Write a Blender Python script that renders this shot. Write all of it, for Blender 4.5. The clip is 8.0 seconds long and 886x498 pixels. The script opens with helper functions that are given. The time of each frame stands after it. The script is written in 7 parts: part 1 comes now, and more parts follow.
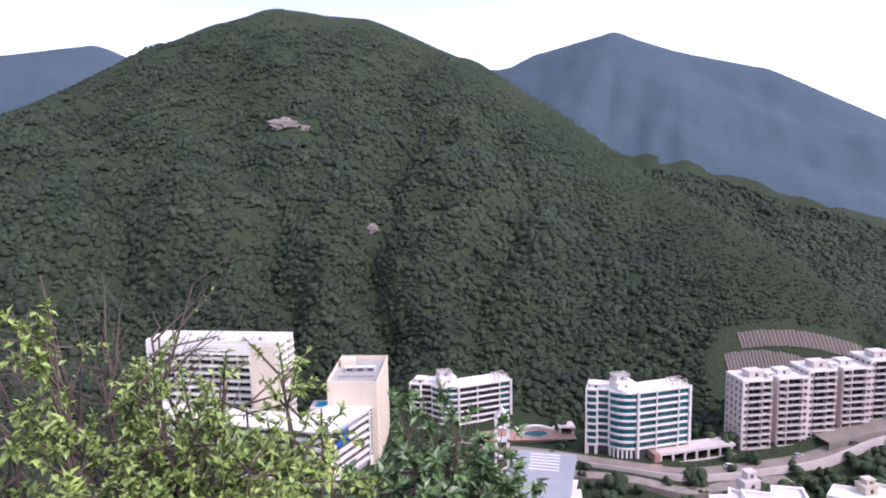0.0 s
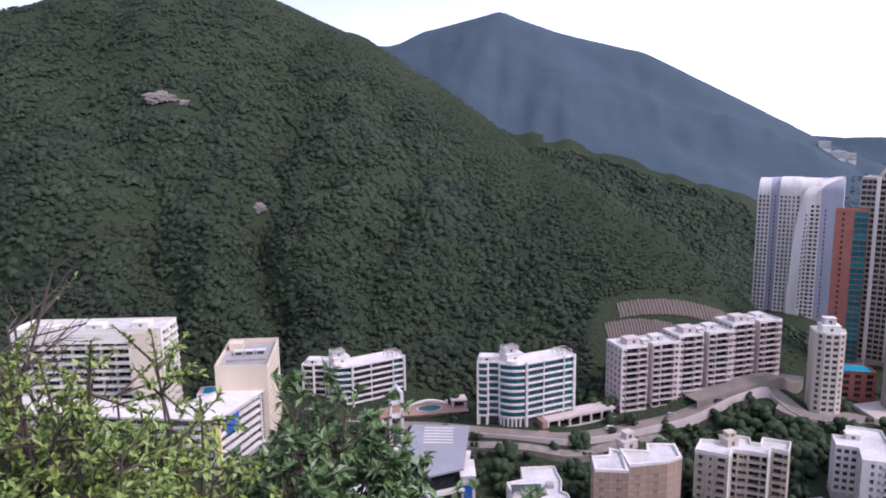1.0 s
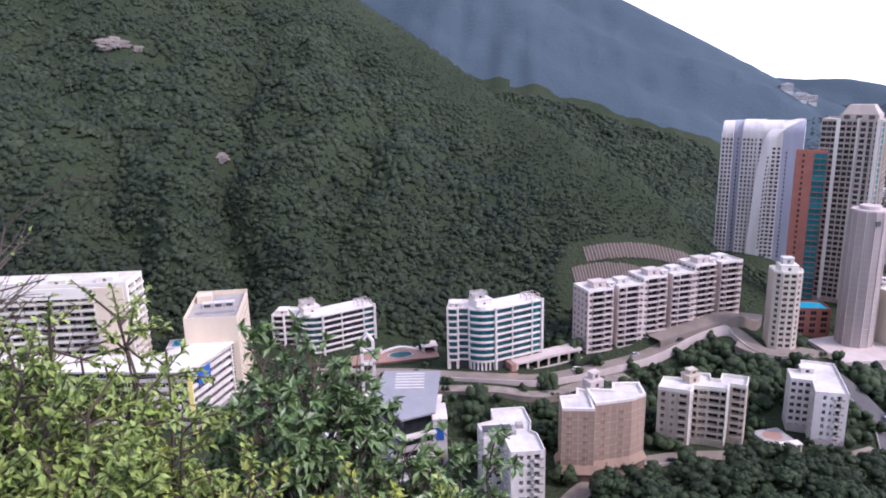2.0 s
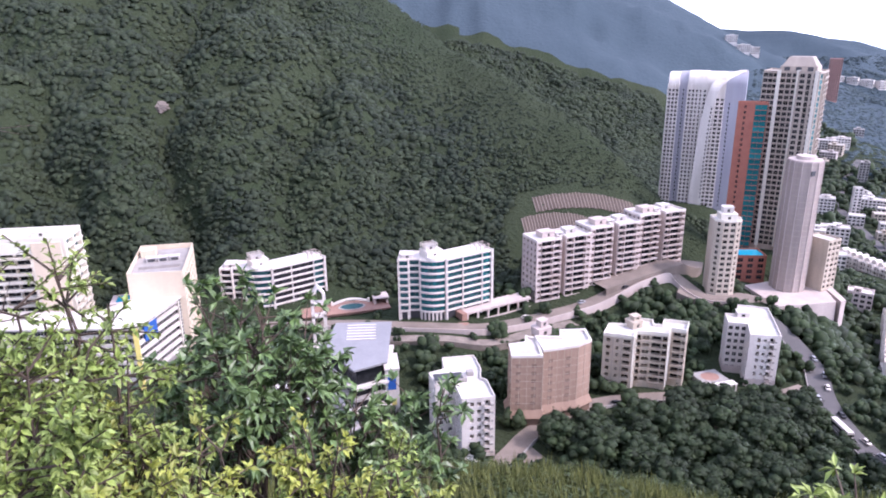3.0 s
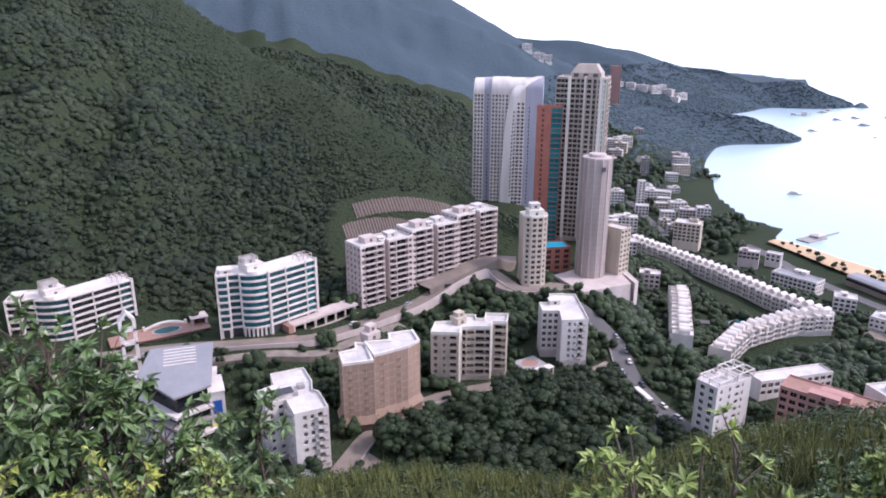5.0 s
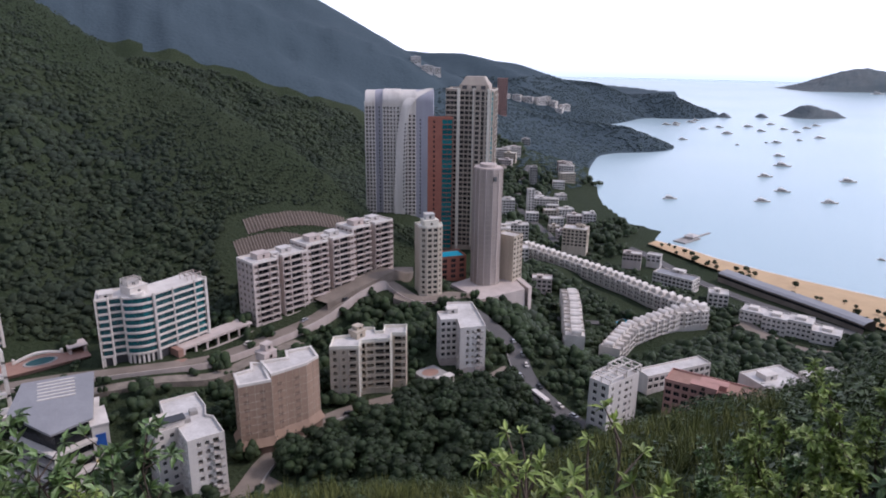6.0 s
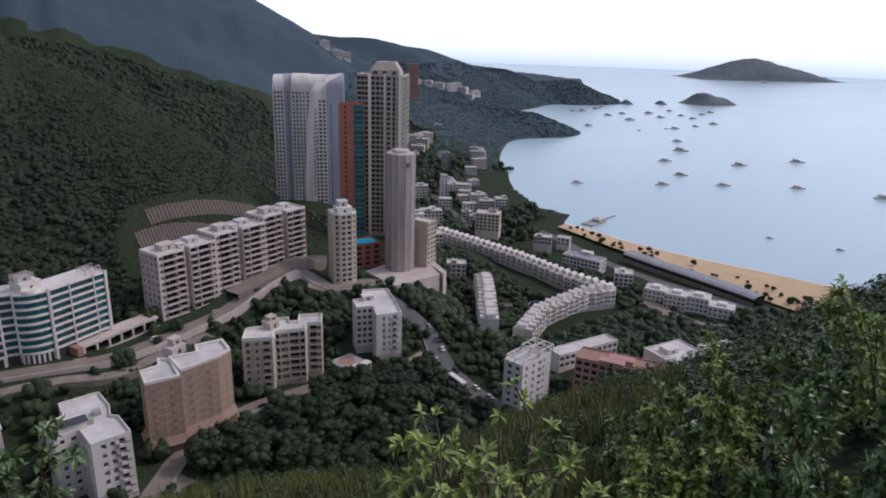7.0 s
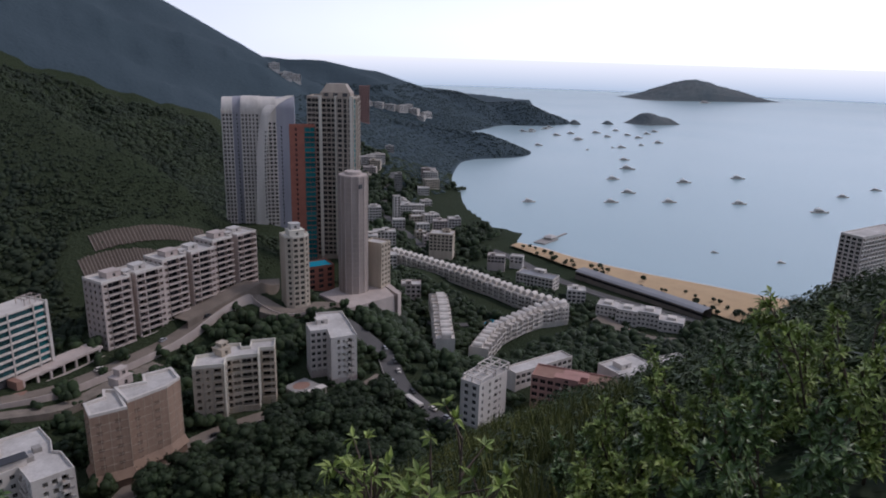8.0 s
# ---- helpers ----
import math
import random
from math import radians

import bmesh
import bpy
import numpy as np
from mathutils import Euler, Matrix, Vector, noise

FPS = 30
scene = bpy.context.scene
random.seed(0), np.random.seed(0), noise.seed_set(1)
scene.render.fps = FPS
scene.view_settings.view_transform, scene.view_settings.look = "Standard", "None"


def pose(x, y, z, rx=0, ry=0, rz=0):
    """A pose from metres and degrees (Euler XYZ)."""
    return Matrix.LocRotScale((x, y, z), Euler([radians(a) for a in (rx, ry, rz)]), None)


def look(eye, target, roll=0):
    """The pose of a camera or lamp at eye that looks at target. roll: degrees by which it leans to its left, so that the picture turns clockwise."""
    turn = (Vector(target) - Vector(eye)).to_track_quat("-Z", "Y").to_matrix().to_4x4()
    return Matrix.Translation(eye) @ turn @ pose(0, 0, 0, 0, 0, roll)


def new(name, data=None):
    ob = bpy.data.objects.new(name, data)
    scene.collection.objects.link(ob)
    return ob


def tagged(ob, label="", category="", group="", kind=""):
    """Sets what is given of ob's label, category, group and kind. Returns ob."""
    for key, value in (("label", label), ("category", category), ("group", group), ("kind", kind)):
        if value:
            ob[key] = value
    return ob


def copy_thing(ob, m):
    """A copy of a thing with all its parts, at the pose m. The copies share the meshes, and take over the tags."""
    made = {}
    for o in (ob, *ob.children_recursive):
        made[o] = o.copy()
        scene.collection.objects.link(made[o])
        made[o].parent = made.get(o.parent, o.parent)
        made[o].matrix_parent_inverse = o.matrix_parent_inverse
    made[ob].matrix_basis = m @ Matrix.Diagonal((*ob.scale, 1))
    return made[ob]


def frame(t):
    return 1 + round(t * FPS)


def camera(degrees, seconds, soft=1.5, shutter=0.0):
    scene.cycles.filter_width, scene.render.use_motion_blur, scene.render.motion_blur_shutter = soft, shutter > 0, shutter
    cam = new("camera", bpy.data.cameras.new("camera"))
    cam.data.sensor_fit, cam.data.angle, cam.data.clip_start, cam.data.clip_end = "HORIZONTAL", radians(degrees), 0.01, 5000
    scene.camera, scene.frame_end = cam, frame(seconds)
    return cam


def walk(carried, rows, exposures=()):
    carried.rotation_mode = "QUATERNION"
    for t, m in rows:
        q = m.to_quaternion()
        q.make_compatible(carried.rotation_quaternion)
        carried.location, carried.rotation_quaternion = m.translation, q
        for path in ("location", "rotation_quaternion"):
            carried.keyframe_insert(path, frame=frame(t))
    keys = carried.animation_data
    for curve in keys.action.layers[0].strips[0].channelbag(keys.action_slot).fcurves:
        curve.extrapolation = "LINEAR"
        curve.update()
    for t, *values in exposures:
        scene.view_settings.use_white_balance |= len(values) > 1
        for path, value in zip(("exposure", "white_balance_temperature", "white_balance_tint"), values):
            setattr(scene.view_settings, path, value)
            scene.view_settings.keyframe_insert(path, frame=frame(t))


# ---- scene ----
EYE = 190.0
cam = camera(66.18, 8.0, soft=1.9)
# seconds, place, yaw, pitch, roll
ROWS = [
    (0.0, 0.000, 0.000, 190.0, 0.00, -7.43, 1.18),
    (0.5, 0.030, -0.002, 190.0, -4.92, -7.06, 0.68),
    (1.0, 0.060, -0.007, 190.0, -9.16, -9.43, 0.79),
    (1.5, 0.079, -0.011, 190.0, -10.92, -11.78, 1.34),
    (3.0, 0.098, -0.021, 190.0, -16.14, -18.06, 0.64),
    (3.5, 0.116, -0.031, 190.0, -19.88, -19.52, 0.71),
    (4.0, 0.143, -0.044, 190.0, -22.91, -19.31, 0.24),
    (4.5, 0.169, -0.063, 190.0, -27.10, -18.44, -0.01),
    (6.0, 0.207, -0.121, 190.0, -40.38, -16.57, -0.68),
    (6.5, 0.191, -0.128, 190.0, -45.22, -17.08, -1.38),
    (7.0, 0.203, -0.146, 190.0, -47.62, -17.58, -1.62),
    (7.5, 0.252, -0.181, 190.0, -47.63, -15.98, -0.88),
    (8.0, 0.281, -0.225, 190.0, -51.65, -15.74, -1.60),
]
EXPOSURES = [(0.0, 0.1, 5700, 31), (1.0, -0.3, 5700, 31), (1.5, -0.25, 5700, 31), (3.0, 0.35, 5750, 32), (3.5, 0.4, 5800, 32), (4.5, 0.25, 5750, 30), (6.0, -0.85, 5950, 23), (7.0, -1.2, 5950, 21), (8.0, -1.65, 5950, 20)]
walk(cam, [(t, pose(x, y, z, 90 + pitch, roll, yaw)) for t, x, y, z, yaw, pitch, roll in ROWS], EXPOSURES)

# ---- light ----
SUN_AZ, SUN_EL = 124.0, 47.0   # degrees clockwise from +y, and up
world = bpy.data.worlds.new("sky")
scene.world = world
world.use_nodes = True
wn, wl = world.node_tree.nodes, world.node_tree.links
sky = wn.new("ShaderNodeTexSky")
sky.sky_type, sky.sun_disc = "NISHITA", False
sky.sun_elevation, sky.sun_rotation = radians(SUN_EL), radians(SUN_AZ)
sky.air_density, sky.dust_density, sky.ozone_density, sky.altitude = 1.0, 1.4, 1.5, 200
# thin bright haze over the horizon and high cloud, over the clear sky
tc, sep = wn.new("ShaderNodeTexCoord"), wn.new("ShaderNodeSeparateXYZ")
wl.new(tc.outputs["Generated"], sep.inputs[0])
fall, cloud, veil = wn.new("ShaderNodeMapRange"), wn.new("ShaderNodeTexNoise"), wn.new("ShaderNodeMath")
fall.interpolation_type = "SMOOTHSTEP"
fall.inputs[1].default_value, fall.inputs[2].default_value, fall.inputs[3].default_value, fall.inputs[4].default_value = 0.0, 0.30, 0.9, 0.06
wl.new(sep.outputs[2], fall.inputs[0])
cloud.inputs["Scale"].default_value, cloud.inputs["Detail"].default_value = 2.2, 5
wl.new(tc.outputs["Generated"], cloud.inputs[0])
veil.operation = "MULTIPLY_ADD"
veil.inputs[1].default_value = 0.26
veil.use_clamp = True
wl.new(cloud.outputs[0], veil.inputs[0])
wl.new(fall.outputs[0], veil.inputs[2])
hazy = wn.new("ShaderNodeMix")
hazy.data_type = "RGBA"
# the haze scatters more light on the sun's side
toward, glow, bright = wn.new("ShaderNodeVectorMath"), wn.new("ShaderNodeMapRange"), wn.new("ShaderNodeVectorMath")
toward.operation, bright.operation = "DOT_PRODUCT", "SCALE"
toward.inputs[1].default_value = (math.sin(radians(SUN_AZ)) * math.cos(radians(SUN_EL)), math.cos(radians(SUN_AZ)) * math.cos(radians(SUN_EL)), math.sin(radians(SUN_EL)))
wl.new(tc.outputs["Generated"], toward.inputs[0])
wl.new(toward.outputs["Value"], glow.inputs[0])
glow.inputs[1].default_value, glow.inputs[2].default_value, glow.inputs[3].default_value, glow.inputs[4].default_value = -0.3, 0.9, 0.7, 1.9
bright.inputs[0].default_value = (17.0, 18.2, 19.4)
wl.new(glow.outputs[0], bright.inputs["Scale"])
wl.new(bright.outputs["Vector"], hazy.inputs["B"])
wl.new(veil.outputs[0], hazy.inputs["Factor"])
wl.new(sky.outputs[0], hazy.inputs["A"])
wl.new(hazy.outputs["Result"], wn["Background"].inputs["Color"])
wn["Background"].inputs["Strength"].default_value = 0.15
lamp = bpy.data.lights.new("sun", "SUN")
lamp.energy, lamp.angle, lamp.color = 3.4, radians(8), (1.0, 0.90, 0.78)
sun = new("sun", lamp)
sd = Vector((math.sin(radians(SUN_AZ)) * math.cos(radians(SUN_EL)), math.cos(radians(SUN_AZ)) * math.cos(radians(SUN_EL)), math.sin(radians(SUN_EL))))
sun.matrix_world = look(Vector((0, -60, 400)) + sd * 50, Vector((0, -60, 400)))


# ---- materials ----
def mat(name, a, b=None, rough=0.8, scale=1.0, fine=12.0, bump=0.3, metal=0.0, spec=0.5, rand=0.0, island=0.0, streak=False, depth=0.02):
    """Procedural paint: two colours mixed by noise at two scales, with bump, and variation from piece to piece."""
    m = bpy.data.materials.new(name)
    m.use_nodes = True
    n, l = m.node_tree.nodes, m.node_tree.links
    bsdf = n["Principled BSDF"]
    b = b or tuple(c * 0.75 for c in a)
    tc = n.new("ShaderNodeTexCoord")
    mp = n.new("ShaderNodeMapping")
    l.new(tc.outputs["Object"], mp.inputs[0])
    if streak:
        mp.inputs["Scale"].default_value = (1, 1, 0.12)
    n1, n2 = n.new("ShaderNodeTexNoise"), n.new("ShaderNodeTexNoise")
    n1.inputs["Scale"].default_value, n2.inputs["Scale"].default_value = scale, scale * fine
    n1.inputs["Detail"].default_value = n2.inputs["Detail"].default_value = 5
    n1.inputs["Roughness"].default_value = 0.6
    l.new(mp.outputs[0], n1.inputs[0])
    l.new(tc.outputs["Object"], n2.inputs[0])
    add = n.new("ShaderNodeMath")
    add.operation = "MULTIPLY_ADD"
    add.inputs[1].default_value = 0.4
    l.new(n2.outputs[0], add.inputs[0])
    l.new(n1.outputs[0], add.inputs[2])
    ramp = n.new("ShaderNodeMapRange")
    ramp.inputs[1].default_value, ramp.inputs[2].default_value = 0.45, 0.95
    l.new(add.outputs[0], ramp.inputs[0])
    mix = n.new("ShaderNodeMix")
    mix.data_type = "RGBA"
    mix.inputs["A"].default_value, mix.inputs["B"].default_value = (*a, 1), (*b, 1)
    l.new(ramp.outputs[0], mix.inputs["Factor"])
    col = mix.outputs["Result"]
    for amount, node, out in ((rand, "ShaderNodeObjectInfo", "Random"), (island, "ShaderNodeNewGeometry", "Random Per Island")):
        if amount:
            src = n.new(node)
            mr = n.new("ShaderNodeMapRange")
            mr.inputs[3].default_value, mr.inputs[4].default_value = 1 - amount, 1 + amount
            l.new(src.outputs[out], mr.inputs[0])
            hs = n.new("ShaderNodeHueSaturation")
            l.new(mr.outputs[0], hs.inputs["Value"])
            l.new(col, hs.inputs["Color"])
            col = hs.outputs[0]
    l.new(col, bsdf.inputs["Base Color"])
    bsdf.inputs["Roughness"].default_value, bsdf.inputs["Metallic"].default_value = rough, metal
    bsdf.inputs["Specular IOR Level"].default_value = spec
    if bump:
        bp = n.new("ShaderNodeBump")
        bp.inputs["Strength"].default_value, bp.inputs["Distance"].default_value = bump, depth
        l.new(n2.outputs[0], bp.inputs["Height"])
        l.new(bp.outputs[0], bsdf.inputs["Normal"])
    return m


WHITE = mat("white_render", (0.77, 0.71, 0.645), (0.55, 0.495, 0.445), 0.85, 0.15, 8, streak=True)
ROOFWHITE = mat("pale_roof", (0.70, 0.66, 0.62), (0.40, 0.365, 0.335), 0.9, 0.12, 10)
CREAM = mat("cream_render", (0.72, 0.60, 0.44), (0.62, 0.51, 0.38), 0.85, 0.1, 8, streak=True)
IVORY = mat("ivory_paint", (0.78, 0.73, 0.62), (0.66, 0.61, 0.52), 0.85, 0.1, 8, streak=True)
PINKGREY = mat("pink_grey_tile", (0.56, 0.49, 0.47), (0.44, 0.38, 0.37), 0.7, 0.12, 14, streak=True)
PALEPINK = mat("pale_pink_render", (0.60, 0.51, 0.46), (0.43, 0.355, 0.32), 0.8, 0.12, 10, streak=True)
BEIGE = mat("weathered_beige_render", (0.60, 0.51, 0.40), (0.38, 0.32, 0.25), 0.9, 0.2, 8, streak=True)
NETTING = mat("brown_scaffold_netting", (0.38, 0.26, 0.19), (0.27, 0.18, 0.13), 0.95, 0.35, 20, bump=0.8, streak=True, depth=0.1)
GREYNET = mat("grey_pink_scaffold_netting", (0.44, 0.365, 0.33), (0.29, 0.24, 0.215), 0.95, 0.3, 20, bump=0.8, streak=True, depth=0.1)
GLASS = mat("dark_window_glass", (0.014, 0.015, 0.017), (0.035, 0.036, 0.039), 0.15, 0.4, 3, bump=0.0, rand=0.5, spec=0.15)
GREENGLASS = mat("green_tinted_glass", (0.03, 0.105, 0.11), (0.02, 0.06, 0.07), 0.12, 0.3, 3, bump=0.0, rand=0.3, spec=0.2)
TEAL = mat("turquoise_glass", (0.02, 0.15, 0.16), (0.015, 0.085, 0.095), 0.14, 0.2, 3, bump=0.0, rand=0.3, spec=0.2)
RED = mat("brick_red_tile", (0.36, 0.13, 0.085), (0.27, 0.095, 0.065), 0.75, 0.2, 14)
TOWERTILE = mat("beige_tower_tile", (0.46, 0.385, 0.31), (0.33, 0.275, 0.225), 0.7, 0.15, 12, streak=True)
GREY = mat("grey_metal_roof", (0.34, 0.33, 0.335), (0.26, 0.255, 0.26), 0.5, 0.1, 10, metal=0.2)
CONCRETE = mat("concrete", (0.40, 0.37, 0.34), (0.27, 0.25, 0.23), 0.9, 0.15, 10)
TERRACOTTA = mat("terracotta_wall", (0.36, 0.21, 0.16), (0.28, 0.16, 0.12), 0.9, 0.3, 8)
PINK = mat("salmon_render", (0.50, 0.28, 0.23), (0.38, 0.21, 0.18), 0.9, 0.2, 8, streak=True)
ASPHALT = mat("asphalt", (0.14, 0.13, 0.125), (0.085, 0.08, 0.078), 0.9, 0.1, 30)
PAVING = mat("pale_concrete_paving", (0.27, 0.22, 0.18), (0.16, 0.13, 0.105), 0.92, 0.1, 14)
BLUE = mat("blue_paint", (0.03, 0.12, 0.42), (0.025, 0.09, 0.32), 0.5, 0.3, 8)
YELLOW = mat("yellow_paint", (0.78, 0.66, 0.20), (0.66, 0.55, 0.17), 0.7, 0.3, 8)
POOL = mat("pool_water", (0.02, 0.38, 0.52), (0.02, 0.28, 0.42), 0.08, 0.6, 3, bump=0.1)
SAND = mat("golden_sand", (0.60, 0.42, 0.24), (0.48, 0.33, 0.19), 0.95, 0.05, 20)
ROCK = mat("bare_rock", (0.24, 0.20, 0.165), (0.10, 0.085, 0.075), 0.95, 0.12, 8, bump=0.8, depth=0.4)
DARKMETAL = mat("dark_metal", (0.06, 0.06, 0.065), None, 0.5, 1, 8)
LEAF = mat("forest_leaves", (0.040, 0.053, 0.025), (0.016, 0.024, 0.016), 0.75, 0.02, 30, bump=0.9, spec=0.2, island=0.28, depth=0.6)
TREELEAF = mat("tree_leaves", (0.032, 0.050, 0.017), (0.012, 0.021, 0.009), 0.7, 0.25, 8, bump=0.6, spec=0.3, rand=0.35, island=0.35, depth=0.2)
SHRUB = mat("light_green_shrub_leaves", (0.27, 0.33, 0.075), (0.13, 0.20, 0.045), 0.5, 0.8, 5, bump=0.0, spec=0.4, island=0.4)
DARKSHRUB = mat("dark_glossy_shrub_leaves", (0.12, 0.19, 0.055), (0.07, 0.12, 0.04), 0.4, 0.8, 5, bump=0.0, spec=0.5, island=0.4)
BARK = mat("brown_bark", (0.12, 0.085, 0.06), (0.06, 0.045, 0.035), 0.95, 2, 8)
DRYTWIG = mat("dry_grey_twigs", (0.12, 0.085, 0.065), (0.07, 0.055, 0.045), 0.95, 2, 8)
GRASS = mat("slope_grass", (0.16, 0.17, 0.045), (0.075, 0.09, 0.028), 0.8, 0.4, 6, bump=0.0, spec=0.3, island=0.45)


def ground_material():
    """Dark hillside scrub, with paler grass and bare earth where noise is high."""
    m = mat("hillside_scrub", (0.024, 0.037, 0.017), (0.040, 0.050, 0.026), 0.95, 0.008, 60, bump=1.0, spec=0.15, depth=2.0)
    return m


def sea_material():
    m = bpy.data.materials.new("sea_water")
    m.use_nodes = True
    n, l = m.node_tree.nodes, m.node_tree.links
    b = n["Principled BSDF"]
    tc, n1, bp = n.new("ShaderNodeTexCoord"), n.new("ShaderNodeTexNoise"), n.new("ShaderNodeBump")
    n1.inputs["Scale"].default_value, n1.inputs["Detail"].default_value = 0.25, 6
    l.new(tc.outputs["Object"], n1.inputs[0])
    l.new(n1.outputs[0], bp.inputs["Height"])
    bp.inputs["Strength"].default_value, bp.inputs["Distance"].default_value = 0.35, 0.6
    l.new(bp.outputs[0], b.inputs["Normal"])
    n2, mix = n.new("ShaderNodeTexNoise"), n.new("ShaderNodeMix")
    n2.inputs["Scale"].default_value = 0.002
    mix.data_type = "RGBA"
    # base colours raised to stand in for sky glare and haze on the water
    mix.inputs["A"].default_value, mix.inputs["B"].default_value = (0.36, 0.50, 0.54, 1), (0.45, 0.57, 0.60, 1)
    l.new(tc.outputs["Object"], n2.inputs[0])
    l.new(n2.outputs[0], mix.inputs["Factor"])
    l.new(mix.outputs["Result"], b.inputs["Base Color"])
    b.inputs["Roughness"].default_value = 0.25
    return m


GROUND, SEA = ground_material(), sea_material()
# distance haze is painted into these bluish base colours
FARGROUND = mat("haze_tinted_mountain_scrub", (0.058, 0.082, 0.098), (0.042, 0.064, 0.078), 0.95, 0.004, 40, bump=0.6, spec=0.2, depth=3.0)


# ---- building kit ----
class Shape:
    """Collects faces for one mesh."""

    def __init__(self):
        self.v, self.f = [], []

    def quad(self, *pts):
        k = len(self.v)
        self.v += [tuple(p) for p in pts]
        self.f.append(tuple(range(k, k + len(pts))))

    def prism(self, poly, z0, z1, taper=1.0):
        k, n = len(self.v), len(poly)
        cx, cy = sum(p[0] for p in poly) / n, sum(p[1] for p in poly) / n
        self.v += [(x, y, z0) for x, y in poly] + [(cx + (x - cx) * taper, cy + (y - cy) * taper, z1) for x, y in poly]
        self.f.append(tuple(range(k + n - 1, k - 1, -1)))
        self.f.append(tuple(range(k + n, k + 2 * n)))
        for i in range(n):
            j = (i + 1) % n
            self.f.append((k + i, k + j, k + n + j, k + n + i))
        return self

    def box(self, x0, x1, y0, y1, z0, z1):
        return self.prism([(x0, y0), (x1, y0), (x1, y1), (x0, y1)], z0, z1)

    def tube(self, a, b, ra, rb, n=6):
        a, b = Vector(a), Vector(b)
        d = (b - a).normalized()
        u = d.orthogonal().normalized()
        w = d.cross(u)
        k = len(self.v)
        for c, r in ((a, ra), (b, rb)):
            self.v += [tuple(c + (u * math.cos(2 * math.pi * i / n) + w * math.sin(2 * math.pi * i / n)) * r) for i in range(n)]
        for i in range(n):
            j = (i + 1) % n
            self.f.append((k + i, k + j, k + n + j, k + n + i))
        self.f.append(tuple(range(k + n, k + 2 * n)))
        return self

    def mesh(self, name, *mats, smooth=False):
        me = bpy.data.meshes.new(name)
        me.from_pydata(self.v, [], self.f)
        for m in mats:
            me.materials.append(m)
        if smooth:
            me.polygons.foreach_set("use_smooth", [True] * len(me.polygons))
        me.update()
        return me


def thing(name, label, category, group="", at=(0, 0, 0), turn=0):
    ob = new(name)
    ob.matrix_world = pose(*at, 0, 0, turn)
    return tagged(ob, label, category, group)


def part(name, data, material, parent, label="", m=None):
    """One mesh object under a thing or a part; data is a Shape or a ready mesh."""
    if isinstance(data, Shape):
        data = data.mesh(name, material)
    ob = new(name, data)
    ob.parent = parent
    if m is not None:
        ob.matrix_basis = m
    if label:
        ob["label"] = label
    return ob


PANES = {}


def pane_mesh(w, h, glass, frame_mat):
    """A framed pane, in the xz plane, centred below."""
    key = (round(w, 2), round(h, 2), glass.name, frame_mat.name)
    if key not in PANES:
        s = Shape()
        s.quad((-w / 2, 0, 0), (w / 2, 0, 0), (w / 2, 0, h), (-w / 2, 0, h))
        t = min(0.07, w * 0.08)
        for x0, x1, z0, z1 in ((-w / 2, w / 2, 0, t), (-w / 2, w / 2, h - t, h), (-w / 2, -w / 2 + t, t, h - t), (w / 2 - t, w / 2, t, h - t), (-t / 2, t / 2, t, h - t)):
            s.box(x0, x1, -0.06, 0.0, z0, z1)
        me = s.mesh("window", glass, frame_mat)
        for i, p in enumerate(me.polygons):
            p.material_index = 1 if i else 0
        PANES[key] = me
    return PANES[key]


def facade(shape, p, q, z0, z1, holes, depth, parent, glass, frame_mat, windows):
    """A wall from p to q with openings cut through it, outside on its right. holes: (u0, u1, v0, v1) in metres."""
    p, q = Vector((*p, 0)), Vector((*q, 0))
    L = (q - p).length
    d = (q - p) / L
    inn = Vector((-d.y, d.x, 0))
    us = sorted({0.0, L, *[h[0] for h in holes], *[h[1] for h in holes]})
    vs = sorted({z0, z1, *[h[2] for h in holes], *[h[3] for h in holes]})
    cut = {}
    for h in holes:
        cut[(h[0], h[2])] = h

    def at(u, v, k=0.0):
        w = p + d * u + inn * k
        return (w.x, w.y, v)

    skip = set()
    for h in holes:
        for i in range(len(us) - 1):
            if h[0] <= us[i] < h[1]:
                for j in range(len(vs) - 1):
                    if h[2] <= vs[j] < h[3]:
                        skip.add((i, j))
    # merge runs of solid cells along each row
    for j in range(len(vs) - 1):
        i = 0
        while i < len(us) - 1:
            if (i, j) in skip:
                i += 1
                continue
            k = i
            while k < len(us) - 1 and (k, j) not in skip:
                k += 1
            shape.quad(at(us[i], vs[j]), at(us[k], vs[j]), at(us[k], vs[j + 1]), at(us[i], vs[j + 1]))
            i = k
    ang = math.degrees(math.atan2(d.y, d.x))
    for u0, u1, v0, v1 in holes:
        shape.quad(at(u0, v0), at(u1, v0), at(u1, v0, depth), at(u0, v0, depth))
        shape.quad(at(u0, v1, depth), at(u1, v1, depth), at(u1, v1), at(u0, v1))
        shape.quad(at(u0, v0), at(u0, v0, depth), at(u0, v1, depth), at(u0, v1))
        shape.quad(at(u1, v0, depth), at(u1, v0), at(u1, v1), at(u1, v1, depth))
        x, y, z = at((u0 + u1) / 2, v0, depth)
        windows.append((u1 - u0, v1 - v0, pose(x, y, z, 0, 0, ang), glass, frame_mat))


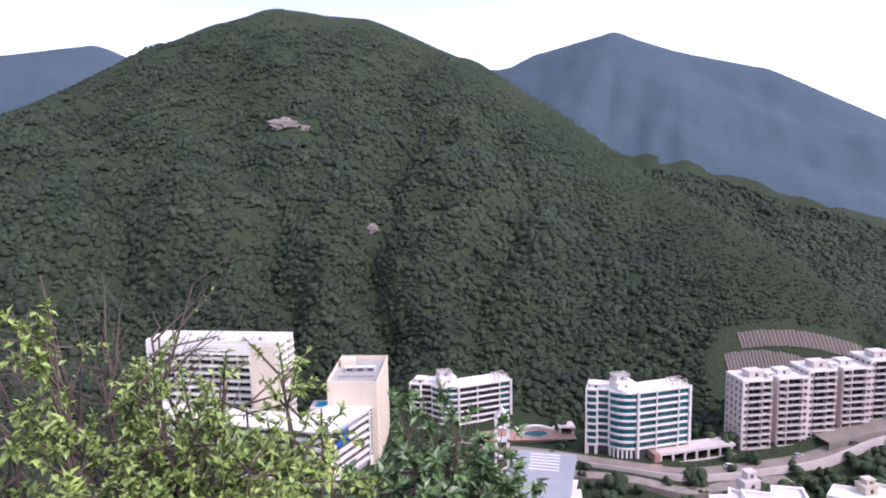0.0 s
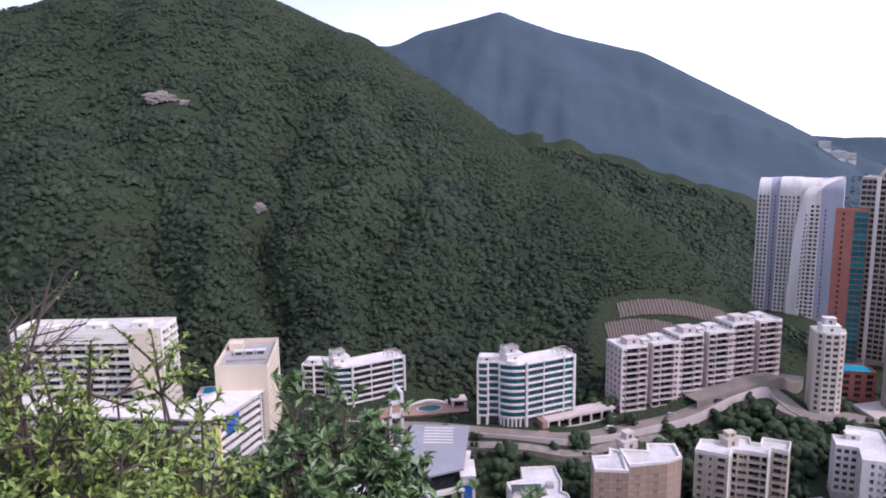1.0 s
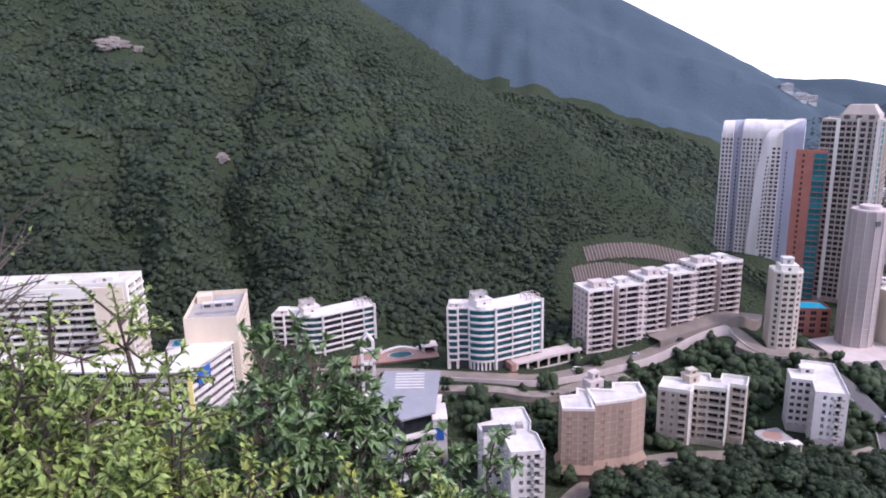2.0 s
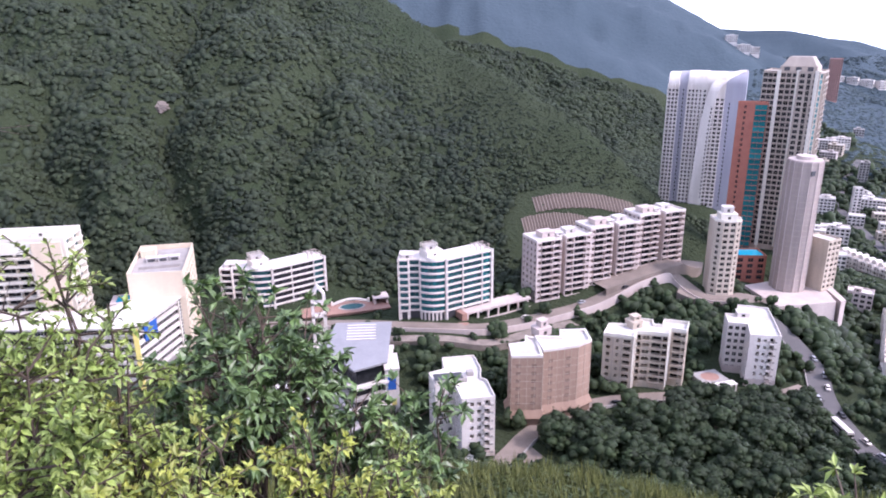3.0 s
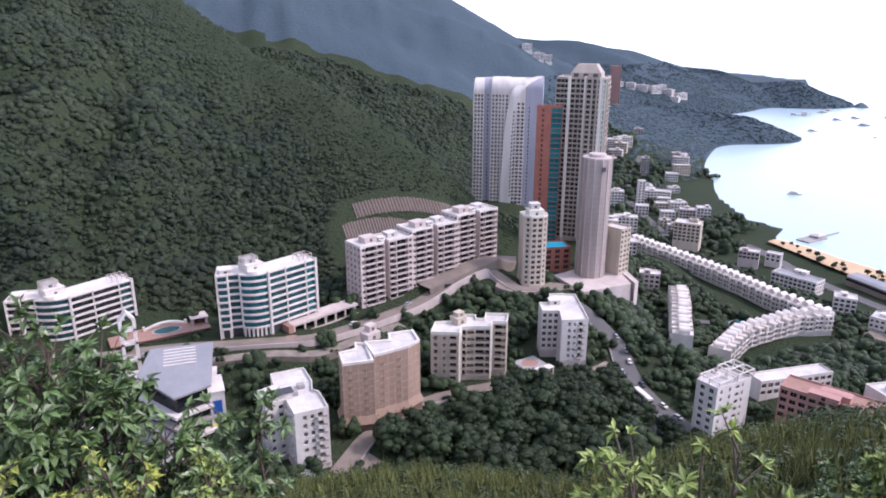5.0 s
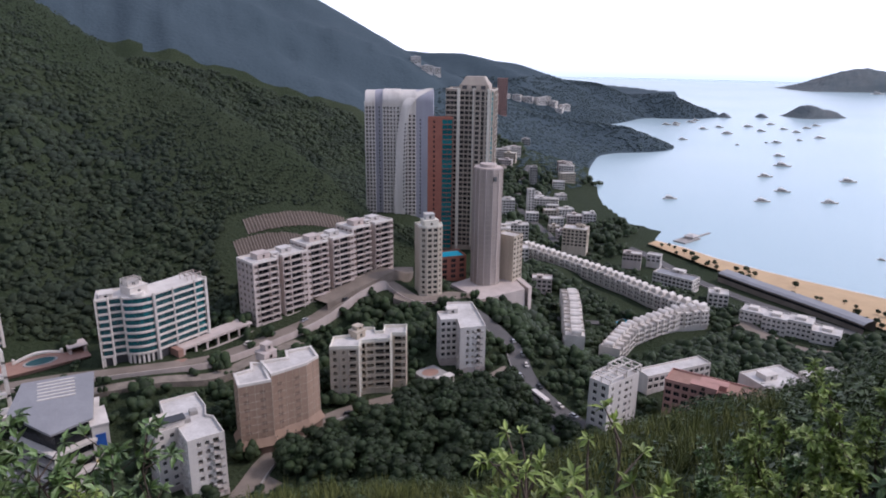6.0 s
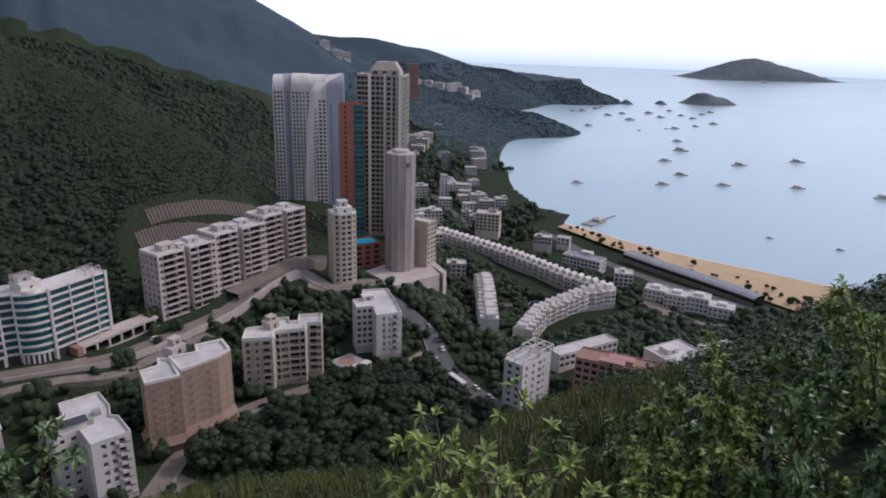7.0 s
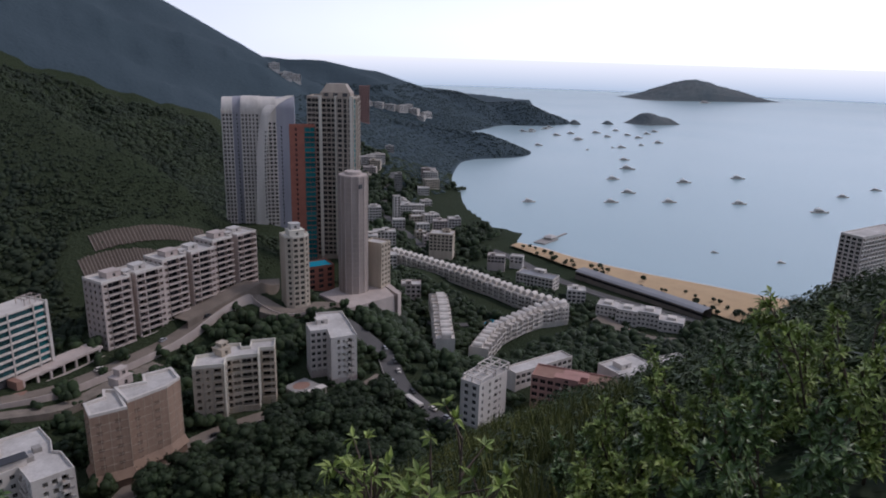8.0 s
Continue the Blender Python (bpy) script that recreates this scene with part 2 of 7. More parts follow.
def tower(name, label, category, poly, base, floors, fh, sides, wall, roof=None, ground=0.0, down=8.0, group="", parapet=1.0, top=None, recess=0.3, rows=False):
    """A block on the footprint poly (world xy, counter-clockwise). sides: per edge None, or a list of bays
    (centre fraction, width, sill, height, kind, glass); kind: w window, b balcony with a solid front."""
    cx, cy = sum(p[0] for p in poly) / len(poly), sum(p[1] for p in poly) / len(poly)
    loc = [(x - cx, y - cy) for x, y in poly]
    ob = thing(name, label, category, group, (cx, cy, base))
    H = ground + floors * fh
    body, windows, balconies = Shape(), [], []
    n = len(loc)
    for i in range(n):
        p, q = loc[i], loc[(i + 1) % n]
        L = math.hypot(q[0] - p[0], q[1] - p[1])
        side = sides[i] if i < len(sides) else None
        holes = []
        deep = recess
        for c, w, sill, h, kind, glass in side or ():
            w, sill, h = w * 1.2, sill - 0.1, min(h * 1.14, fh - sill - 0.1)
            u0, u1 = round(max(0.15, c * L - w / 2), 3), round(min(L - 0.15, c * L + w / 2), 3)
            if u1 - u0 < 0.3:
                continue
            for k in range(floors):
                z = ground + k * fh
                holes.append((u0, u1, round(z + sill, 3), round(z + sill + h, 3)))
                if kind == "b":
                    balconies.append((p, q, u0, u1, z))
            if kind == "b":
                deep = 1.9
        glass = side[0][5] if side else GLASS
        facade(body, p, q, -down, H, holes, deep, ob, glass, wall, windows)
        for k, (c, w, sill, h, kind, g) in enumerate(side or ()):
            if g is not glass:
                for j in range(len(windows) - floors * len(side) + k * floors, len(windows) - floors * len(side) + (k + 1) * floors):
                    windows[j] = windows[j][:3] + (g, wall)
    body.f.append(tuple(range(len(body.v), len(body.v) + n)))
    body.v += [(x, y, H) for x, y in loc]
    part("wall_shell", body, wall, ob)
    if rows:
        storeys = {}
        for w, h, m, g, fm in windows:
            s = storeys.setdefault(round(m.translation.z, 2), Shape())
            for bx in ((-w / 2, w / 2, -0.03, 0.03, 0, h), (-0.05, 0.05, -0.06, -0.03, 0, h)):
                k = len(s.v)
                s.box(*bx)
                s.v[k:] = [tuple(m @ Vector(v)) for v in s.v[k:]]
        for s in storeys.values():
            part("window_band", s, GLASS, ob)["kind"] = "stuff"
        windows = []
    for w, h, m, g, fm in windows:
        part("window", pane_mesh(w, h, g, fm), None, ob, m=m)
    BAL = {}
    for p, q, u0, u1, z in balconies:
        L = math.hypot(q[0] - p[0], q[1] - p[1])
        dx, dy = (q[0] - p[0]) / L, (q[1] - p[1]) / L
        w = round(u1 - u0 + 0.3, 2)
        if w not in BAL:
            s = Shape().box(-w / 2, w / 2, -0.75, 0.1, -0.18, 0.0)
            s.box(-w / 2, w / 2, -0.75, -0.63, 0.0, 0.72).box(-w / 2, -w / 2 + 0.12, -0.63, 0.0, 0, 0.72).box(w / 2 - 0.12, w / 2, -0.63, 0.0, 0, 0.72)
            BAL[w] = s.mesh("balcony", wall)
        u = (u0 + u1) / 2
        part("balcony", BAL[w], None, ob, m=pose(p[0] + dx * u, p[1] + dy * u, z + 0.1, 0, 0, math.degrees(math.atan2(dy, dx))))
    # roof deck and parapet
    deck = Shape().prism([(x * 0.985, y * 0.985) for x, y in loc], H - 0.05, H + 0.06)
    part("roof_deck", deck, roof or ROOFWHITE, ob)
    if parapet:
        rail, inner = Shape(), offset(loc, 0.3)
        rail.v = [(x, y, z) for ring, zs in ((loc, (H, H + parapet)), (inner, (H + parapet, H))) for z in zs for x, y in ring]
        for k in range(3):
            rail.f += [(k * n + i, k * n + (i + 1) % n, (k + 1) * n + (i + 1) % n, (k + 1) * n + i) for i in range(n)]
        part("parapet", rail, top or wall, ob)
    return ob, H


def rect(cx, cy, w, d, ang):
    """A footprint, w along the direction ang (degrees) and d across it, counter-clockwise from the front left corner."""
    c, s = math.cos(radians(ang)), math.sin(radians(ang))
    return [(cx + x * c - y * s, cy + x * s + y * c) for x, y in ((-w / 2, -d / 2), (w / 2, -d / 2), (w / 2, d / 2), (-w / 2, d / 2))]


def from_corner(bx, by, ang, w, d):
    """A footprint whose front right corner is B: front edge of length w ends at B along ang; d goes back to the left of it."""
    c, s = math.cos(radians(ang)), math.sin(radians(ang))
    return [(bx - w * c, by - w * s), (bx, by), (bx - d * s, by + d * c), (bx - w * c - d * s, by - w * s + d * c)]


def bays(n, w, sill=0.9, h=1.5, kind="w", glass=GLASS, lo=0.0, hi=1.0):
    return [(lo + (hi - lo) * (i + 0.5) / n, w, sill, h, kind, glass) for i in range(n)]


# ---- land ----
def crest(points, x, y, soft=18):
    """Height of the flanks of a ridge line of (x, y, height, steepness), and the distance from it."""
    best, far = None, None
    for a, b in zip(points, points[1:]):
        ax, ay, bx, by = a[0], a[1], b[0], b[1]
        t = np.clip(((x - ax) * (bx - ax) + (y - ay) * (by - ay)) / ((bx - ax) ** 2 + (by - ay) ** 2), 0, 1)
        d = np.sqrt((x - ax - t * (bx - ax)) ** 2 + (y - ay - t * (by - ay)) ** 2 + soft ** 2) - soft
        h = a[2] + t * (b[2] - a[2]) - (a[3] + t * (b[3] - a[3])) * d
        best, far = (h, d) if best is None else (np.maximum(h, best), np.minimum(d, far))
    return best, far


def shore_distance(x, y):
    best = None
    for (ax, ay), (bx, by) in zip(SHORE, SHORE[1:]):
        t = np.clip(((x - ax) * (bx - ax) + (y - ay) * (by - ay)) / ((bx - ax) ** 2 + (by - ay) ** 2), 0, 1)
        d = np.hypot(x - ax - t * (bx - ax), y - ay - t * (by - ay))
        best = d if best is None else np.minimum(best, d)
    return best


def polar(az, d, *rest):
    return (d * math.sin(radians(az)), d * math.cos(radians(az)), *rest)


# ridge lines: bearing, distance, height, steepness of the sides
RIDGES = [
    [polar(-60, 900, 150, 0.3), polar(-45, 920, 175, 0.35), polar(-33, 950, 198, 0.38), polar(-28, 980, 250, 0.42), polar(-22.2, 1030, 330, 0.48), polar(-19.9, 1020, 355, 0.5), polar(-16.9, 1010, 383, 0.52),
     polar(-13, 1000, 403, 0.52), polar(-8.6, 975, 388, 0.5), polar(-6.4, 965, 383, 0.5), polar(-3.7, 950, 359, 0.48), polar(-0.9, 930, 332, 0.47), polar(0.9, 915, 325, 0.46), polar(2.7, 890, 297, 0.43), polar(6.9, 800, 239, 0.4), polar(11.5, 720, 196, 0.38),
     polar(16.9, 630, 170, 0.39), polar(22.4, 545, 148, 0.43), polar(26.4, 490, 129, 0.58), polar(29.1, 462, 112, 0.8), polar(32.4, 442, 104, 1.05), polar(37.5, 425, 86, 1.5)],
    [polar(-50, 1750, 380, 0.5), polar(-32, 1750, 431, 0.5), polar(-26.4, 1750, 462, 0.5), polar(-21, 1750, 405, 0.5), polar(-10, 1900, 380, 0.5), polar(2, 1800, 415, 0.5), polar(5.5, 1700, 408, 0.52),
     polar(8.3, 1700, 441, 0.52), polar(13.8, 1700, 480, 0.55), polar(18.7, 1700, 426, 0.55), polar(24.4, 1700, 381, 0.55), polar(27.8, 1700, 316, 0.52), polar(32.8, 1650, 217, 0.5), polar(37.1, 1600, 175, 0.45)],
    [polar(30, 2300, 200, 0.3), polar(37.1, 2250, 178, 0.3), polar(41.9, 2200, 171, 0.32), polar(46, 2250, 143, 0.34), polar(49.7, 2250, 97, 0.36), polar(52.5, 2250, 88, 0.38),
     polar(55.3, 2240, 54, 0.4), polar(58.1, 2230, 62, 0.45), polar(60.6, 2225, 26, 0.45), polar(61.4, 2225, 2, 0.5)],
    [polar(37, 1350, 95, 0.2), polar(45.1, 1500, 68, 0.25), polar(51.6, 1480, 45, 0.3), polar(54.9, 1460, 38, 0.4), polar(57.0, 1454, 14, 0.4), polar(57.5, 1452, 1, 0.4)],
]
# the bay's edge, from the beach round to the far shore
SHORE = [(590, -900), (618, -60), (615, 93), (606, 122), (603, 169), (597, 219), (597, 277), (607, 340), (606, 372), (650, 390), (652, 436), (715, 520), (790, 585), (843, 637), (930, 760), (1095, 850), (1200, 1150)]
BAY = SHORE + [(2500, 1500), (4000, 5200), (5200, 5200), (5200, -5200), (590, -5200)]
# level ground: x, y, height, where roads and platforms lie
LEVELS = [(-60, 280, 66), (-20, 265, 63), (5, 318, 60), (74, 285, 61), (135, 300, 60), (232, 312, 60), (228, 268, 58), (265, 280, 50), (61, 190, 50), (97, 203, 50), (140, 213, 49), (187, 207, 46),
          (216, 208, 45), (219, 178, 42), (214, 150, 40), (255, 130, 44), (300, 120, 36), (445, 170, 6), (438, 392, 11), (431, 300, 10), (420, 250, 10), (405, 206, 11), (340, 218, 13), (307, 210, 16), (320, 250, 18), (345, 265, 18), (375, 240, 13), (554, 202, 3), (521, 105, 4),
          (590, 350, 3), (330, 455, 56), (400, 400, 18), (380, 340, 22), (500, 480, 14), (310, 330, 58), (815, 660, 12), (430, 480, 24), (100, 140, 42), (10, 215, 55)]
# gullies down the near mountain: bearing, drift of it with distance, half width in degrees, depth
GULLIES = [(-3.2, 2.2, 4.2, 24), (-16.5, -3.5, 4.5, 15), (-26.0, -2.0, 4.0, 16), (6.4, 3.5, 3.4, 11), (14.6, 4.0, 3.2, 9), (21.5, 3.0, 2.6, 6)]
HILL = [(-180, 0.30), (-120, 0.15), (-80, -0.25), (-50, -0.52), (-25, -0.66), (0, -0.69), (45, -0.69), (52, -0.62), (59, -0.54), (71, -0.43), (77, -0.345), (81, -0.285), (86, -0.235), (95, -0.16), (130, 0.05), (180, 0.30)]


def fbm(x, y, size, seed=0.0, octaves=4):
    """Cheap layered waves, vectorised."""
    out, amp, f = 0, 1.0, 1.0 / size
    rng = np.random.RandomState(int(seed * 10) + 7)
    for _ in range(octaves):
        for _ in range(3):
            a, ph = rng.uniform(0, 6.28), rng.uniform(0, 6.28)
            k = rng.uniform(0.7, 1.4) * f * 6.28
            out = out + amp / 3 * np.sin((x * math.cos(a) + y * math.sin(a)) * k + ph + 1.5 * np.sin((x * math.sin(a) - y * math.cos(a)) * k * 0.7 + ph * 2))
        amp, f = amp * 0.5, f * 2.1
    return out


def inside(poly, x, y):
    c = np.zeros(np.shape(x), bool)
    for (ax, ay), (bx, by) in zip(poly, poly[1:] + poly[:1]):
        hit = (ay > y) != (by > y)
        c ^= hit & (x < (bx - ax) * (y - ay) / ((by - ay) or 1e-9) + ax)
    return c


def land(x, y):
    """Height of the ground."""
    x, y = np.asarray(x, float), np.asarray(y, float)
    r = np.hypot(x, y)
    num, den = 0, 0
    for lx, ly, lz in LEVELS:
        w = 1 / ((x - lx) ** 2 + (y - ly) ** 2 + 60) ** 1.6
        num, den = num + w * lz, den + w
    base = num / den
    sea = inside(BAY, x, y)
    ds = shore_distance(x, y)
    base = np.where(sea, np.maximum(-8.0, -0.1 * ds), np.minimum(base, 0.1 + 0.022 * ds + 0.0016 * np.maximum(ds - 95, 0) ** 2))
    h = base
    for k, ridge in enumerate(RIDGES):
        c, d = crest(ridge, x, y)
        if k == 0:   # platforms of the curved towers and of the towers below them
            c = np.minimum(c, 50 + 0.7 * np.maximum(0, np.hypot(x - 264, y - 286) - 27))
            c = c - 6.0 * np.maximum(0, np.degrees(np.arctan2(x, y)) - 39)   # the mountain ends above the village
            bear = np.degrees(np.arctan2(x, y))   # behind the falling spur lies a valley
            spur = np.interp(bear, [2.7, 6.9, 11.5, 16.9, 22.4, 26.4, 29.1, 32.4, 37.5], [890, 800, 720, 630, 545, 490, 462, 442, 425])
            c = c - 0.95 * np.maximum(0, r - spur - 4) * np.clip((bear - 3) / 4, 0, 1)
            c = np.minimum(c, 57 + 0.85 * np.maximum(0, np.hypot(x - 340, y - 458) - 34))
        rough = fbm(x, y, 300, k) * 10 + fbm(x, y, 80, k + 5, 3) * 4
        if k == 0:
            bear = np.degrees(np.arctan2(x, y)) + fbm(x, y, 220, 31, 4) * 1.7
            for ga, drift, half, deep in GULLIES:
                rough = rough - deep * np.clip(1 - np.abs(bear - ga - drift * (r - 650) / 300) / half, 0, 1) ** 1.3
            rough = rough + 4
        h = np.maximum(h, c + rough * np.clip(d / 120, 0.0, 1.2) * np.clip((c - 64) / 40, 0, 1))
    az = np.degrees(np.arctan2(x, y))
    slope = np.interp(az, [a for a, _ in HILL], [s for _, s in HILL])
    near = EYE - 1.65 + slope * r - 0.55 * np.maximum(r - 55, 0) + fbm(x, y, 14, 9, 3) * 0.35 * np.clip(r / 8, 0, 1)
    return np.maximum(h, np.where(r < 420, near, -50))


def build_ground():
    az = np.concatenate([np.arange(-180, -46, 4.0), np.arange(-46, 102, 0.45), np.arange(104, 180, 4.0)])
    rad = np.concatenate([[0.0], np.geomspace(0.8, 4950, 400)])
    A, Rr = np.meshgrid(np.radians(az), rad, indexing="ij")
    X, Y = Rr * np.sin(A), Rr * np.cos(A)
    Z = land(X, Y)
    na, nr = A.shape
    i, j = np.meshgrid(np.arange(na), np.arange(nr - 1), indexing="ij")
    i2 = (i + 1) % na
    F = np.stack([i * nr + j, i * nr + j + 1, i2 * nr + j + 1, i2 * nr + j], -1).reshape(-1, 4)
    me = bpy.data.meshes.new("ground")
    me.from_pydata(np.stack([X, Y, Z], -1).reshape(-1, 3).tolist(), [], F.tolist())
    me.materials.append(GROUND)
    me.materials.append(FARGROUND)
    # far faces take the scrub colour that has haze painted in
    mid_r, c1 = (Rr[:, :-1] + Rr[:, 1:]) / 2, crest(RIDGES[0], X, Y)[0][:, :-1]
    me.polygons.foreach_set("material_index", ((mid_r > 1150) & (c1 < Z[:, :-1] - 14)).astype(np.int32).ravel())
    me.polygons.foreach_set("use_smooth", [True] * len(me.polygons))
    tagged(new("ground", me), "dark green wooded hillsides falling to a coastal valley", "ground", kind="structure")


build_ground()
disc = Shape()
disc.f.append(tuple(range(96)))
disc.v += [(4990 * math.cos(i * math.pi / 48), 4990 * math.sin(i * math.pi / 48), 0.0) for i in range(96)]
tagged(new("water", disc.mesh("water", SEA)), "calm pale blue sea in a sheltered bay", "sea", kind="structure")


# ---- buildings ----
FOOT = []   # taken ground: x, y, radius


def taken(poly, extra=2.0):
    cx, cy = sum(p[0] for p in poly) / len(poly), sum(p[1] for p in poly) / len(poly)
    FOOT.append((cx, cy, max(math.hypot(x - cx, y - cy) for x, y in poly) * 0.85 + extra))


def offset(poly, k):
    """The footprint drawn in by k metres (straight corners only)."""
    out, n = [], len(poly)
    for i in range(n):
        p, a, b = Vector(poly[i]), Vector(poly[i - 1]), Vector(poly[(i + 1) % n])
        d1, d2 = (p - a).normalized(), (b - p).normalized()
        n1, n2 = Vector((-d1.y, d1.x)), Vector((-d2.y, d2.x))
        m = (n1 + n2)
        m = m / max(0.35, m.length_squared / 2)
        out.append(tuple(p + m * k))
    return out


def banded_block(name, label, poly, base, floors, fh, glazing, wall, ground=0.0, fins=(), band=0.85, inset=1.3, down=8.0, group="", fin_mat=None, core=None, pane=2.3, frames=None):
    """A block whose storeys are white parapet bands with recessed glazing between them.
    glazing: per edge None for a blank wall, or the glass."""
    taken(poly)
    cx, cy = sum(p[0] for p in poly) / len(poly), sum(p[1] for p in poly) / len(poly)
    loc = [(x - cx, y - cy) for x, y in poly]
    ob = thing(name, label, "building", group, (cx, cy, base))
    inner = offset(loc, inset)
    H = ground + floors * fh
    part("core", Shape().prism(offset(loc, inset + 0.25), -down, H), core or CONCRETE, ob)
    slab = Shape().prism(loc, -0.22, band).mesh("floor_band", wall)
    for k in range(floors):
        part("floor_band", slab, None, ob, m=pose(0, 0, ground + k * fh))
    part("roof_slab", Shape().prism(loc, H - 0.35, H + 0.25).prism(offset(loc, 0.2), H + 0.25, H + 0.32), wall, ob)
    n = len(loc)
    for i in range(n):
        p, q = Vector(loc[i]), Vector(loc[(i + 1) % n])
        d = (q - p).normalized()
        inn = Vector((-d.y, d.x))
        if glazing[i] is None:
            part("end_wall", Shape().prism([tuple(p - inn * 0.04), tuple(q - inn * 0.04), tuple(q + inn * 0.4), tuple(p + inn * 0.4)], ground - 0.3, H + 0.9), wall, ob)
            continue
        a, b = Vector(inner[i]), Vector(inner[(i + 1) % n])
        L = (b - a).length
        m = max(1, round(L / pane))
        w = L / m
        me = pane_mesh(round(w, 2), round(fh - band - 0.2, 2), glazing[i], frames or wall)
        ang = math.degrees(math.atan2(d.y, d.x))
        for k in range(floors):
            for j in range(m):
                c = a + (b - a) * ((j + 0.5) / m)
                part("window", me, None, ob, m=pose(c.x, c.y, ground + k * fh + band, 0, 0, ang))
    for i, w in fins:
        x, y = loc[i]
        part("pier", Shape().box(x - w / 2, x + w / 2, y - w / 2, y + w / 2, -down if ground == 0 else -2, H + 0.9), fin_mat or wall, ob)
    if ground:
        for i in range(n):
            x, y = inner[i]
            part("column", Shape().box(x - 0.4, x + 0.4, y - 0.4, y + 0.4, -3, ground), wall, ob)
    return ob, H, loc


def roof_room(ob, x, y, w, d, z, h, ang, mat_, name="roof_room"):
    """A small room on a roof, with a slab and a door-sized opening."""
    s = Shape().box(-w / 2, w / 2, -d / 2, d / 2, 0, h).box(-w / 2 - 0.25, w / 2 + 0.25, -d / 2 - 0.25, d / 2 + 0.25, h, h + 0.22)
    r = part(name, s, mat_, ob, m=pose(x, y, z, 0, 0, ang))
    part("window", pane_mesh(min(1.4, w * 0.5), min(1.6, h * 0.6), GLASS, mat_), None, r, m=pose(0, -d / 2 - 0.03, h * 0.2))
    return r


def pergola(ob, x, y, w, d, z, h, ang, mat_):
    s = Shape()
    for i in range(2):
        for j in range(4):
            px, py = (-w / 2, w / 2)[i], -d / 2 + d * j / 3
            s.box(px - 0.15, px + 0.15, py - 0.15, py + 0.15, 0, h)
            s.box(-w / 2 - 0.3, w / 2 + 0.3, py - 0.12, py + 0.12, h, h + 0.3)
        s.box((-w / 2, w / 2)[i] - 0.12, (-w / 2, w / 2)[i] + 0.12, -d / 2, d / 2, h - 0.05, h + 0.25)
    part("pergola", s, mat_, ob, m=pose(x, y, z, 0, 0, ang))


def modern_block(A, B, C, base, floors, fh, label, glass_l, glass_c, glass_r, ground):
    """Two wings that meet at a bulging glazed bay."""
    A, B, C = Vector(A), Vector(B), Vector(C)
    ab, bc = (B - A).normalized(), (C - B).normalized()
    na, nb = Vector((-ab.y, ab.x)), Vector((-bc.y, bc.x))
    L = (B - A).length
    pts, glazing = [A, A + ab * L * 0.22, A + ab * L * 0.235 + na * 1.4, A + ab * L * 0.43 + na * 1.4], [glass_l, None, glass_l]
    arc0, arc1 = A + ab * L * 0.45, B - ab * 0.3
    glazing.append(None)
    for i in range(7):
        u = i / 6
        pts.append(arc0 + (arc1 - arc0) * u - na * (1.7 * math.sin(math.pi * u)))
        glazing.append(glass_c)
    glazing[-1] = None
    R = (C - B).length
    pts += [B + bc * 0.4, B + bc * R * 0.36, B + bc * R * 0.78 - nb * 0.02, C]
    glazing += [glass_r, glass_r, glass_c]
    pts += [C + nb * 13, B + nb * 13 + bc * 2, A + na * 12]
    glazing += [None, glass_r, None, None]
    poly = [tuple(p) for p in pts]
    ob, H, loc = banded_block("apartment_block", label, poly, base, floors, fh, glazing[:len(poly)], WHITE, ground=ground, fins=[(0, 0.5), (11, 0.9), (12, 0.5), (13, 0.5), (14, 1.1)], group="apartment blocks on the upper road", band=0.62, inset=0.75, core=DARKMETAL, frames=DARKMETAL)
    ang = math.degrees(math.atan2(bc.y, bc.x))
    mid = Vector(loc[11]) + nb * 6
    roof_room(ob, mid.x - ab.x * 4, mid.y - ab.y * 4, 8, 7, H + 0.3, 3.4, ang, WHITE)
    roof_room(ob, mid.x - ab.x * 5, mid.y - ab.y * 5, 5, 4, H + 3.9, 2.0, ang, ROOFWHITE, "tank_room")
    pergola(ob, mid.x - ab.x * 5, mid.y - ab.y * 5 - 0.5, 6, 5, H + 3.8, 3.0, ang, WHITE)
    e = Vector(loc[13]) + nb * 5 + bc * 2
    pergola(ob, e.x, e.y, 5, 7, H + 0.3, 2.4, ang + 90, PALEPINK)
    f = Vector(loc[0]) + na * 5 + ab * 4
    roof_room(ob, f.x, f.y, 5, 6, H + 0.3, 1.6, ang - 30, WHITE)
    g = Vector(loc[7]) + na * 3
    drum = Shape().prism([(3.4 * math.cos(i * math.pi / 8), 3.4 * math.sin(i * math.pi / 8)) for i in range(16)], 0, 1.3, 0.9)
    part("roof_drum", drum, WHITE, ob, m=pose(g.x, g.y, H + 0.3))
    return ob


modern_block((-18.4, 318.5), (5, 311.2), (31, 321.4), 57.5, 8, 3.05, "white apartment block with curved green glazed bay and balconies", GLASS, GREENGLASS, GLASS, 0.8)
modern_block((60.1, 285), (80.9, 278.5), (105.7, 285.6), 62.0, 8, 3.12, "white apartment block with turquoise curved glass bay on columns", GREENGLASS, TEAL, GREENGLASS, 3.0)


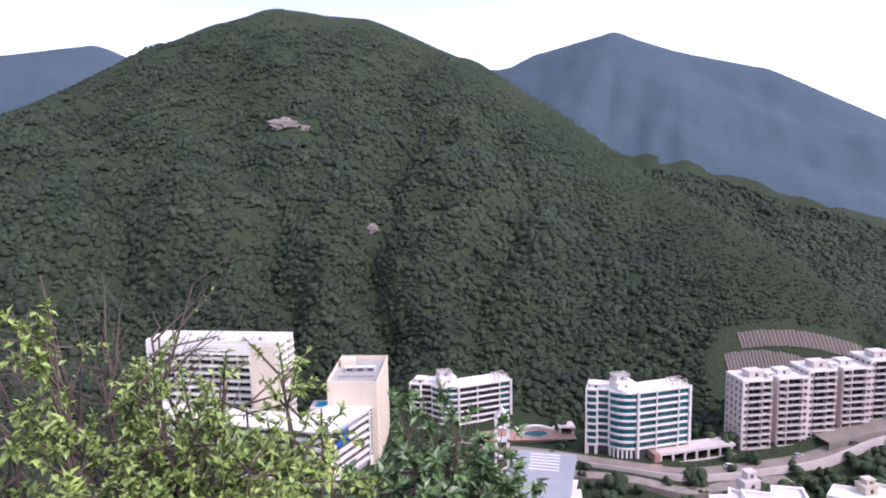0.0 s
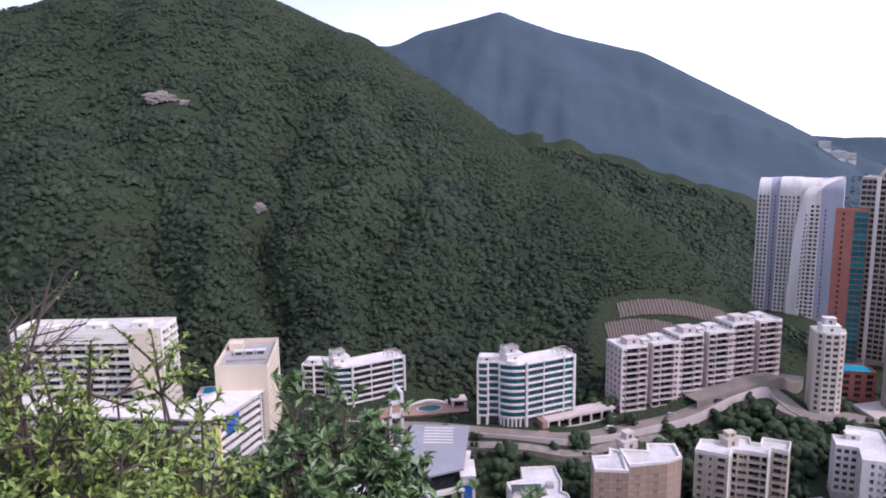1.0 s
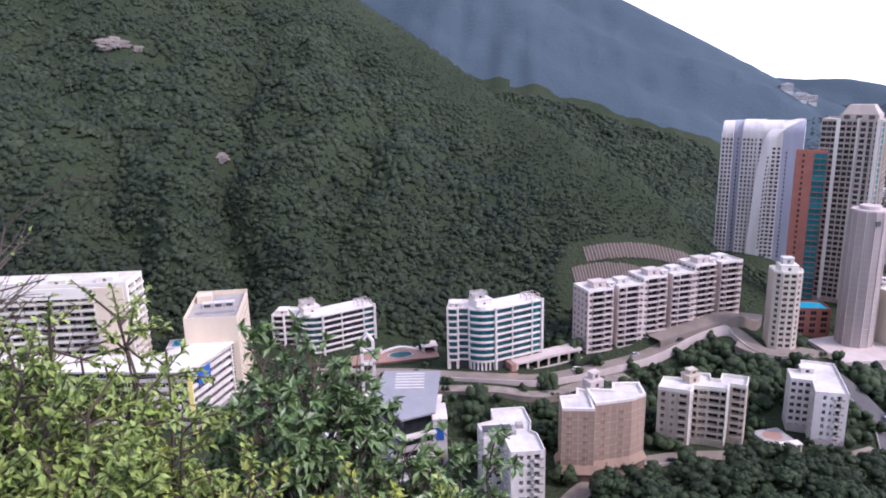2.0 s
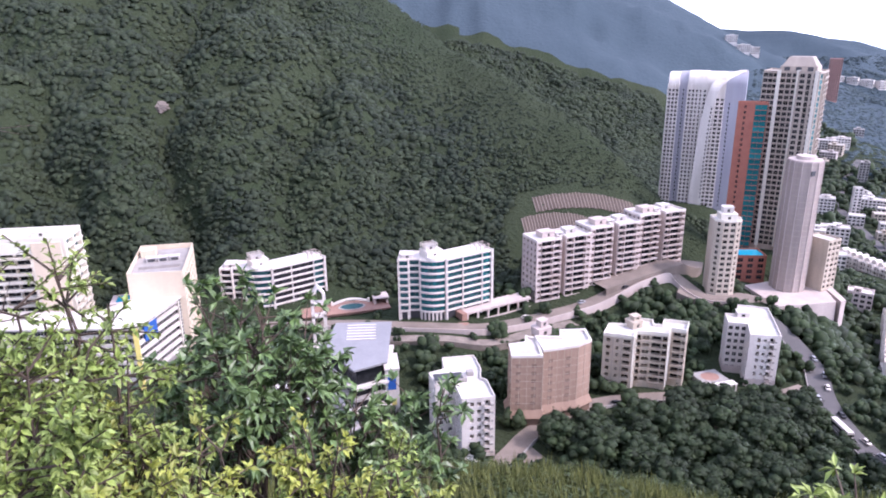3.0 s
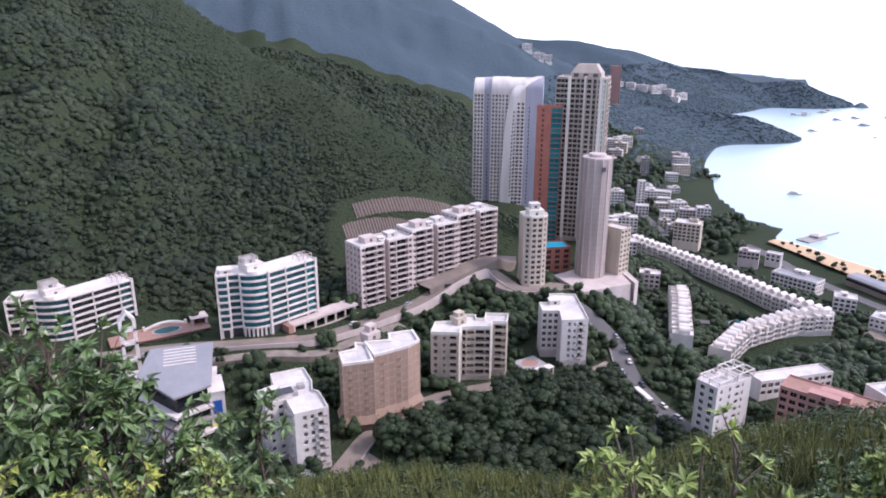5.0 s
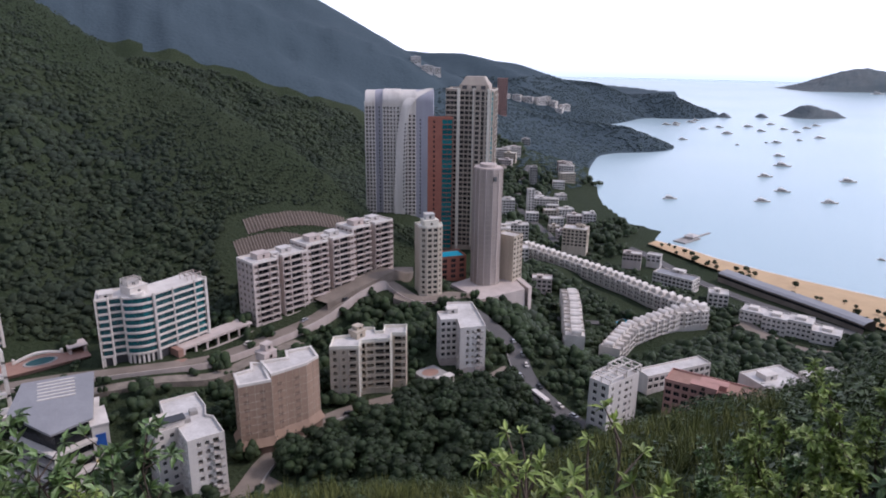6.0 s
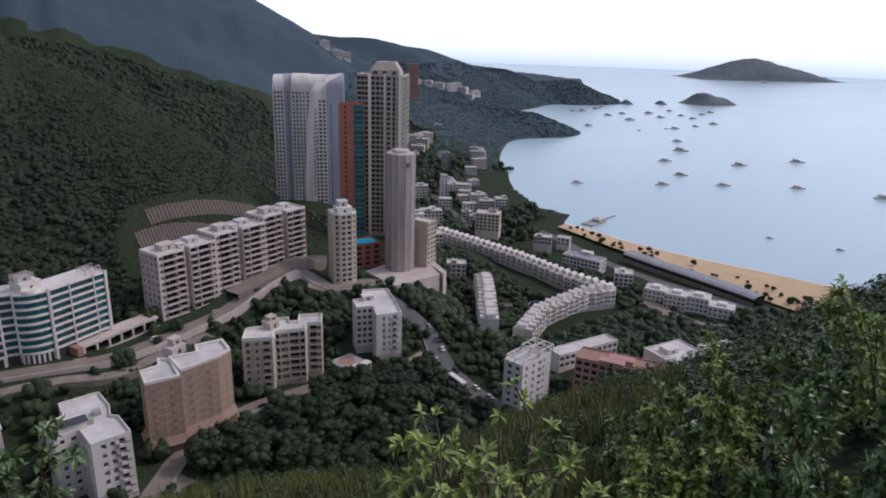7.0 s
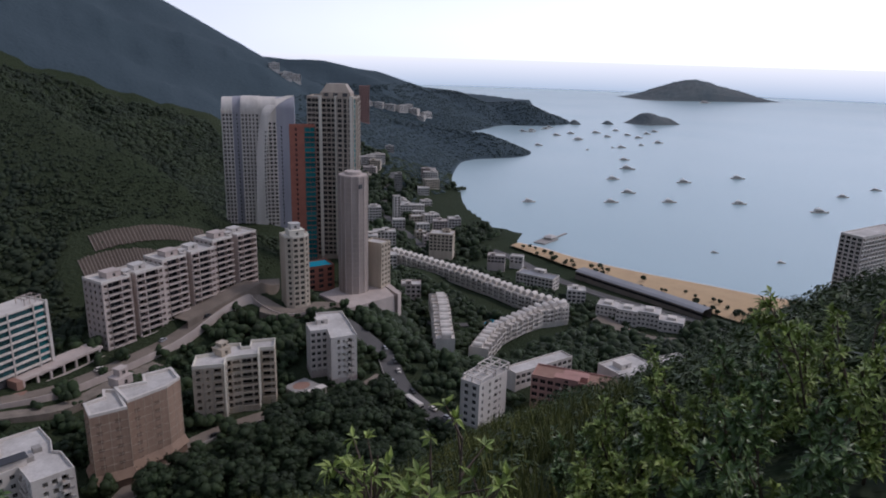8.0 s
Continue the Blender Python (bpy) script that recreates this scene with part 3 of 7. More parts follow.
def slab_unit(p, length, ang, base, floors, label, step):
    """One unit of the long slab: two fronts with balconies and a deep slot between."""
    d = Vector((math.cos(radians(ang)), math.sin(radians(ang))))
    n = Vector((-d.y, d.x))
    p = Vector(p)
    a, w = length, 1.8
    raw = [p, p + d * (a * 0.44), p + d * (a * 0.44) + n * w * 2, p + d * (a * 0.54) + n * w * 2, p + d * (a * 0.54) + n * step, p + d * a + n * step, p + d * a + n * 14, p + n * 14]
    poly = [tuple(q) for q in raw]
    taken(poly)
    front = [(0.13, 1.5, 0.9, 1.4, "w", GLASS), (0.44, 5.4, 0.2, 2.5, "b", GLASS), (0.84, 3.2, 0.5, 2.0, "b", GLASS)]
    front2 = [(0.17, 3.2, 0.5, 2.0, "b", GLASS), (0.58, 5.6, 0.2, 2.5, "b", GLASS), (0.91, 1.5, 0.9, 1.4, "w", GLASS)]
    slot = [(0.5, 1.2, 0.8, 1.5, "w", GLASS)]
    ob, H = tower("apartment_block", label, "building", poly, base, floors, 3.08, [front, slot, slot, None, front2, bays(3, 1.6), None, bays(4, 1.2)], PALEPINK, roof=ROOFWHITE, ground=1.2, top=WHITE, group="units of the long slab block")
    c = Vector((sum(q[0] for q in poly) / 8, sum(q[1] for q in poly) / 8))
    for k, (u, v, ww, dd, hh) in enumerate(((0.3, 8, 7, 6, 2.6), (0.75, 9, 6, 5, 2.2), (0.5, 6, 4, 3, 1.6))):
        q = p + d * (a * u) + n * v - c
        roof_room(ob, q.x, q.y, ww, dd, H + 0.06, hh, ang, ROOFWHITE if k else PALEPINK)
    return ob


slab_unit((129.3, 287.3), 31.5, 7.5, 58.9, 10, "pale pink slab block unit with white parapet and balconies", 0.5)
slab_unit((161.0, 293.0), 31.0, 7.5, 61.0, 10, "pale pink slab block unit with roof terrace rooms", 0.0)
slab_unit((192.2, 298.7), 29.5, 7.5, 60.4, 11, "pale pink slab block unit beside the car park", -0.5)

# slim tower
ob, H = tower("apartment_tower", "slim cream apartment tower with narrow windows", "building", [(220, 276), (222.5, 272.5), (228.5, 270.2), (232, 271), (234.5, 275), (233, 283), (223, 284)], 57, 13, 2.95,
              [bays(1, 1.3), bays(2, 1.8, 0.8, 1.5), bays(1, 1.4), bays(1, 1.3), bays(2, 1.3), None, None], BEIGE, ground=1.5, top=IVORY)
taken([(219, 277), (233, 285)], 8)
roof_room(ob, 0, 1, 8, 7, H, 3.2, -20, IVORY)
roof_room(ob, 0, 1.5, 5, 4.5, H + 3.4, 3.0, -20, ROOFWHITE, "tank_room")


# tower wrapped in netting
def netted_tower():
    c, n = (277, 283), 14
    poly = [(c[0] + 8.2 * math.cos(2 * math.pi * (i + 0.5) / n) * (1.08 if i % 3 else 1.0), c[1] + 8.8 * math.sin(2 * math.pi * (i + 0.5) / n)) for i in range(n)]
    taken(poly, 4)
    loc = [(x - c[0], y - c[1]) for x, y in poly]
    ob = thing("scaffolded_tower", "round tower wrapped in grey pink scaffold netting", "building", "", (*c, 47))
    part("netting", Shape().prism(loc, -6, 75.5), GREYNET, ob)
    ring = Shape().prism([(x * 1.012, y * 1.012) for x, y in loc], -0.14, 0.14).mesh("scaffold_ring", TOWERTILE)
    for k in range(1, 25):
        part("scaffold_ring", ring, None, ob, m=pose(0, 0, k * 3.05))
    for i in range(n):
        x, y = loc[i][0] * 1.014, loc[i][1] * 1.014
        part("scaffold_pole", Shape().box(x - 0.13, x + 0.13, y - 0.13, y + 0.13, -4, 76), PALEPINK, ob)
    part("roof_slab", Shape().prism([(x * 0.95, y * 0.95) for x, y in loc], 75.4, 76.2).prism([(x * 0.55, y * 0.6) for x, y in loc], 76.2, 78.0), PALEPINK, ob)
    part("opening", Shape().box(-4.2, -1.8, -9.15, -8.6, 69, 71.5), DARKMETAL, ob)
    return ob


netted_tower()
ob, H = tower("apartment_block", "narrow beige block behind the netted tower", "building", rect(293, 279, 10, 13, 10), 44, 12, 3.0, [bays(3, 1.6), bays(4, 1.4), None, None], BEIGE, ground=0)
podium = thing("podium", "pinkish concrete podium on the slope below the towers", "podium", "", (272, 273, 40))
part("retaining_wall", Shape().prism([(-20, -12), (14, -16), (26, 6), (22, 22), (-16, 20)], -14, 12.2, 0.96), PALEPINK, podium)
part("ramp", Shape().prism([(15, -17), (19, -16), (31, 10), (26, 10)], -20, 12.8), PALEPINK, podium)
FOOT.append((268, 278, 26))


def tall_tower():
    """A beige tower with bays, a turquoise glass side and a sloped crown."""
    o, ang, w, d = Vector((310, 316)), -51.0, 29.5, 24.0
    c, s = math.cos(radians(ang)), math.sin(radians(ang))

    def P(u, v):
        return (o.x + u * c - v * s, o.y + u * s + v * c)

    poly = [P(-w, 0), P(-w * 0.72, -1.2), P(-w * 0.70, 0.8), P(-w * 0.38, 0.8), P(-w * 0.36, -1.4), P(0, -1.4), P(1.5, 2), P(1.5, d), P(-w, d)]
    win = [(0.18, 2.1, 0.7, 1.9, "w", GLASS), (0.5, 2.0, 0.7, 1.9, "w", GLASS), (0.82, 2.1, 0.7, 1.9, "w", GLASS)]
    side = [(0.12, 3.0, 0.3, 2.5, "b", TEAL), (0.4, 4.5, 0.2, 2.6, "b", TEAL), (0.75, 5.0, 0.2, 2.6, "b", TEAL)]
    ob, H = tower("apartment_tower", "tall beige apartment tower with turquoise glass side and crown", "building", poly, 60, 33, 3.13,
                  [win, None, win, None, win[:1] + win[2:] + [(0.5, 1.6, 0.3, 2.5, "w", GLASS)], [(0.5, 2.2, 0.3, 2.5, "w", TEAL)], side, None, None], TOWERTILE, down=14, top=TOWERTILE)
    taken(poly)
    m = Vector(P(-w * 0.4, d / 2)) - Vector((sum(p[0] for p in poly) / 9, sum(p[1] for p in poly) / 9))
    crown = Shape().prism([(-9.5, -9), (9.5, -9), (9.5, 9), (-9.5, 9)], 0, 3.5).prism([(-9, -8.5), (9, -8.5), (9, 8.5), (-9, 8.5)], 3.5, 8.5, 0.66)
    part("crown", crown, TOWERTILE, ob, m=pose(m.x, m.y, H, 0, 0, ang))
    for k in (-6, 0, 6):
        part("crown_opening", Shape().box(k - 1.5, k + 1.5, -9.1, -8.7, 0.8, 3.0), DARKMETAL, ob, m=pose(m.x, m.y, H, 0, 0, ang))
    for k in range(3):
        q = Vector(P(-w * (0.05 + 0.33 * k), -1.6 if k != 1 else 0.6)) - Vector((sum(p[0] for p in poly) / 9, sum(p[1] for p in poly) / 9))
        part("pier", Shape().box(-0.9, 0.9, -0.35, 0.5, 0, H + 1.5), IVORY, ob, m=pose(q.x, q.y, 0, 0, 0, ang))
    return ob


tall_tower()
ob, H = tower("apartment_tower", "brick red tower with dark green glazed corner", "building", from_corner(280.5, 319, -38, 15.5, 8), 55, 30, 3.07,
              [[(0.25, 1.0, 0.8, 1.5, "w", GLASS), (0.78, 5.5, 0.15, 2.75, "w", TEAL)], bays(2, 4, 0.2, 2.6, "w", TEAL), None, None], RED, down=14)
taken([(300, 360), (310, 375)], 8)
ob, H = tower("podium_block", "low brown tiled block with turquoise pool roof", "building", from_corner(273, 296, -20, 17, 14), 52, 4, 3.4, [bays(3, 2.6, 0.6, 2.0), bays(3, 2.6, 0.6, 2.0), None, None], RED, roof=POOL)
taken([(247, 303), (262, 318)], 6)


def curved_tower():
    """A wide white tower: window bays with rounded shoulders, a grey recess, and a smooth fin that sweeps over the roof."""
    x, y = polar(36.9, 566)
    ob = thing("apartment_tower", "white tower of window bays with a bowed fin and rounded top", "building", "", (x, y, 54), -41.0)
    H, fh, fl = 102.0, 3.1, 29
    lavender = mat("lavender_grey_tile", (0.40, 0.39, 0.43), (0.31, 0.30, 0.34), 0.7, 0.15, 12, streak=True)

    def bay(x0, x1, y0, cols, wall, top, wide, name, floors=fl, back=9.0, z0=-16):
        body, windows, w = Shape(), [], x1 - x0
        holes = [(round(w * (i + 0.5) / cols - wide / 2, 2), round(w * (i + 0.5) / cols + wide / 2, 2), round(k * fh + 0.6, 2), round(k * fh + 2.55, 2)) for i in range(cols) for k in range(floors)]
        facade(body, (x0, y0), (x1, y0), z0, top - 9, holes, 0.5, ob, GLASS, wall, windows)
        prev = (y0, top - 9)
        for sx in (x0, x1):
            body.quad((sx, y0, z0), (sx, back, z0), (sx, back, top - 9), (sx, y0, top - 9))
        for i in range(1, 11):
            a = math.pi / 2 * i / 10
            cur = (y0 + 8 * (1 - math.cos(a)), top - 9 + 9 * math.sin(a))
            body.quad((x0, *prev), (x1, *prev), (x1, *cur), (x0, *cur))
            for sx in (x0, x1):
                body.quad((sx, *prev), (sx, back, prev[1]), (sx, back, cur[1]), (sx, *cur))
            prev = cur
        body.quad((x0, *prev), (x1, *prev), (x1, back, top), (x0, back, top))
        shell = part(name, body, wall, ob)
        for ww, hh, m, g, fm in windows:
            part("window", pane_mesh(ww, hh, g, fm), None, shell, m=m)
        return shell

    bay(-27.5, -19.6, -9.0, 3, WHITE, H - 0.5, 1.6, "window_bay")
    bay(-19.6, -13.2, -7.0, 1, lavender, H, 0.9, "recess_wall")
    bay(-13.2, 0.5, -9.6, 5, WHITE, H + 0.5, 1.6, "window_bay")
    bay(0.5, 13.5, -9.0, 4, WHITE, H, 2.0, "window_bay", 27)
    bay(13.5, 27.5, -7.6, 2, lavender, H, 1.0, "side_wall", 26)
    for x0, x1, cols in ((-27.5, -19.6, 3), (-13.2, -3.0, 4)):
        for k in range(cols + 1):
            u = x0 + (x1 - x0) * k / cols
            part("rib", Shape().box(u - 0.22, u + 0.22, -10.2, -8.6, -4, H - 9), WHITE, ob)
    for k in range(26):   # balcony bands beside the fin
        part("balcony_band", Shape().box(5.5, 13.6, -10.3, -8.9, k * fh - 0.2, k * fh + 0.55), WHITE, ob)
    fin = Shape()
    tt, lf, rt = [0, 0.2, 0.4, 0.6, 0.75, 0.85, 0.91, 0.95, 0.98, 1.0], [-5.0, -4.4, -3.4, -2.2, -0.6, 1.2, 3.6, 7.5, 13.5, 22.0], [4.6, 4.9, 5.0, 5.6, 6.6, 8.4, 11.5, 16.5, 22.5, 27.5]
    rows_ = []
    for i in range(33):
        t = 1 - (1 - i / 32) ** 1.6
        rows_.append((float(np.interp(t, tt, lf)), float(np.interp(t, tt, rt)), -11.2 - 0.9 * math.sin(math.pi * t) + 10.5 * max(0, (t - 0.86) / 0.14) ** 2.2, -8 + (H + 9.4) * t))
    for (l0, r0, y0, z0), (l1, r1, y1, z1) in zip(rows_, rows_[1:]):
        fin.quad((l0, y0, z0), (r0, y0, z0), (r1, y1, z1), (l1, y1, z1))
        fin.quad((l0, y0 + 2.4, z0), (l0, y0, z0), (l1, y1, z1), (l1, y1 + 2.4, z1))
        fin.quad((r0, y0, z0), (r0, y0 + 2.4, z0), (r1, y1 + 2.4, z1), (r1, y1, z1))
        fin.quad((r0, y0 + 2.4, z0), (l0, y0 + 2.4, z0), (l1, y1 + 2.4, z1), (r1, y1 + 2.4, z1))
    part("bowed_fin", fin, WHITE, ob, "smooth white fin")
    slot = Shape().box(-0.45, 0.45, -0.06, 0.06, 0, 1.5).mesh("slot", GLASS)
    for k in range(2, 25):
        z = k * fh + 0.8
        t = (z + 8) / (H + 9.4)
        part("slot", slot, None, ob, m=pose(float(np.interp(t, tt, rt)) - 1.3, -11.28 - 0.9 * math.sin(math.pi * t), z))


curved_tower()
FOOT.append((338, 460, 38))


# ---- blocks along the lower road ----
def near_block():
    poly = [(60.0, 189.3), (71.3, 187.9), (72.5, 199.3), (70.9, 201.7), (73.2, 207.7), (74.1, 218.6), (62.0, 220.0), (60.4, 211.4), (54.3, 210.3), (53.8, 200.0), (60.8, 199.8)]
    f = [(0.3, 1.1, 0.9, 1.4, "w", GLASS), (0.52, 1.1, 0.9, 1.4, "w", GLASS), (0.76, 1.5, 0.6, 1.9, "b", GLASS)]
    s = [(0.2, 1.3, 0.7, 1.7, "b", GLASS), (0.5, 1.6, 0.6, 1.8, "b", GLASS), (0.8, 1.3, 0.8, 1.6, "w", GLASS)]
    ob, H = tower("apartment_block", "white apartment block with stepped flat roof and pink base", "building", poly, 49.5, 7, 3.05, [f, bays(2, 1.2), None, bays(2, 1.2), bays(3, 1.2), bays(3, 1.2), None, None, bays(2, 1.3), [(0.3, 1.0, 0.9, 1.3, "w", GLASS), (0.75, 1.2, 0.9, 1.3, "w", GLASS)], s], WHITE, ground=1.1)
    taken(poly, 1)
    c = Vector((sum(p[0] for p in poly) / len(poly), sum(p[1] for p in poly) / len(poly)))
    loc = [(x - c.x, y - c.y) for x, y in poly]
    part("plinth", Shape().prism(offset(loc, -0.12), -6, 2.6), PALEPINK, ob, "pale pink ground floor")
    a, b = Vector(loc[0]), Vector(loc[1])
    d = (b - a).normalized()
    ang = math.degrees(math.atan2(d.y, d.x))
    m = Vector(loc[10]) + Vector((-d.y, d.x)) * 3.2 - d * 2.0
    part("roof_room", Shape().box(-4.5, 4.5, -2.4, 2.4, 0, 2.7), WHITE, ob, m=pose(m.x, m.y, H, 0, 0, ang))
    part("room_roof", Shape().box(-5.0, 5.0, -2.9, 1.2, 2.7, 2.95), DARKMETAL, ob, "dark tarred roof", m=pose(m.x, m.y, H, 0, 0, ang))
    for k in range(2):
        q = m + d * (5.5 + 3.2 * k) + Vector((-d.y, d.x)) * (4 * k)
        part("water_tank", Shape().box(-1.2, 1.2, -1.2, 1.2, 0, 1.6), CONCRETE, ob, m=pose(q.x, q.y, H, 0, 0, ang))
    for k in range(7):
        for u in (0.64, 0.9):
            q = a.lerp(b, u)
            part("air_conditioner", Shape().box(-0.45, 0.45, -0.6, 0.0, 0, 0.6), CONCRETE, ob, m=pose(q.x, q.y, k * 3.05 + 1.9, 0, 0, ang))
    q = a - Vector((-d.y, d.x)) * 3
    part("porch", Shape().box(-2, 2.5, -2, 3, -3, 1.8).box(-2.4, 2.9, -2.4, 3, 1.8, 2.1), WHITE, ob, m=pose(q.x + 3 * d.x, q.y + 3 * d.y, 0, 0, 0, ang))
    return ob


near_block()


def netted_block():
    c = Vector((102, 210))
    ob = thing("scaffolded_block", "apartment block wrapped in brown scaffold netting", "building", "", (102, 210, 50))
    vols = [([(83.2, 203.6), (94.1, 200.5), (98.0, 214.8), (94.4, 218.0), (92.2, 212.9), (85.8, 213.1)], 27.4), ([(95.4, 203.2), (109.3, 203.2), (116.0, 205.8), (118.4, 215.4), (108.5, 217.7), (106.1, 212.3), (97.2, 215.5)], 28.0)]
    for poly, h in vols:
        taken(poly, 1)
        loc = [(x - c.x, y - c.y) for x, y in poly]
        n = len(loc)
        net = part("netting", Shape().prism(loc, -6, h), NETTING, ob)
        part("roof_deck", Shape().prism(offset(loc, 0.9), h, h + 0.06), ROOFWHITE, ob)
        rim, inner = Shape(), offset(loc, 0.9)
        rim.v = [(x, y, z) for ring, zs in ((loc, (h, h + 1.0)), (inner, (h + 1.0, h))) for z in zs for x, y in ring]
        for k in range(3):
            rim.f += [(k * n + i, k * n + (i + 1) % n, (k + 1) * n + (i + 1) % n, (k + 1) * n + i) for i in range(n)]
        part("parapet", rim, WHITE, ob, "pale roof parapet")
        for i in range(n):
            p, q = Vector(loc[i]), Vector(loc[(i + 1) % n])
            L = (q - p).length
            d = (q - p) / L
            out = Vector((d.y, -d.x))
            ang = math.degrees(math.atan2(d.y, d.x))
            for k in range(1, 9):
                a, b = p + out * 0.05, q + out * 0.05
                part("ledger", Shape().tube((a.x, a.y, k * 3.0), (b.x, b.y, k * 3.0), 0.05, 0.05, 4), BEIGE, net)
            m = max(1, int(L / 2.6))
            for k in range(m + 1):
                a = p + d * (k * L / m) + out * 0.05
                part("standard", Shape().tube((a.x, a.y, -5), (a.x, a.y, h + 0.8), 0.05, 0.05, 4), BEIGE, net)
            if L > 9:   # windows that show faintly behind the netting
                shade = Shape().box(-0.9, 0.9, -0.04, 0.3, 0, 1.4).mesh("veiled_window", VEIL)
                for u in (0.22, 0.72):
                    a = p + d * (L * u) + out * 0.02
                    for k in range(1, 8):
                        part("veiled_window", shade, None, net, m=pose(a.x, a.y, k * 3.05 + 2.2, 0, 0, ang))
        # netting flares out over the hoarding at the foot
        fan = [((x, y), o) for (x, y), o in zip(loc, offset(loc, -1.5))]
        skirt = Shape()
        for i in range(n):
            (p, po), (q, qo) = fan[i], fan[(i + 1) % n]
            skirt.quad((*po, 3.4), (*qo, 3.4), (*q, 6.4), (*p, 6.4))
        part("net_skirt", skirt, NETTING, ob)
        # the hoarding's colour is the netting's with shade painted in
        part("hoarding", Shape().prism(offset(loc, -0.5), -6, 3.3), VEIL, ob, "hoarding at the foot in the netting's shaded brown")
    roof_room(ob, -1, 8, 6, 5, 28, 3.0, 15, PALEPINK)
    roof_room(ob, -0.5, 8.5, 3.4, 3, 31.2, 2.4, 15, PALEPINK, "tank_room")


# netting colour with shade put in, for the hoarding and the veiled windows
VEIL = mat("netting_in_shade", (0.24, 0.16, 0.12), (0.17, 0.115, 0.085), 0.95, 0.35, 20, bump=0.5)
netted_block()


def old_block():
    poly = [(128.8, 219.6), (138.5, 212.9), (142.1, 217.0), (147.1, 214.7), (152.9, 210.9), (156.6, 215.3), (161.5, 211.6), (167.5, 218.5), (159.3, 224.2), (155.4, 219.5), (152.6, 221.3), (154.7, 225.0), (147.4, 229.9), (143.3, 224.2), (135.5, 227.4)]
    w, b = "w", "b"
    s0 = [(0.17, 1.2, 0.9, 1.3, w, GLASS), (0.47, 0.8, 1.0, 1.1, w, GLASS), (0.78, 2.2, 0.7, 1.6, b, GLASS)]
    one = [(0.5, 1.3, 0.6, 1.7, w, GLASS)]
    ob, H = tower("apartment_block", "weathered beige apartment block with bays and roof parapets", "building", poly, 50.2, 7, 3.05,
                  [s0, one, [(0.2, 1.4, 0.5, 2.0, b, GLASS), (0.6, 1.2, 0.9, 1.3, w, GLASS), (0.86, 1.0, 0.9, 1.3, w, GLASS)], [(0.35, 3.0, 0.6, 1.8, b, GLASS), (0.82, 1.4, 0.5, 2.0, b, GLASS)], one, [(0.45, 2.4, 0.6, 1.8, b, GLASS), (0.85, 1.0, 0.9, 1.3, w, GLASS)], bays(3, 1.1), None, None, None, None, None, None, None, bays(3, 1.1)], BEIGE, ground=1.0, top=IVORY, recess=0.4, parapet=1.4)
    taken(poly, 1)
    c = Vector((sum(p[0] for p in poly) / len(poly), sum(p[1] for p in poly) / len(poly)))
    loc = [Vector(p) - c for p in poly]
    for i in (1, 2, 4, 5):   # pale corner piers
        part("pier", Shape().box(-0.3, 0.3, -0.3, 0.3, 0, H + 1.0), IVORY, ob, m=pose(loc[i].x, loc[i].y, 0))
    for i, u in ((0, 0.33), (0, 0.62), (3, 0.6), (5, 0.7)):
        q, e = loc[i].lerp(loc[i + 1], u), (loc[i + 1] - loc[i]).normalized()
        part("downpipe", Shape().tube((0, 0, 0), (0, 0, H), 0.09, 0.09, 5), CONCRETE, ob, m=pose(q.x + e.y * 0.15, q.y - e.x * 0.15, 0))
    q = (loc[12] + loc[2]) / 2
    roof_room(ob, q.x, q.y, 5, 5, H, 3.0, 10, BEIGE)
    roof_room(ob, q.x + 0.6, q.y + 0.5, 3.4, 3, H + 3.2, 1.6, 10, BEIGE, "tank_room")
    return ob


old_block()


def white_block():
    poly = [(189.9, 208.7), (200.7, 203.4), (207.2, 214.0), (216.4, 229.6), (206.0, 236.8), (199.0, 228.0), (194.3, 230.3), (189.3, 221.6), (195.9, 217.6)]
    f = [(0.3, 1.0, 0.9, 1.5, "w", GLASS), (0.5, 0.9, 1.0, 1.1, "w", GLASS), (0.72, 1.5, 0.6, 1.9, "b", GLASS)]
    ob, H = tower("apartment_block", "white apartment block with small square windows", "building", poly, 46.2, 7, 3.05, [f, bays(2, 1.2), bays(3, 1.2), None, bays(2, 1.3), None, [(0.5, 1.2, 0.8, 1.5, "w", GLASS)], bays(3, 1.4), bays(3, 1.7, 0.6, 1.9, "b")], WHITE, ground=0.8)
    taken(poly, 1)
    c = Vector((sum(p[0] for p in poly) / len(poly), sum(p[1] for p in poly) / len(poly)))
    loc = [(x - c.x, y - c.y) for x, y in poly]
    part("plinth", Shape().prism(offset(loc, -0.12), -5, 3.0), PALEPINK, ob, "pale pink ground floor")
    a, b = Vector(loc[0]), Vector(loc[1])
    d = (b - a).normalized()
    ang = math.degrees(math.atan2(d.y, d.x))
    for k in range(7):
        for u in (0.62, 0.84):
            q = a.lerp(b, u)
            part("air_conditioner", Shape().box(-0.45, 0.45, -0.6, 0.0, 0, 0.6), CONCRETE, ob, m=pose(q.x, q.y, k * 3.05 + 1.7, 0, 0, ang))
    roof_room(ob, 1, 6, 5, 4, H, 2.2, ang, WHITE)
    return ob


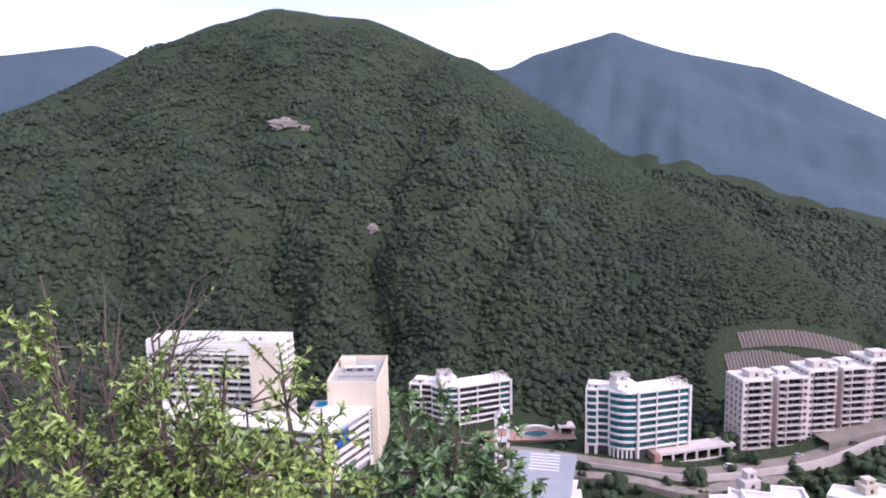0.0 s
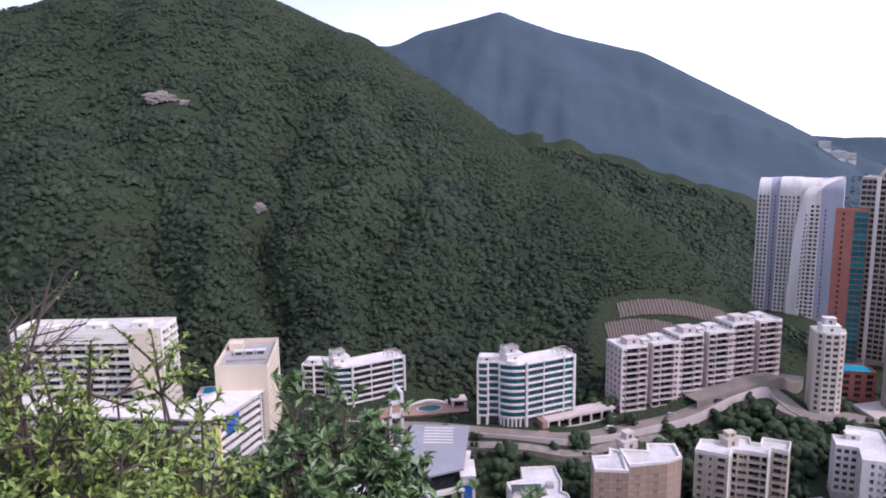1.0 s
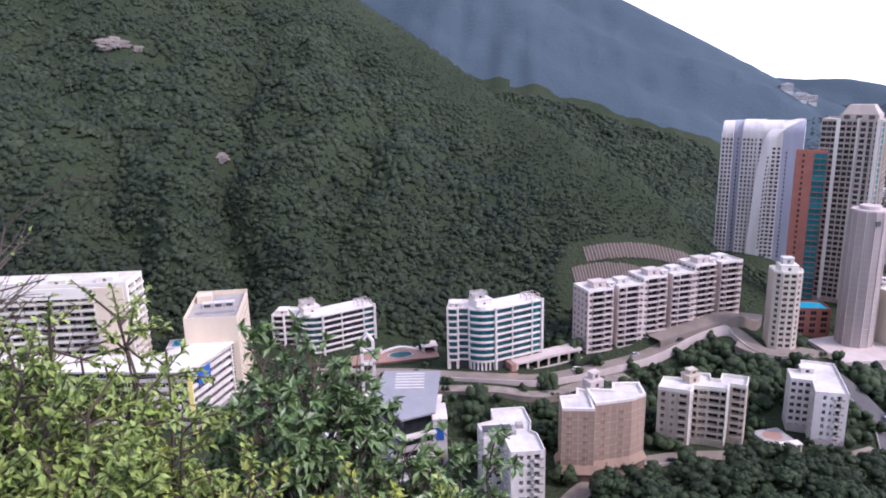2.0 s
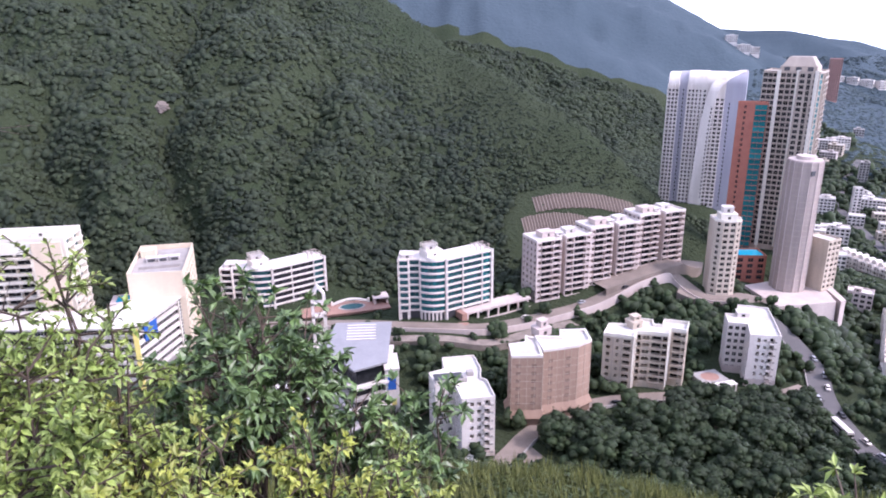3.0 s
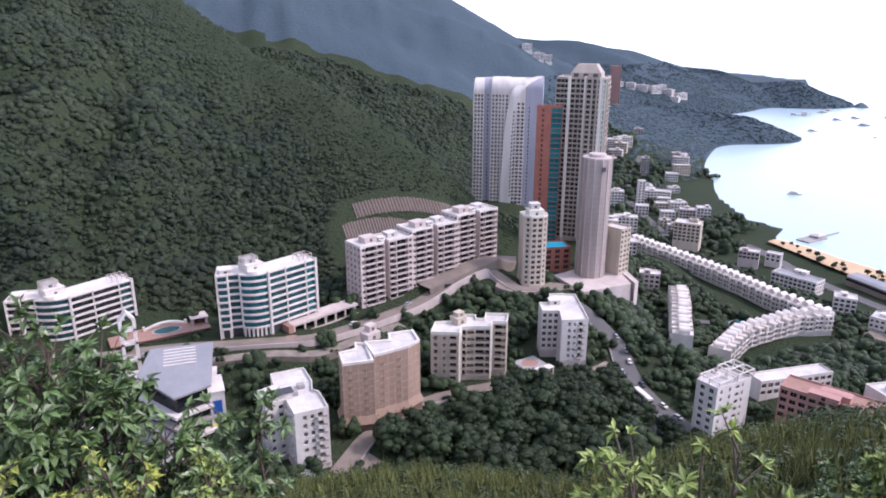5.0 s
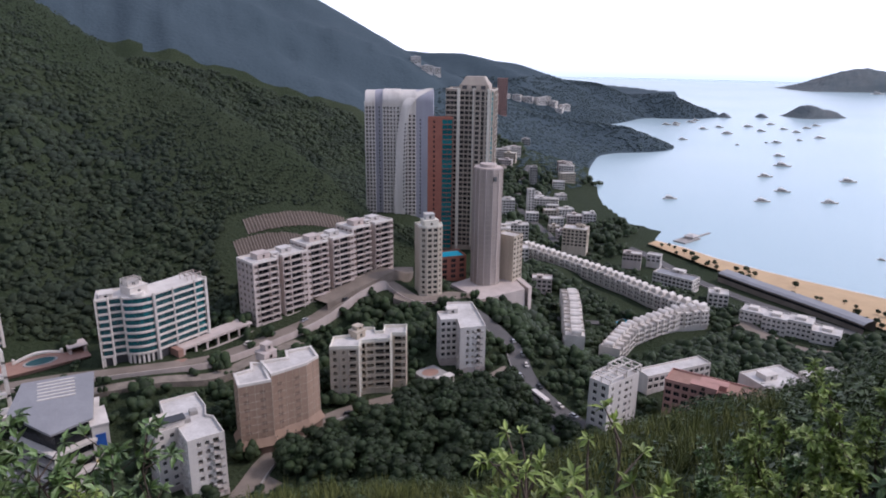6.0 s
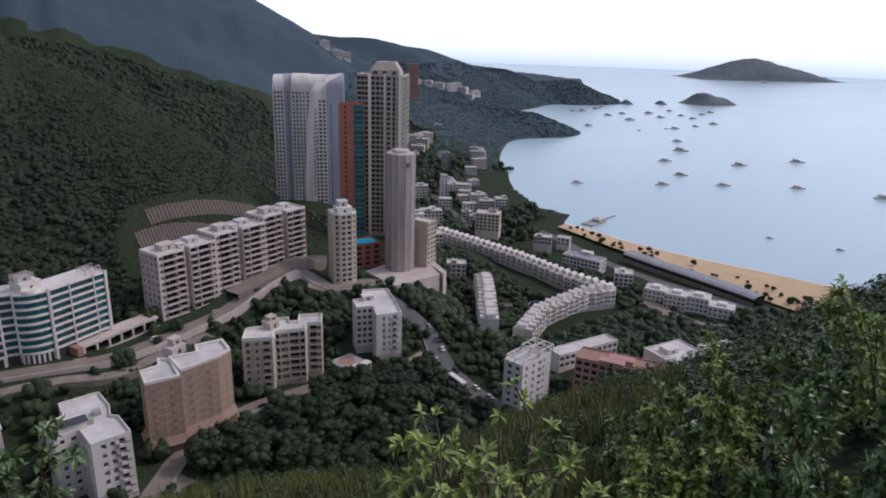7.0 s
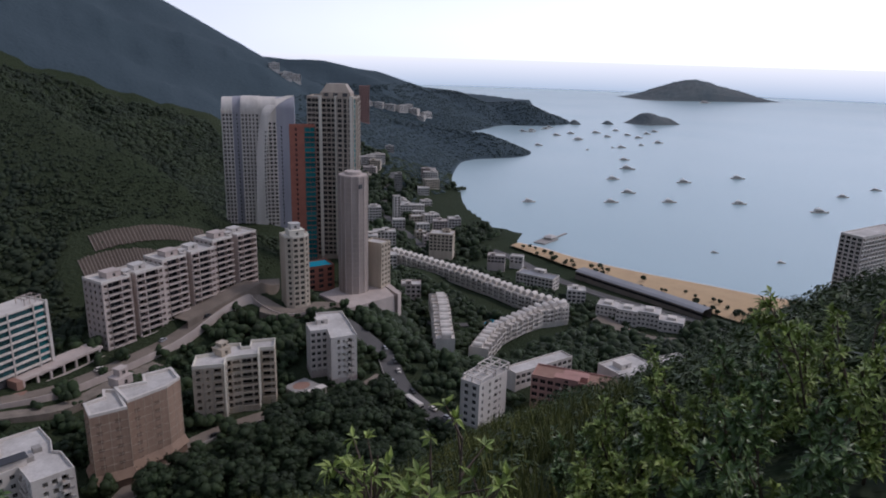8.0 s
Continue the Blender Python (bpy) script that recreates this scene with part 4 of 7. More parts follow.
white_block()
lot = thing("covered_forecourt", "sunken red paved court with pale canopy", "forecourt", "", (177, 212, 48.5))
part("court_wall", Shape().box(-6, 6, -5, 7, -6, 0.9), CONCRETE, lot)
part("red_paving", Shape().prism([(4 * math.cos(i * math.pi / 8), 2 + 3.4 * math.sin(i * math.pi / 8)) for i in range(16)], 0.9, 0.96), TERRACOTTA, lot)
part("canopy", Shape().box(-5, 5, -9, -5.5, 2.2, 2.5).box(-4.8, -4.4, -8.8, -8.4, -3, 2.2).box(4.4, 4.8, -8.8, -8.4, -3, 2.2).box(-6, -2.5, -8, -5, -3, 2.0), WHITE, lot)
FOOT.append((177, 211, 11))


def cube_villa():
    poly = [(203.0, 146.5), (203.3, 137.4), (212.5, 136.9), (222.2, 136.7), (222.4, 146), (212.5, 148)]
    ob, H = tower("villa_block", "white concrete block with open roof frames", "building", poly, 43, 7, 3.1, [[(0.3, 1.6, 0.8, 1.6, "w", GLASS), (0.72, 1.6, 0.8, 1.6, "w", GLASS)], bays(2, 1.0), [(0.2, 1.8, 0.9, 1.3, "w", GLASS), (0.5, 0.9, 0.9, 1.3, "w", GLASS)], None, None, None], WHITE, ground=0, parapet=0.8)
    taken(poly, 3)
    for x0, x1, y0, y1, z in ((-7.6, 1.5, -3.9, 4.8, 2.2), (1.5, 11.2, -4.8, 4.2, 3.6)):
        s = Shape()
        for i in range(4):
            x = x0 + (x1 - x0) * i / 3
            s.box(x - 0.22, x + 0.22, y0, y1, H + z - 0.4, H + z)
        for j in range(3):
            y = y0 + (y1 - y0) * j / 2
            s.box(x0, x1, y - 0.22, y + 0.22, H + z - 0.36, H + z + 0.03)
            for x in (x0, x1):
                s.box(x - 0.24, x + 0.24, y - 0.24, y + 0.24, H, H + z)
        part("roof_frame", s, WHITE, ob)


cube_villa()

# ---- hotel and school ----
HOTEL = "hotel buildings"
ob, H = tower("hotel_slab", "cream hotel slab with blank end panel and balconies", "building", [(-131.8, 290), (-84, 283.2), (-71.5, 281.3), (-69, 298), (-129, 306)], 64.5, 15, 3.26,
              [bays(8, 4.6, 0.5, 1.9, "b", GLASS, 0.02, 0.98), [(0.55, 1.0, 0.4, 2.4, "w", GLASS)], [(0.3, 5.5, 0.4, 2.2, "b", GREENGLASS), (0.75, 5.5, 0.4, 2.2, "b", GREENGLASS)], None, None], IVORY, top=IVORY, parapet=1.6, group=HOTEL)
taken([(-131, 290), (-66, 298)], 5)
part("blank_panel", Shape().box(15.5, 26.2, -0.5, 0.2, 20, H + 1.5), CREAM, ob, "plain cream end panel", m=pose(0, -13.1, 0, 0, 0, -8.7))
part("roof_band", Shape().box(-32, 17, -0.6, 0.1, H - 2.8, H + 1.6), IVORY, ob, m=pose(0, -12.6, 0, 0, 0, -8.3))
for k in range(3):
    roof_room(ob, -20 + 18 * k, 0, 7, 5, H, 2.0, -8, IVORY)
ob, H = tower("hotel_tower", "cream hotel tower with sunken roof plant", "building", [(-50.8, 276.3), (-29.7, 273.3), (-28.0, 312), (-50, 314)], 64, 10, 3.3, [None, bays(8, 1.6, 0.6, 1.8), None, None], CREAM, parapet=2.2, roof=CONCRETE, group=HOTEL)
taken([(-50, 276), (-29, 312)], 3)
for k in range(3):
    u = part("plant_unit", Shape().box(-1.9, 1.9, -1.6, 1.6, 0, 1.8).box(-2.1, 2.1, -1.8, 1.8, 1.8, 2.0), ROOFWHITE, ob, m=pose(-4 + 4.6 * k, 2, H + 0.06))
    part("fan_grille", Shape().box(-1.4, 1.4, -1.66, -1.5, 0.3, 1.5), DARKMETAL, u)
part("plant_screen", Shape().box(-8, 8, -8, -7.6, H, H + 1.2), CONCRETE, ob)
part("stair_head", Shape().box(-9, -3, 8, 14, H, H + 3.2), CREAM, ob)
wing = [(-132, 271), (-90, 259.2), (-45.6, 246.8), (-31.7, 275.3), (-46, 280), (-60, 266), (-128, 286)]
ob, H, loc = banded_block("hotel_wing", "white hotel wing with dark glazed bands and blue panel", wing, 66.5, 6, 3.5, [GLASS, GLASS, GLASS, None, None, None, None], WHITE, fins=[(2, 1.6)], fin_mat=YELLOW, group=HOTEL, band=0.9, inset=1.2)
part("roof_terrace", Shape().prism(offset(loc, -0.9), H + 0.33, H + 0.9), WHITE, ob, "broad white overhanging roof")
a, b = Vector(loc[2]), Vector(loc[3])
d = (b - a).normalized()
ang = math.degrees(math.atan2(d.y, d.x))
q = a + d * 9
part("blue_panel", Shape().box(-4, 4, -0.3, 0.5, H - 7.2, H - 0.4), BLUE, ob, "bright blue wall panel", m=pose(q.x, q.y, 0, 0, 0, ang))
for k in range(5):
    q = a + d * (4 + 5.2 * k)
    part("balcony_front", Shape().box(-2.4, 2.4, -0.5, 0.2, 0, 0.4), WHITE, ob, m=pose(q.x, q.y, H - 0.8, 0, 0, ang))
q = b - d * 2.0
part("lattice", Shape().box(-1.4, 1.4, -0.35, 0.3, -4, H + 0.3), IVORY, ob, m=pose(q.x, q.y, 0, 0, 0, ang))
for k in range(14):
    part("lattice_opening", Shape().box(-0.9, 0.9, -0.42, -0.3, 0, 0.9), DARKMETAL, ob, m=pose(q.x, q.y, 1.2 + k * 1.45, 0, 0, ang))
deckpool = thing("roof_pool", "blue pool on a hotel terrace", "pool", "", (-50, 283, 86))
part("basin", Shape().box(-9, 9, -5, 5, -20, 0.5), PALEPINK, deckpool)
part("pool_water", Shape().box(-7, 7, -3.4, 3.4, 0.5, 0.56), POOL, deckpool)


def school_hall():
    o = (36, 239)
    poly = [(20.0, 235.1), (28.2, 215.2), (40.9, 218.0), (48.6, 245.7), (27.1, 250.9)]
    loc = [(x - o[0], y - o[1]) for x, y in poly]
    ob = thing("school_hall", "hall with a large sloping grey metal roof", "building", "", (*o, 52))
    taken(poly, 3)
    part("core", Shape().prism(offset(loc, 2.0), -6, 22), GLASS, ob, "dark glazed wall")
    roof = Shape()
    z = [24.4, 23.2, 23.4, 26.3, 26.5]
    top = [(x, y, h) for (x, y), h in zip(loc, z)]
    bot = [(x, y, h - 0.7) for x, y, h in top]
    roof.quad(*top)
    roof.quad(*bot[::-1])
    for i in range(5):
        j = (i + 1) % 5
        roof.quad(bot[i], bot[j], top[j], top[i])
    part("roof", roof, GREY, ob)
    for k in range(6):   # rooflights across the upper part
        part("roof_light", Shape().box(-5.6, 5.6, -0.4, 0.4, 0, 0.25), WHITE, ob, m=pose(0.6 - k * 0.42, 7.2 - k * 2.1, 26.15 - k * 0.2, -5, 0, -13.5))
    A, B, C, D = Vector(top[0]), Vector(top[1]), Vector(top[3]), Vector(top[4])
    for k in range(1, 13):   # standing seams
        t = k / 13
        a, b = D.lerp(C, t), (A.lerp(B, t * 2) if t < 0.5 else B.lerp(Vector(top[2]), t * 2 - 1))
        part("seam", Shape().tube(a + Vector((0, 0, 0.05)), b + Vector((0, 0, 0.05)), 0.06, 0.06, 4), GREY, ob)
    for k, (zz, m) in enumerate(((6, WHITE), (10.5, CONCRETE), (15, WHITE))):
        part("balcony_band", Shape().prism(offset(loc, -0.4 - 0.9 * (k == 0)), zz, zz + 1.0), m, ob)
    p = Vector(loc[2])
    part("stair_tower", Shape().box(-1.5, 3.5, -3, 9, -6, 20).box(-1.8, 3.8, -3.3, 9.3, 20, 20.5), WHITE, ob, m=pose(p.x + 1, p.y + 3, 0, 0, 0, -8))
    part("blue_panel", Shape().box(-0.6, 2.4, -3.2, -2.9, 12, 17), BLUE, ob, m=pose(p.x + 1, p.y + 3, 0, 0, 0, -8))
    part("yellow_panel", Shape().box(-1.4, 2.4, -3.2, -2.9, 5.5, 8), YELLOW, ob, m=pose(p.x + 1, p.y + 3, 0, 0, 0, -8))
    # lower terraces towards the hillside
    part("terrace", Shape().prism([(-40, -2), (-14, -32), (4, -34), (4, -28), (-12, -4)], -6, 4.5), CONCRETE, ob, "pale concrete lower terrace")
    part("canopy", Shape().prism([(-36, 0), (-20, -16), (-17, -13), (-32, 4)], 8, 8.5), ROOFWHITE, ob)


school_hall()


def bell_tower():
    ob = thing("bell_tower", "white open concrete frame tower with pointed top", "tower", "", (21.5, 262, 62))
    part("base", Shape().box(-4.5, 4.5, -4, 4, -8, 2.2), WHITE, ob)
    for x in (-2.4, 2.4):
        for y in (-1.3, 1.3):
            part("leg", Shape().box(x - 0.55, x + 0.55, y - 0.4, y + 0.4, 2.2, 25.5), WHITE, ob)
    for z in (8.5, 15.5, 21.0):
        part("crossbar", Shape().box(-2.95, 2.95, -1.7, 1.7, z, z + 0.9), WHITE, ob)
    g = Shape()
    for y in (-1.7, 1.3):
        g.quad((-2.95, y, 25.5), (-1.8, y, 25.5), (0, y, 28.0), (0, y, 29.4))
        g.quad((0, y, 29.4), (0, y, 28.0), (1.8, y, 25.5), (2.95, y, 25.5))
    g.quad((-2.95, -1.7, 25.5), (0, -1.7, 29.4), (0, 1.7, 29.4), (-2.95, 1.7, 25.5))
    g.quad((0, -1.7, 29.4), (2.95, -1.7, 25.5), (2.95, 1.7, 25.5), (0, 1.7, 29.4))
    part("gable", g, WHITE, ob)


bell_tower()
FOOT.append((21, 262, 6))


def clubhouse():
    ob = thing("clubhouse", "terracotta clubhouse with pool and curved white canopy", "building", "", (44, 303, 57))
    part("wall_shell", Shape().box(-26, 14, -3, 9, -5, 4.2), TERRACOTTA, ob)
    part("roof_slab", Shape().box(-27, 15, -4, 10, 4.2, 4.6), TERRACOTTA, ob)
    part("pool_rim", Shape().prism([(6.6 * math.cos(i * math.pi / 8) - 3, 2.6 + 4.0 * math.sin(i * math.pi / 8)) for i in range(16)], 4.6, 4.8), CONCRETE, ob)
    part("pool", Shape().prism([(5.5 * math.cos(i * math.pi / 8) - 3, 2.6 + 3.2 * math.sin(i * math.pi / 8)) for i in range(16)], 4.6, 4.9), GREENGLASS, ob)
    c = Shape()
    for i in range(12):
        a0, a1 = -9 + 18 * i / 12 - 3, -9 + 18 * (i + 1) / 12 - 3
        h = lambda x: 5.2 + 2.0 * math.sin(math.pi * (x + 12) / 18)
        c.quad((a0, 6.5, h(a0)), (a1, 6.5, h(a1)), (a1, 7.2, h(a1) + 0.3), (a0, 7.2, h(a0) + 0.3))
        c.quad((a0, 6.5, h(a0) - 0.8), (a1, 6.5, h(a1) - 0.8), (a1, 6.5, h(a1)), (a0, 6.5, h(a0)))
    part("canopy", c, WHITE, ob)
    for x in (-12, 6):
        part("column", Shape().box(x - 0.5, x + 0.5, 6, 7.4, -3, 6.6), WHITE, ob)
    part("pavilion", Shape().box(8, 9, 2, 9, 4.6, 7.4).box(14, 15, 2, 9, 4.6, 7.4).box(8, 15, 8, 9, 4.6, 7.4).box(7.6, 15.4, 1.6, 9.4, 7.4, 7.8), PALEPINK, ob)


clubhouse()
FOOT.append((38, 305, 16))
FOOT.append((60, 305, 10))


def carport():
    ob = thing("carport", "long pinkish carport with planted roof beside the road", "carport", "", (107, 284.5, 58.5), 14)
    part("roof_slab", Shape().box(-19, 19, -3.5, 5, 4.2, 5.2), PALEPINK, ob)
    part("back_wall", Shape().box(-19, 19, 4.4, 5, -6, 4.2), TERRACOTTA, ob)
    part("side_wall", Shape().box(-21, -18.4, -4.2, 4.5, -6, 5.4), TERRACOTTA, ob)
    part("kerb_wall", Shape().box(-19, 19, -4.4, -4.0, -7, 0.9), PALEPINK, ob)
    for k in range(7):
        x = -17.5 + k * 5.8
        part("column", Shape().box(x - 0.45, x + 0.45, -3.4, -2.6, -4, 4.2), PALEPINK, ob)
    return ob


carport()
FOOT.append((107, 284, 12))
wall = thing("terrace_wall", "terracotta retaining wall below the apartment block", "wall", "", (74, 276, 57))
part("wall_face", Shape().prism([(-18, 3), (14, -5), (16, -3), (-17, 6)], -7, 3.2).prism([(-18.2, 2.7), (14.2, -5.3), (16.2, -2.7), (-17, 6.2)], 3.2, 3.5), TERRACOTTA, wall)


# ---- shore, distance and sea ----
def mound(name, label, cx, cy, length, width, height, ang, seed, peaks):
    """An island: a rough hump with a rocky foot. peaks: (along, height share, spread)."""
    n, m = 44, 18
    X, Y = np.meshgrid(np.linspace(-1, 1, n), np.linspace(-1, 1, m), indexing="ij")
    prof = sum(h * np.exp(-((X - u) / s) ** 2) for u, h, s in peaks)
    edge = np.clip(1 - np.abs(X) ** 4, 0, 1) * np.clip(1 - Y ** 2, 0, 1) ** 0.7
    Z = height * prof * edge + fbm(X * length, Y * width, length * 0.16, seed, 4) * height * 0.05 * edge - 2
    V = np.stack([X * length / 2, Y * width / 2, Z], -1).reshape(-1, 3).tolist()
    F = [(i * m + j, (i + 1) * m + j, (i + 1) * m + j + 1, i * m + j + 1) for i in range(n - 1) for j in range(m - 1)]
    me = bpy.data.meshes.new(name)
    me.from_pydata(V, [], F)
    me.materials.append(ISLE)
    ob = new(name, me)
    ob.matrix_world = pose(cx, cy, 0, 0, 0, ang)
    return tagged(ob, label, "island")


# island scrub paled and blued: sea haze put into the colour
ISLE = mat("haze_paled_island_scrub", (0.115, 0.145, 0.155), (0.16, 0.17, 0.17), 0.95, 0.01, 40, bump=1.0, spec=0.2, depth=3)
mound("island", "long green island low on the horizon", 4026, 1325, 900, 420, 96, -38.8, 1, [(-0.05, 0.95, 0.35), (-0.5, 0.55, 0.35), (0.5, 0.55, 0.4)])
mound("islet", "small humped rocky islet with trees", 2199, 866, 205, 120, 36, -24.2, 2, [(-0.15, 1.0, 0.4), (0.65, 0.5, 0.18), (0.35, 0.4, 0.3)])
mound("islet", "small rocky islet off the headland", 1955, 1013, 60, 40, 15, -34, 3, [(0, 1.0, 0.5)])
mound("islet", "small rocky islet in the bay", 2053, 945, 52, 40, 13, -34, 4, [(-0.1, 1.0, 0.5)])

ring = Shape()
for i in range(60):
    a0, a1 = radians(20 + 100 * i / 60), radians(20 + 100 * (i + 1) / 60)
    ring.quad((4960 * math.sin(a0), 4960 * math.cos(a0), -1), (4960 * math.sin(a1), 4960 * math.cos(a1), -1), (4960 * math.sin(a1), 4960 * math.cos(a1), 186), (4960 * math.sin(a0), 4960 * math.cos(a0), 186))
# added glowing ring: far-sea haze painted as a gradient paling towards the horizon
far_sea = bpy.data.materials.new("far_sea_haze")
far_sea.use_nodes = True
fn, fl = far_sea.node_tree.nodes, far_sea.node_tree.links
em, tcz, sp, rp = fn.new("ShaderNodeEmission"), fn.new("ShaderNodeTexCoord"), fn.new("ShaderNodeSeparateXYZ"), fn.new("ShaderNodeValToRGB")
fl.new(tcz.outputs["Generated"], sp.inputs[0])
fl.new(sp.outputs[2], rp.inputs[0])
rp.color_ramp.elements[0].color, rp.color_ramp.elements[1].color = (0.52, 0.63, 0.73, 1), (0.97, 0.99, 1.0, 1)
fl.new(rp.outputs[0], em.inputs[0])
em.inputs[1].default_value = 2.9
fl.new(em.outputs[0], fn["Material Output"].inputs[0])
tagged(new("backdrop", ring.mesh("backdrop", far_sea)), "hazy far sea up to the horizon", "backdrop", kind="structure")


def ribbon(name, label, category, pts, width, material, lift=0.25, kind="structure", wall_mat=None, wall_h=0.9, thick=0.0):
    """A draped strip along a smooth line through pts (x, y), with an optional kerb wall on its right."""
    P = [Vector(p) for p in pts]
    line = []
    for i in range(len(P) - 1):
        a, b, c, d = P[max(0, i - 1)], P[i], P[i + 1], P[min(len(P) - 1, i + 2)]
        for k in range(8):
            t = k / 8
            line.append(0.5 * ((2 * b) + (c - a) * t + (2 * a - 5 * b + 4 * c - d) * t * t + (3 * b - a - 3 * c + d) * t ** 3))
    line.append(P[-1])
    s, w = Shape(), Shape()
    rows = []
    for i, p in enumerate(line):
        t = (line[min(i + 1, len(line) - 1)] - line[max(i - 1, 0)]).normalized()
        n = Vector((-t.y, t.x))
        l, r = p + n * width / 2, p - n * width / 2
        z = float(max(land([l.x, p.x, r.x], [l.y, p.y, r.y]))) + lift
        rows.append((l, r, z))
    zs = np.array([q[2] for q in rows])
    zs = np.maximum(np.convolve(np.pad(zs, 3, mode="edge"), np.ones(7) / 7, "valid"), zs - 0.1)
    for i in range(len(rows) - 1):
        (l0, r0, _), (l1, r1, _) = rows[i], rows[i + 1]
        z0, z1 = zs[i], zs[i + 1]
        s.quad((l0.x, l0.y, z0), (r0.x, r0.y, z0), (r1.x, r1.y, z1), (l1.x, l1.y, z1))
        s.quad((r0.x, r0.y, z0), (r0.x, r0.y, z0 - 6), (r1.x, r1.y, z1 - 6), (r1.x, r1.y, z1))
        s.quad((l1.x, l1.y, z1), (l1.x, l1.y, z1 - 6), (l0.x, l0.y, z0 - 6), (l0.x, l0.y, z0))
        if wall_mat:
            n0, n1 = (r0 - l0).normalized() * 0.35, (r1 - l1).normalized() * 0.35
            w.quad((r0.x, r0.y, z0), (r0.x, r0.y, z0 + wall_h), (r1.x, r1.y, z1 + wall_h), (r1.x, r1.y, z1))
            w.quad((r0.x, r0.y, z0 + wall_h), (r0.x + n0.x, r0.y + n0.y, z0 + wall_h), (r1.x + n1.x, r1.y + n1.y, z1 + wall_h), (r1.x, r1.y, z1 + wall_h))
            w.quad((r0.x + n0.x, r0.y + n0.y, z0 + wall_h), (r0.x + n0.x, r0.y + n0.y, z0 - 7), (r1.x + n1.x, r1.y + n1.y, z1 - 7), (r1.x + n1.x, r1.y + n1.y, z1 + wall_h))
    ob = tagged(new(name, s.mesh(name, material)), label, category, kind=kind)
    if wall_mat:
        part("kerb_wall", w, wall_mat, ob)
    for p in line[::4]:
        FOOT.append((p.x, p.y, width / 2 + 1.5))
    return [(p, z) for p, z in zip(line, zs)]


BANK = mat("weathered_earth_bank", (0.30, 0.25, 0.205), (0.15, 0.125, 0.10), 0.95, 0.25, 6, bump=0.8, depth=0.3)
upper = ribbon("road", "pale concrete upper road along the slope", "road", [(0, 297), (38, 289), (62, 277), (90, 268), (113, 271), (138, 275), (166, 283), (187, 289), (208, 290), (216, 270), (231, 264)], 9, PAVING, wall_mat=PALEPINK, wall_h=1.1)
ribbon("pavement", "pale stepped bank below the upper road", "pavement", [(50, 268), (75, 261), (94, 256), (115, 262), (140, 266)], 7, BANK, wall_mat=BANK, wall_h=0.6)
ribbon("pavement", "pale car park in front of the slab block", "car park", [(165, 289), (190, 293), (212, 297), (228, 303), (236, 312)], 12, PAVING)
ribbon("pavement", "pale forecourt around the slim tower", "forecourt", [(206, 280), (222, 266), (240, 268), (252, 276)], 12, PAVING)
lower = ribbon("road", "pale lower road with parked cars", "road", [(66, 178), (77, 187), (90, 197), (108, 203.5), (122, 208.5), (137, 208), (162, 203.5), (182, 199), (199, 198), (214, 200)], 7.5, PAVING, wall_mat=CONCRETE, wall_h=0.9)
main = ribbon("road", "grey two-lane main road curving down the valley", "road", [(229, 256), (236, 243), (236, 228), (230, 212), (217, 194), (209, 175), (206, 157), (209, 141), (226, 122), (260, 92)], 9.5, ASPHALT, wall_mat=CONCRETE, wall_h=0.8)
ribbon("road", "narrow road below the wooded slope", "road", [(160, 160), (171, 158), (187, 156), (204, 154)], 6, ASPHALT)
ribbon("pavement", "drive down past the white block", "drive", [(80, 192), (84, 180), (90, 170), (100, 162)], 8, PAVING)
beach_road = ribbon("road", "beach road behind the sand", "road", [(560, 372), (551, 343), (523, 285), (509, 235), (503, 190), (499, 150), (486, 118), (470, 80)], 11, ASPHALT, wall_mat=CONCRETE, wall_h=0.8)
ribbon("pavement", "pale school yard paving", "yard", [(440, 200), (432, 175), (428, 150), (432, 135)], 16, PAVING)
ribbon("road", "road between the terraced houses", "road", [(330, 268), (345, 250), (372, 238), (398, 230)], 6, ASPHALT)
ribbon("road", "winding road above the beach village", "road", [(470, 350), (500, 400), (530, 450), (600, 560), (690, 640), (760, 690)], 8, ASPHALT)


def build_beach():
    inner = [(583, 364), (572, 325), (560, 288), (553, 255), (546, 215), (534, 170), (522, 130), (516, 95), (514, 40)]
    outer = [(609, 371), (609, 340), (600, 300), (598, 255), (599, 215), (604, 170), (607, 122), (616, 92), (620, 30)]
    V, F, m = [], [], 9
    for i in range(len(inner) - 1):
        for k in range(6):
            t = k / 6
            a = Vector(inner[i]).lerp(Vector(inner[i + 1]), t)
            b = Vector(outer[i]).lerp(Vector(outer[i + 1]), t)
            for j in range(m):
                u = j / (m - 1)
                p = a.lerp(b, u)
                V.append((p.x, p.y, 3.4 - 3.4 * u ** 1.2 + 0.12 * math.sin(p.x * 0.7) * math.sin(p.y * 0.4) * (1 - u) + 0.05))
    r = len(V) // m
    F = [(i * m + j, i * m + j + 1, (i + 1) * m + j + 1, (i + 1) * m + j) for i in range(r - 1) for j in range(m - 1)]
    me = bpy.data.meshes.new("beach")
    me.from_pydata(V, [], F)
    me.materials.append(SAND)
    tagged(new("beach", me), "curving golden sand beach", "beach", kind="structure")
    surf = Shape()
    for i in range(len(outer) - 1):
        a, b = outer[i], outer[i + 1]
        surf.quad((a[0] - 1.0, a[1], 0.16), (a[0] + 1.6, a[1], 0.06), (b[0] + 1.6, b[1], 0.06), (b[0] - 1.0, b[1], 0.16))
    tagged(new("surf", surf.mesh("surf", WHITE)), "thin white line of surf on the sand", "surf", kind="stuff")


build_beach()


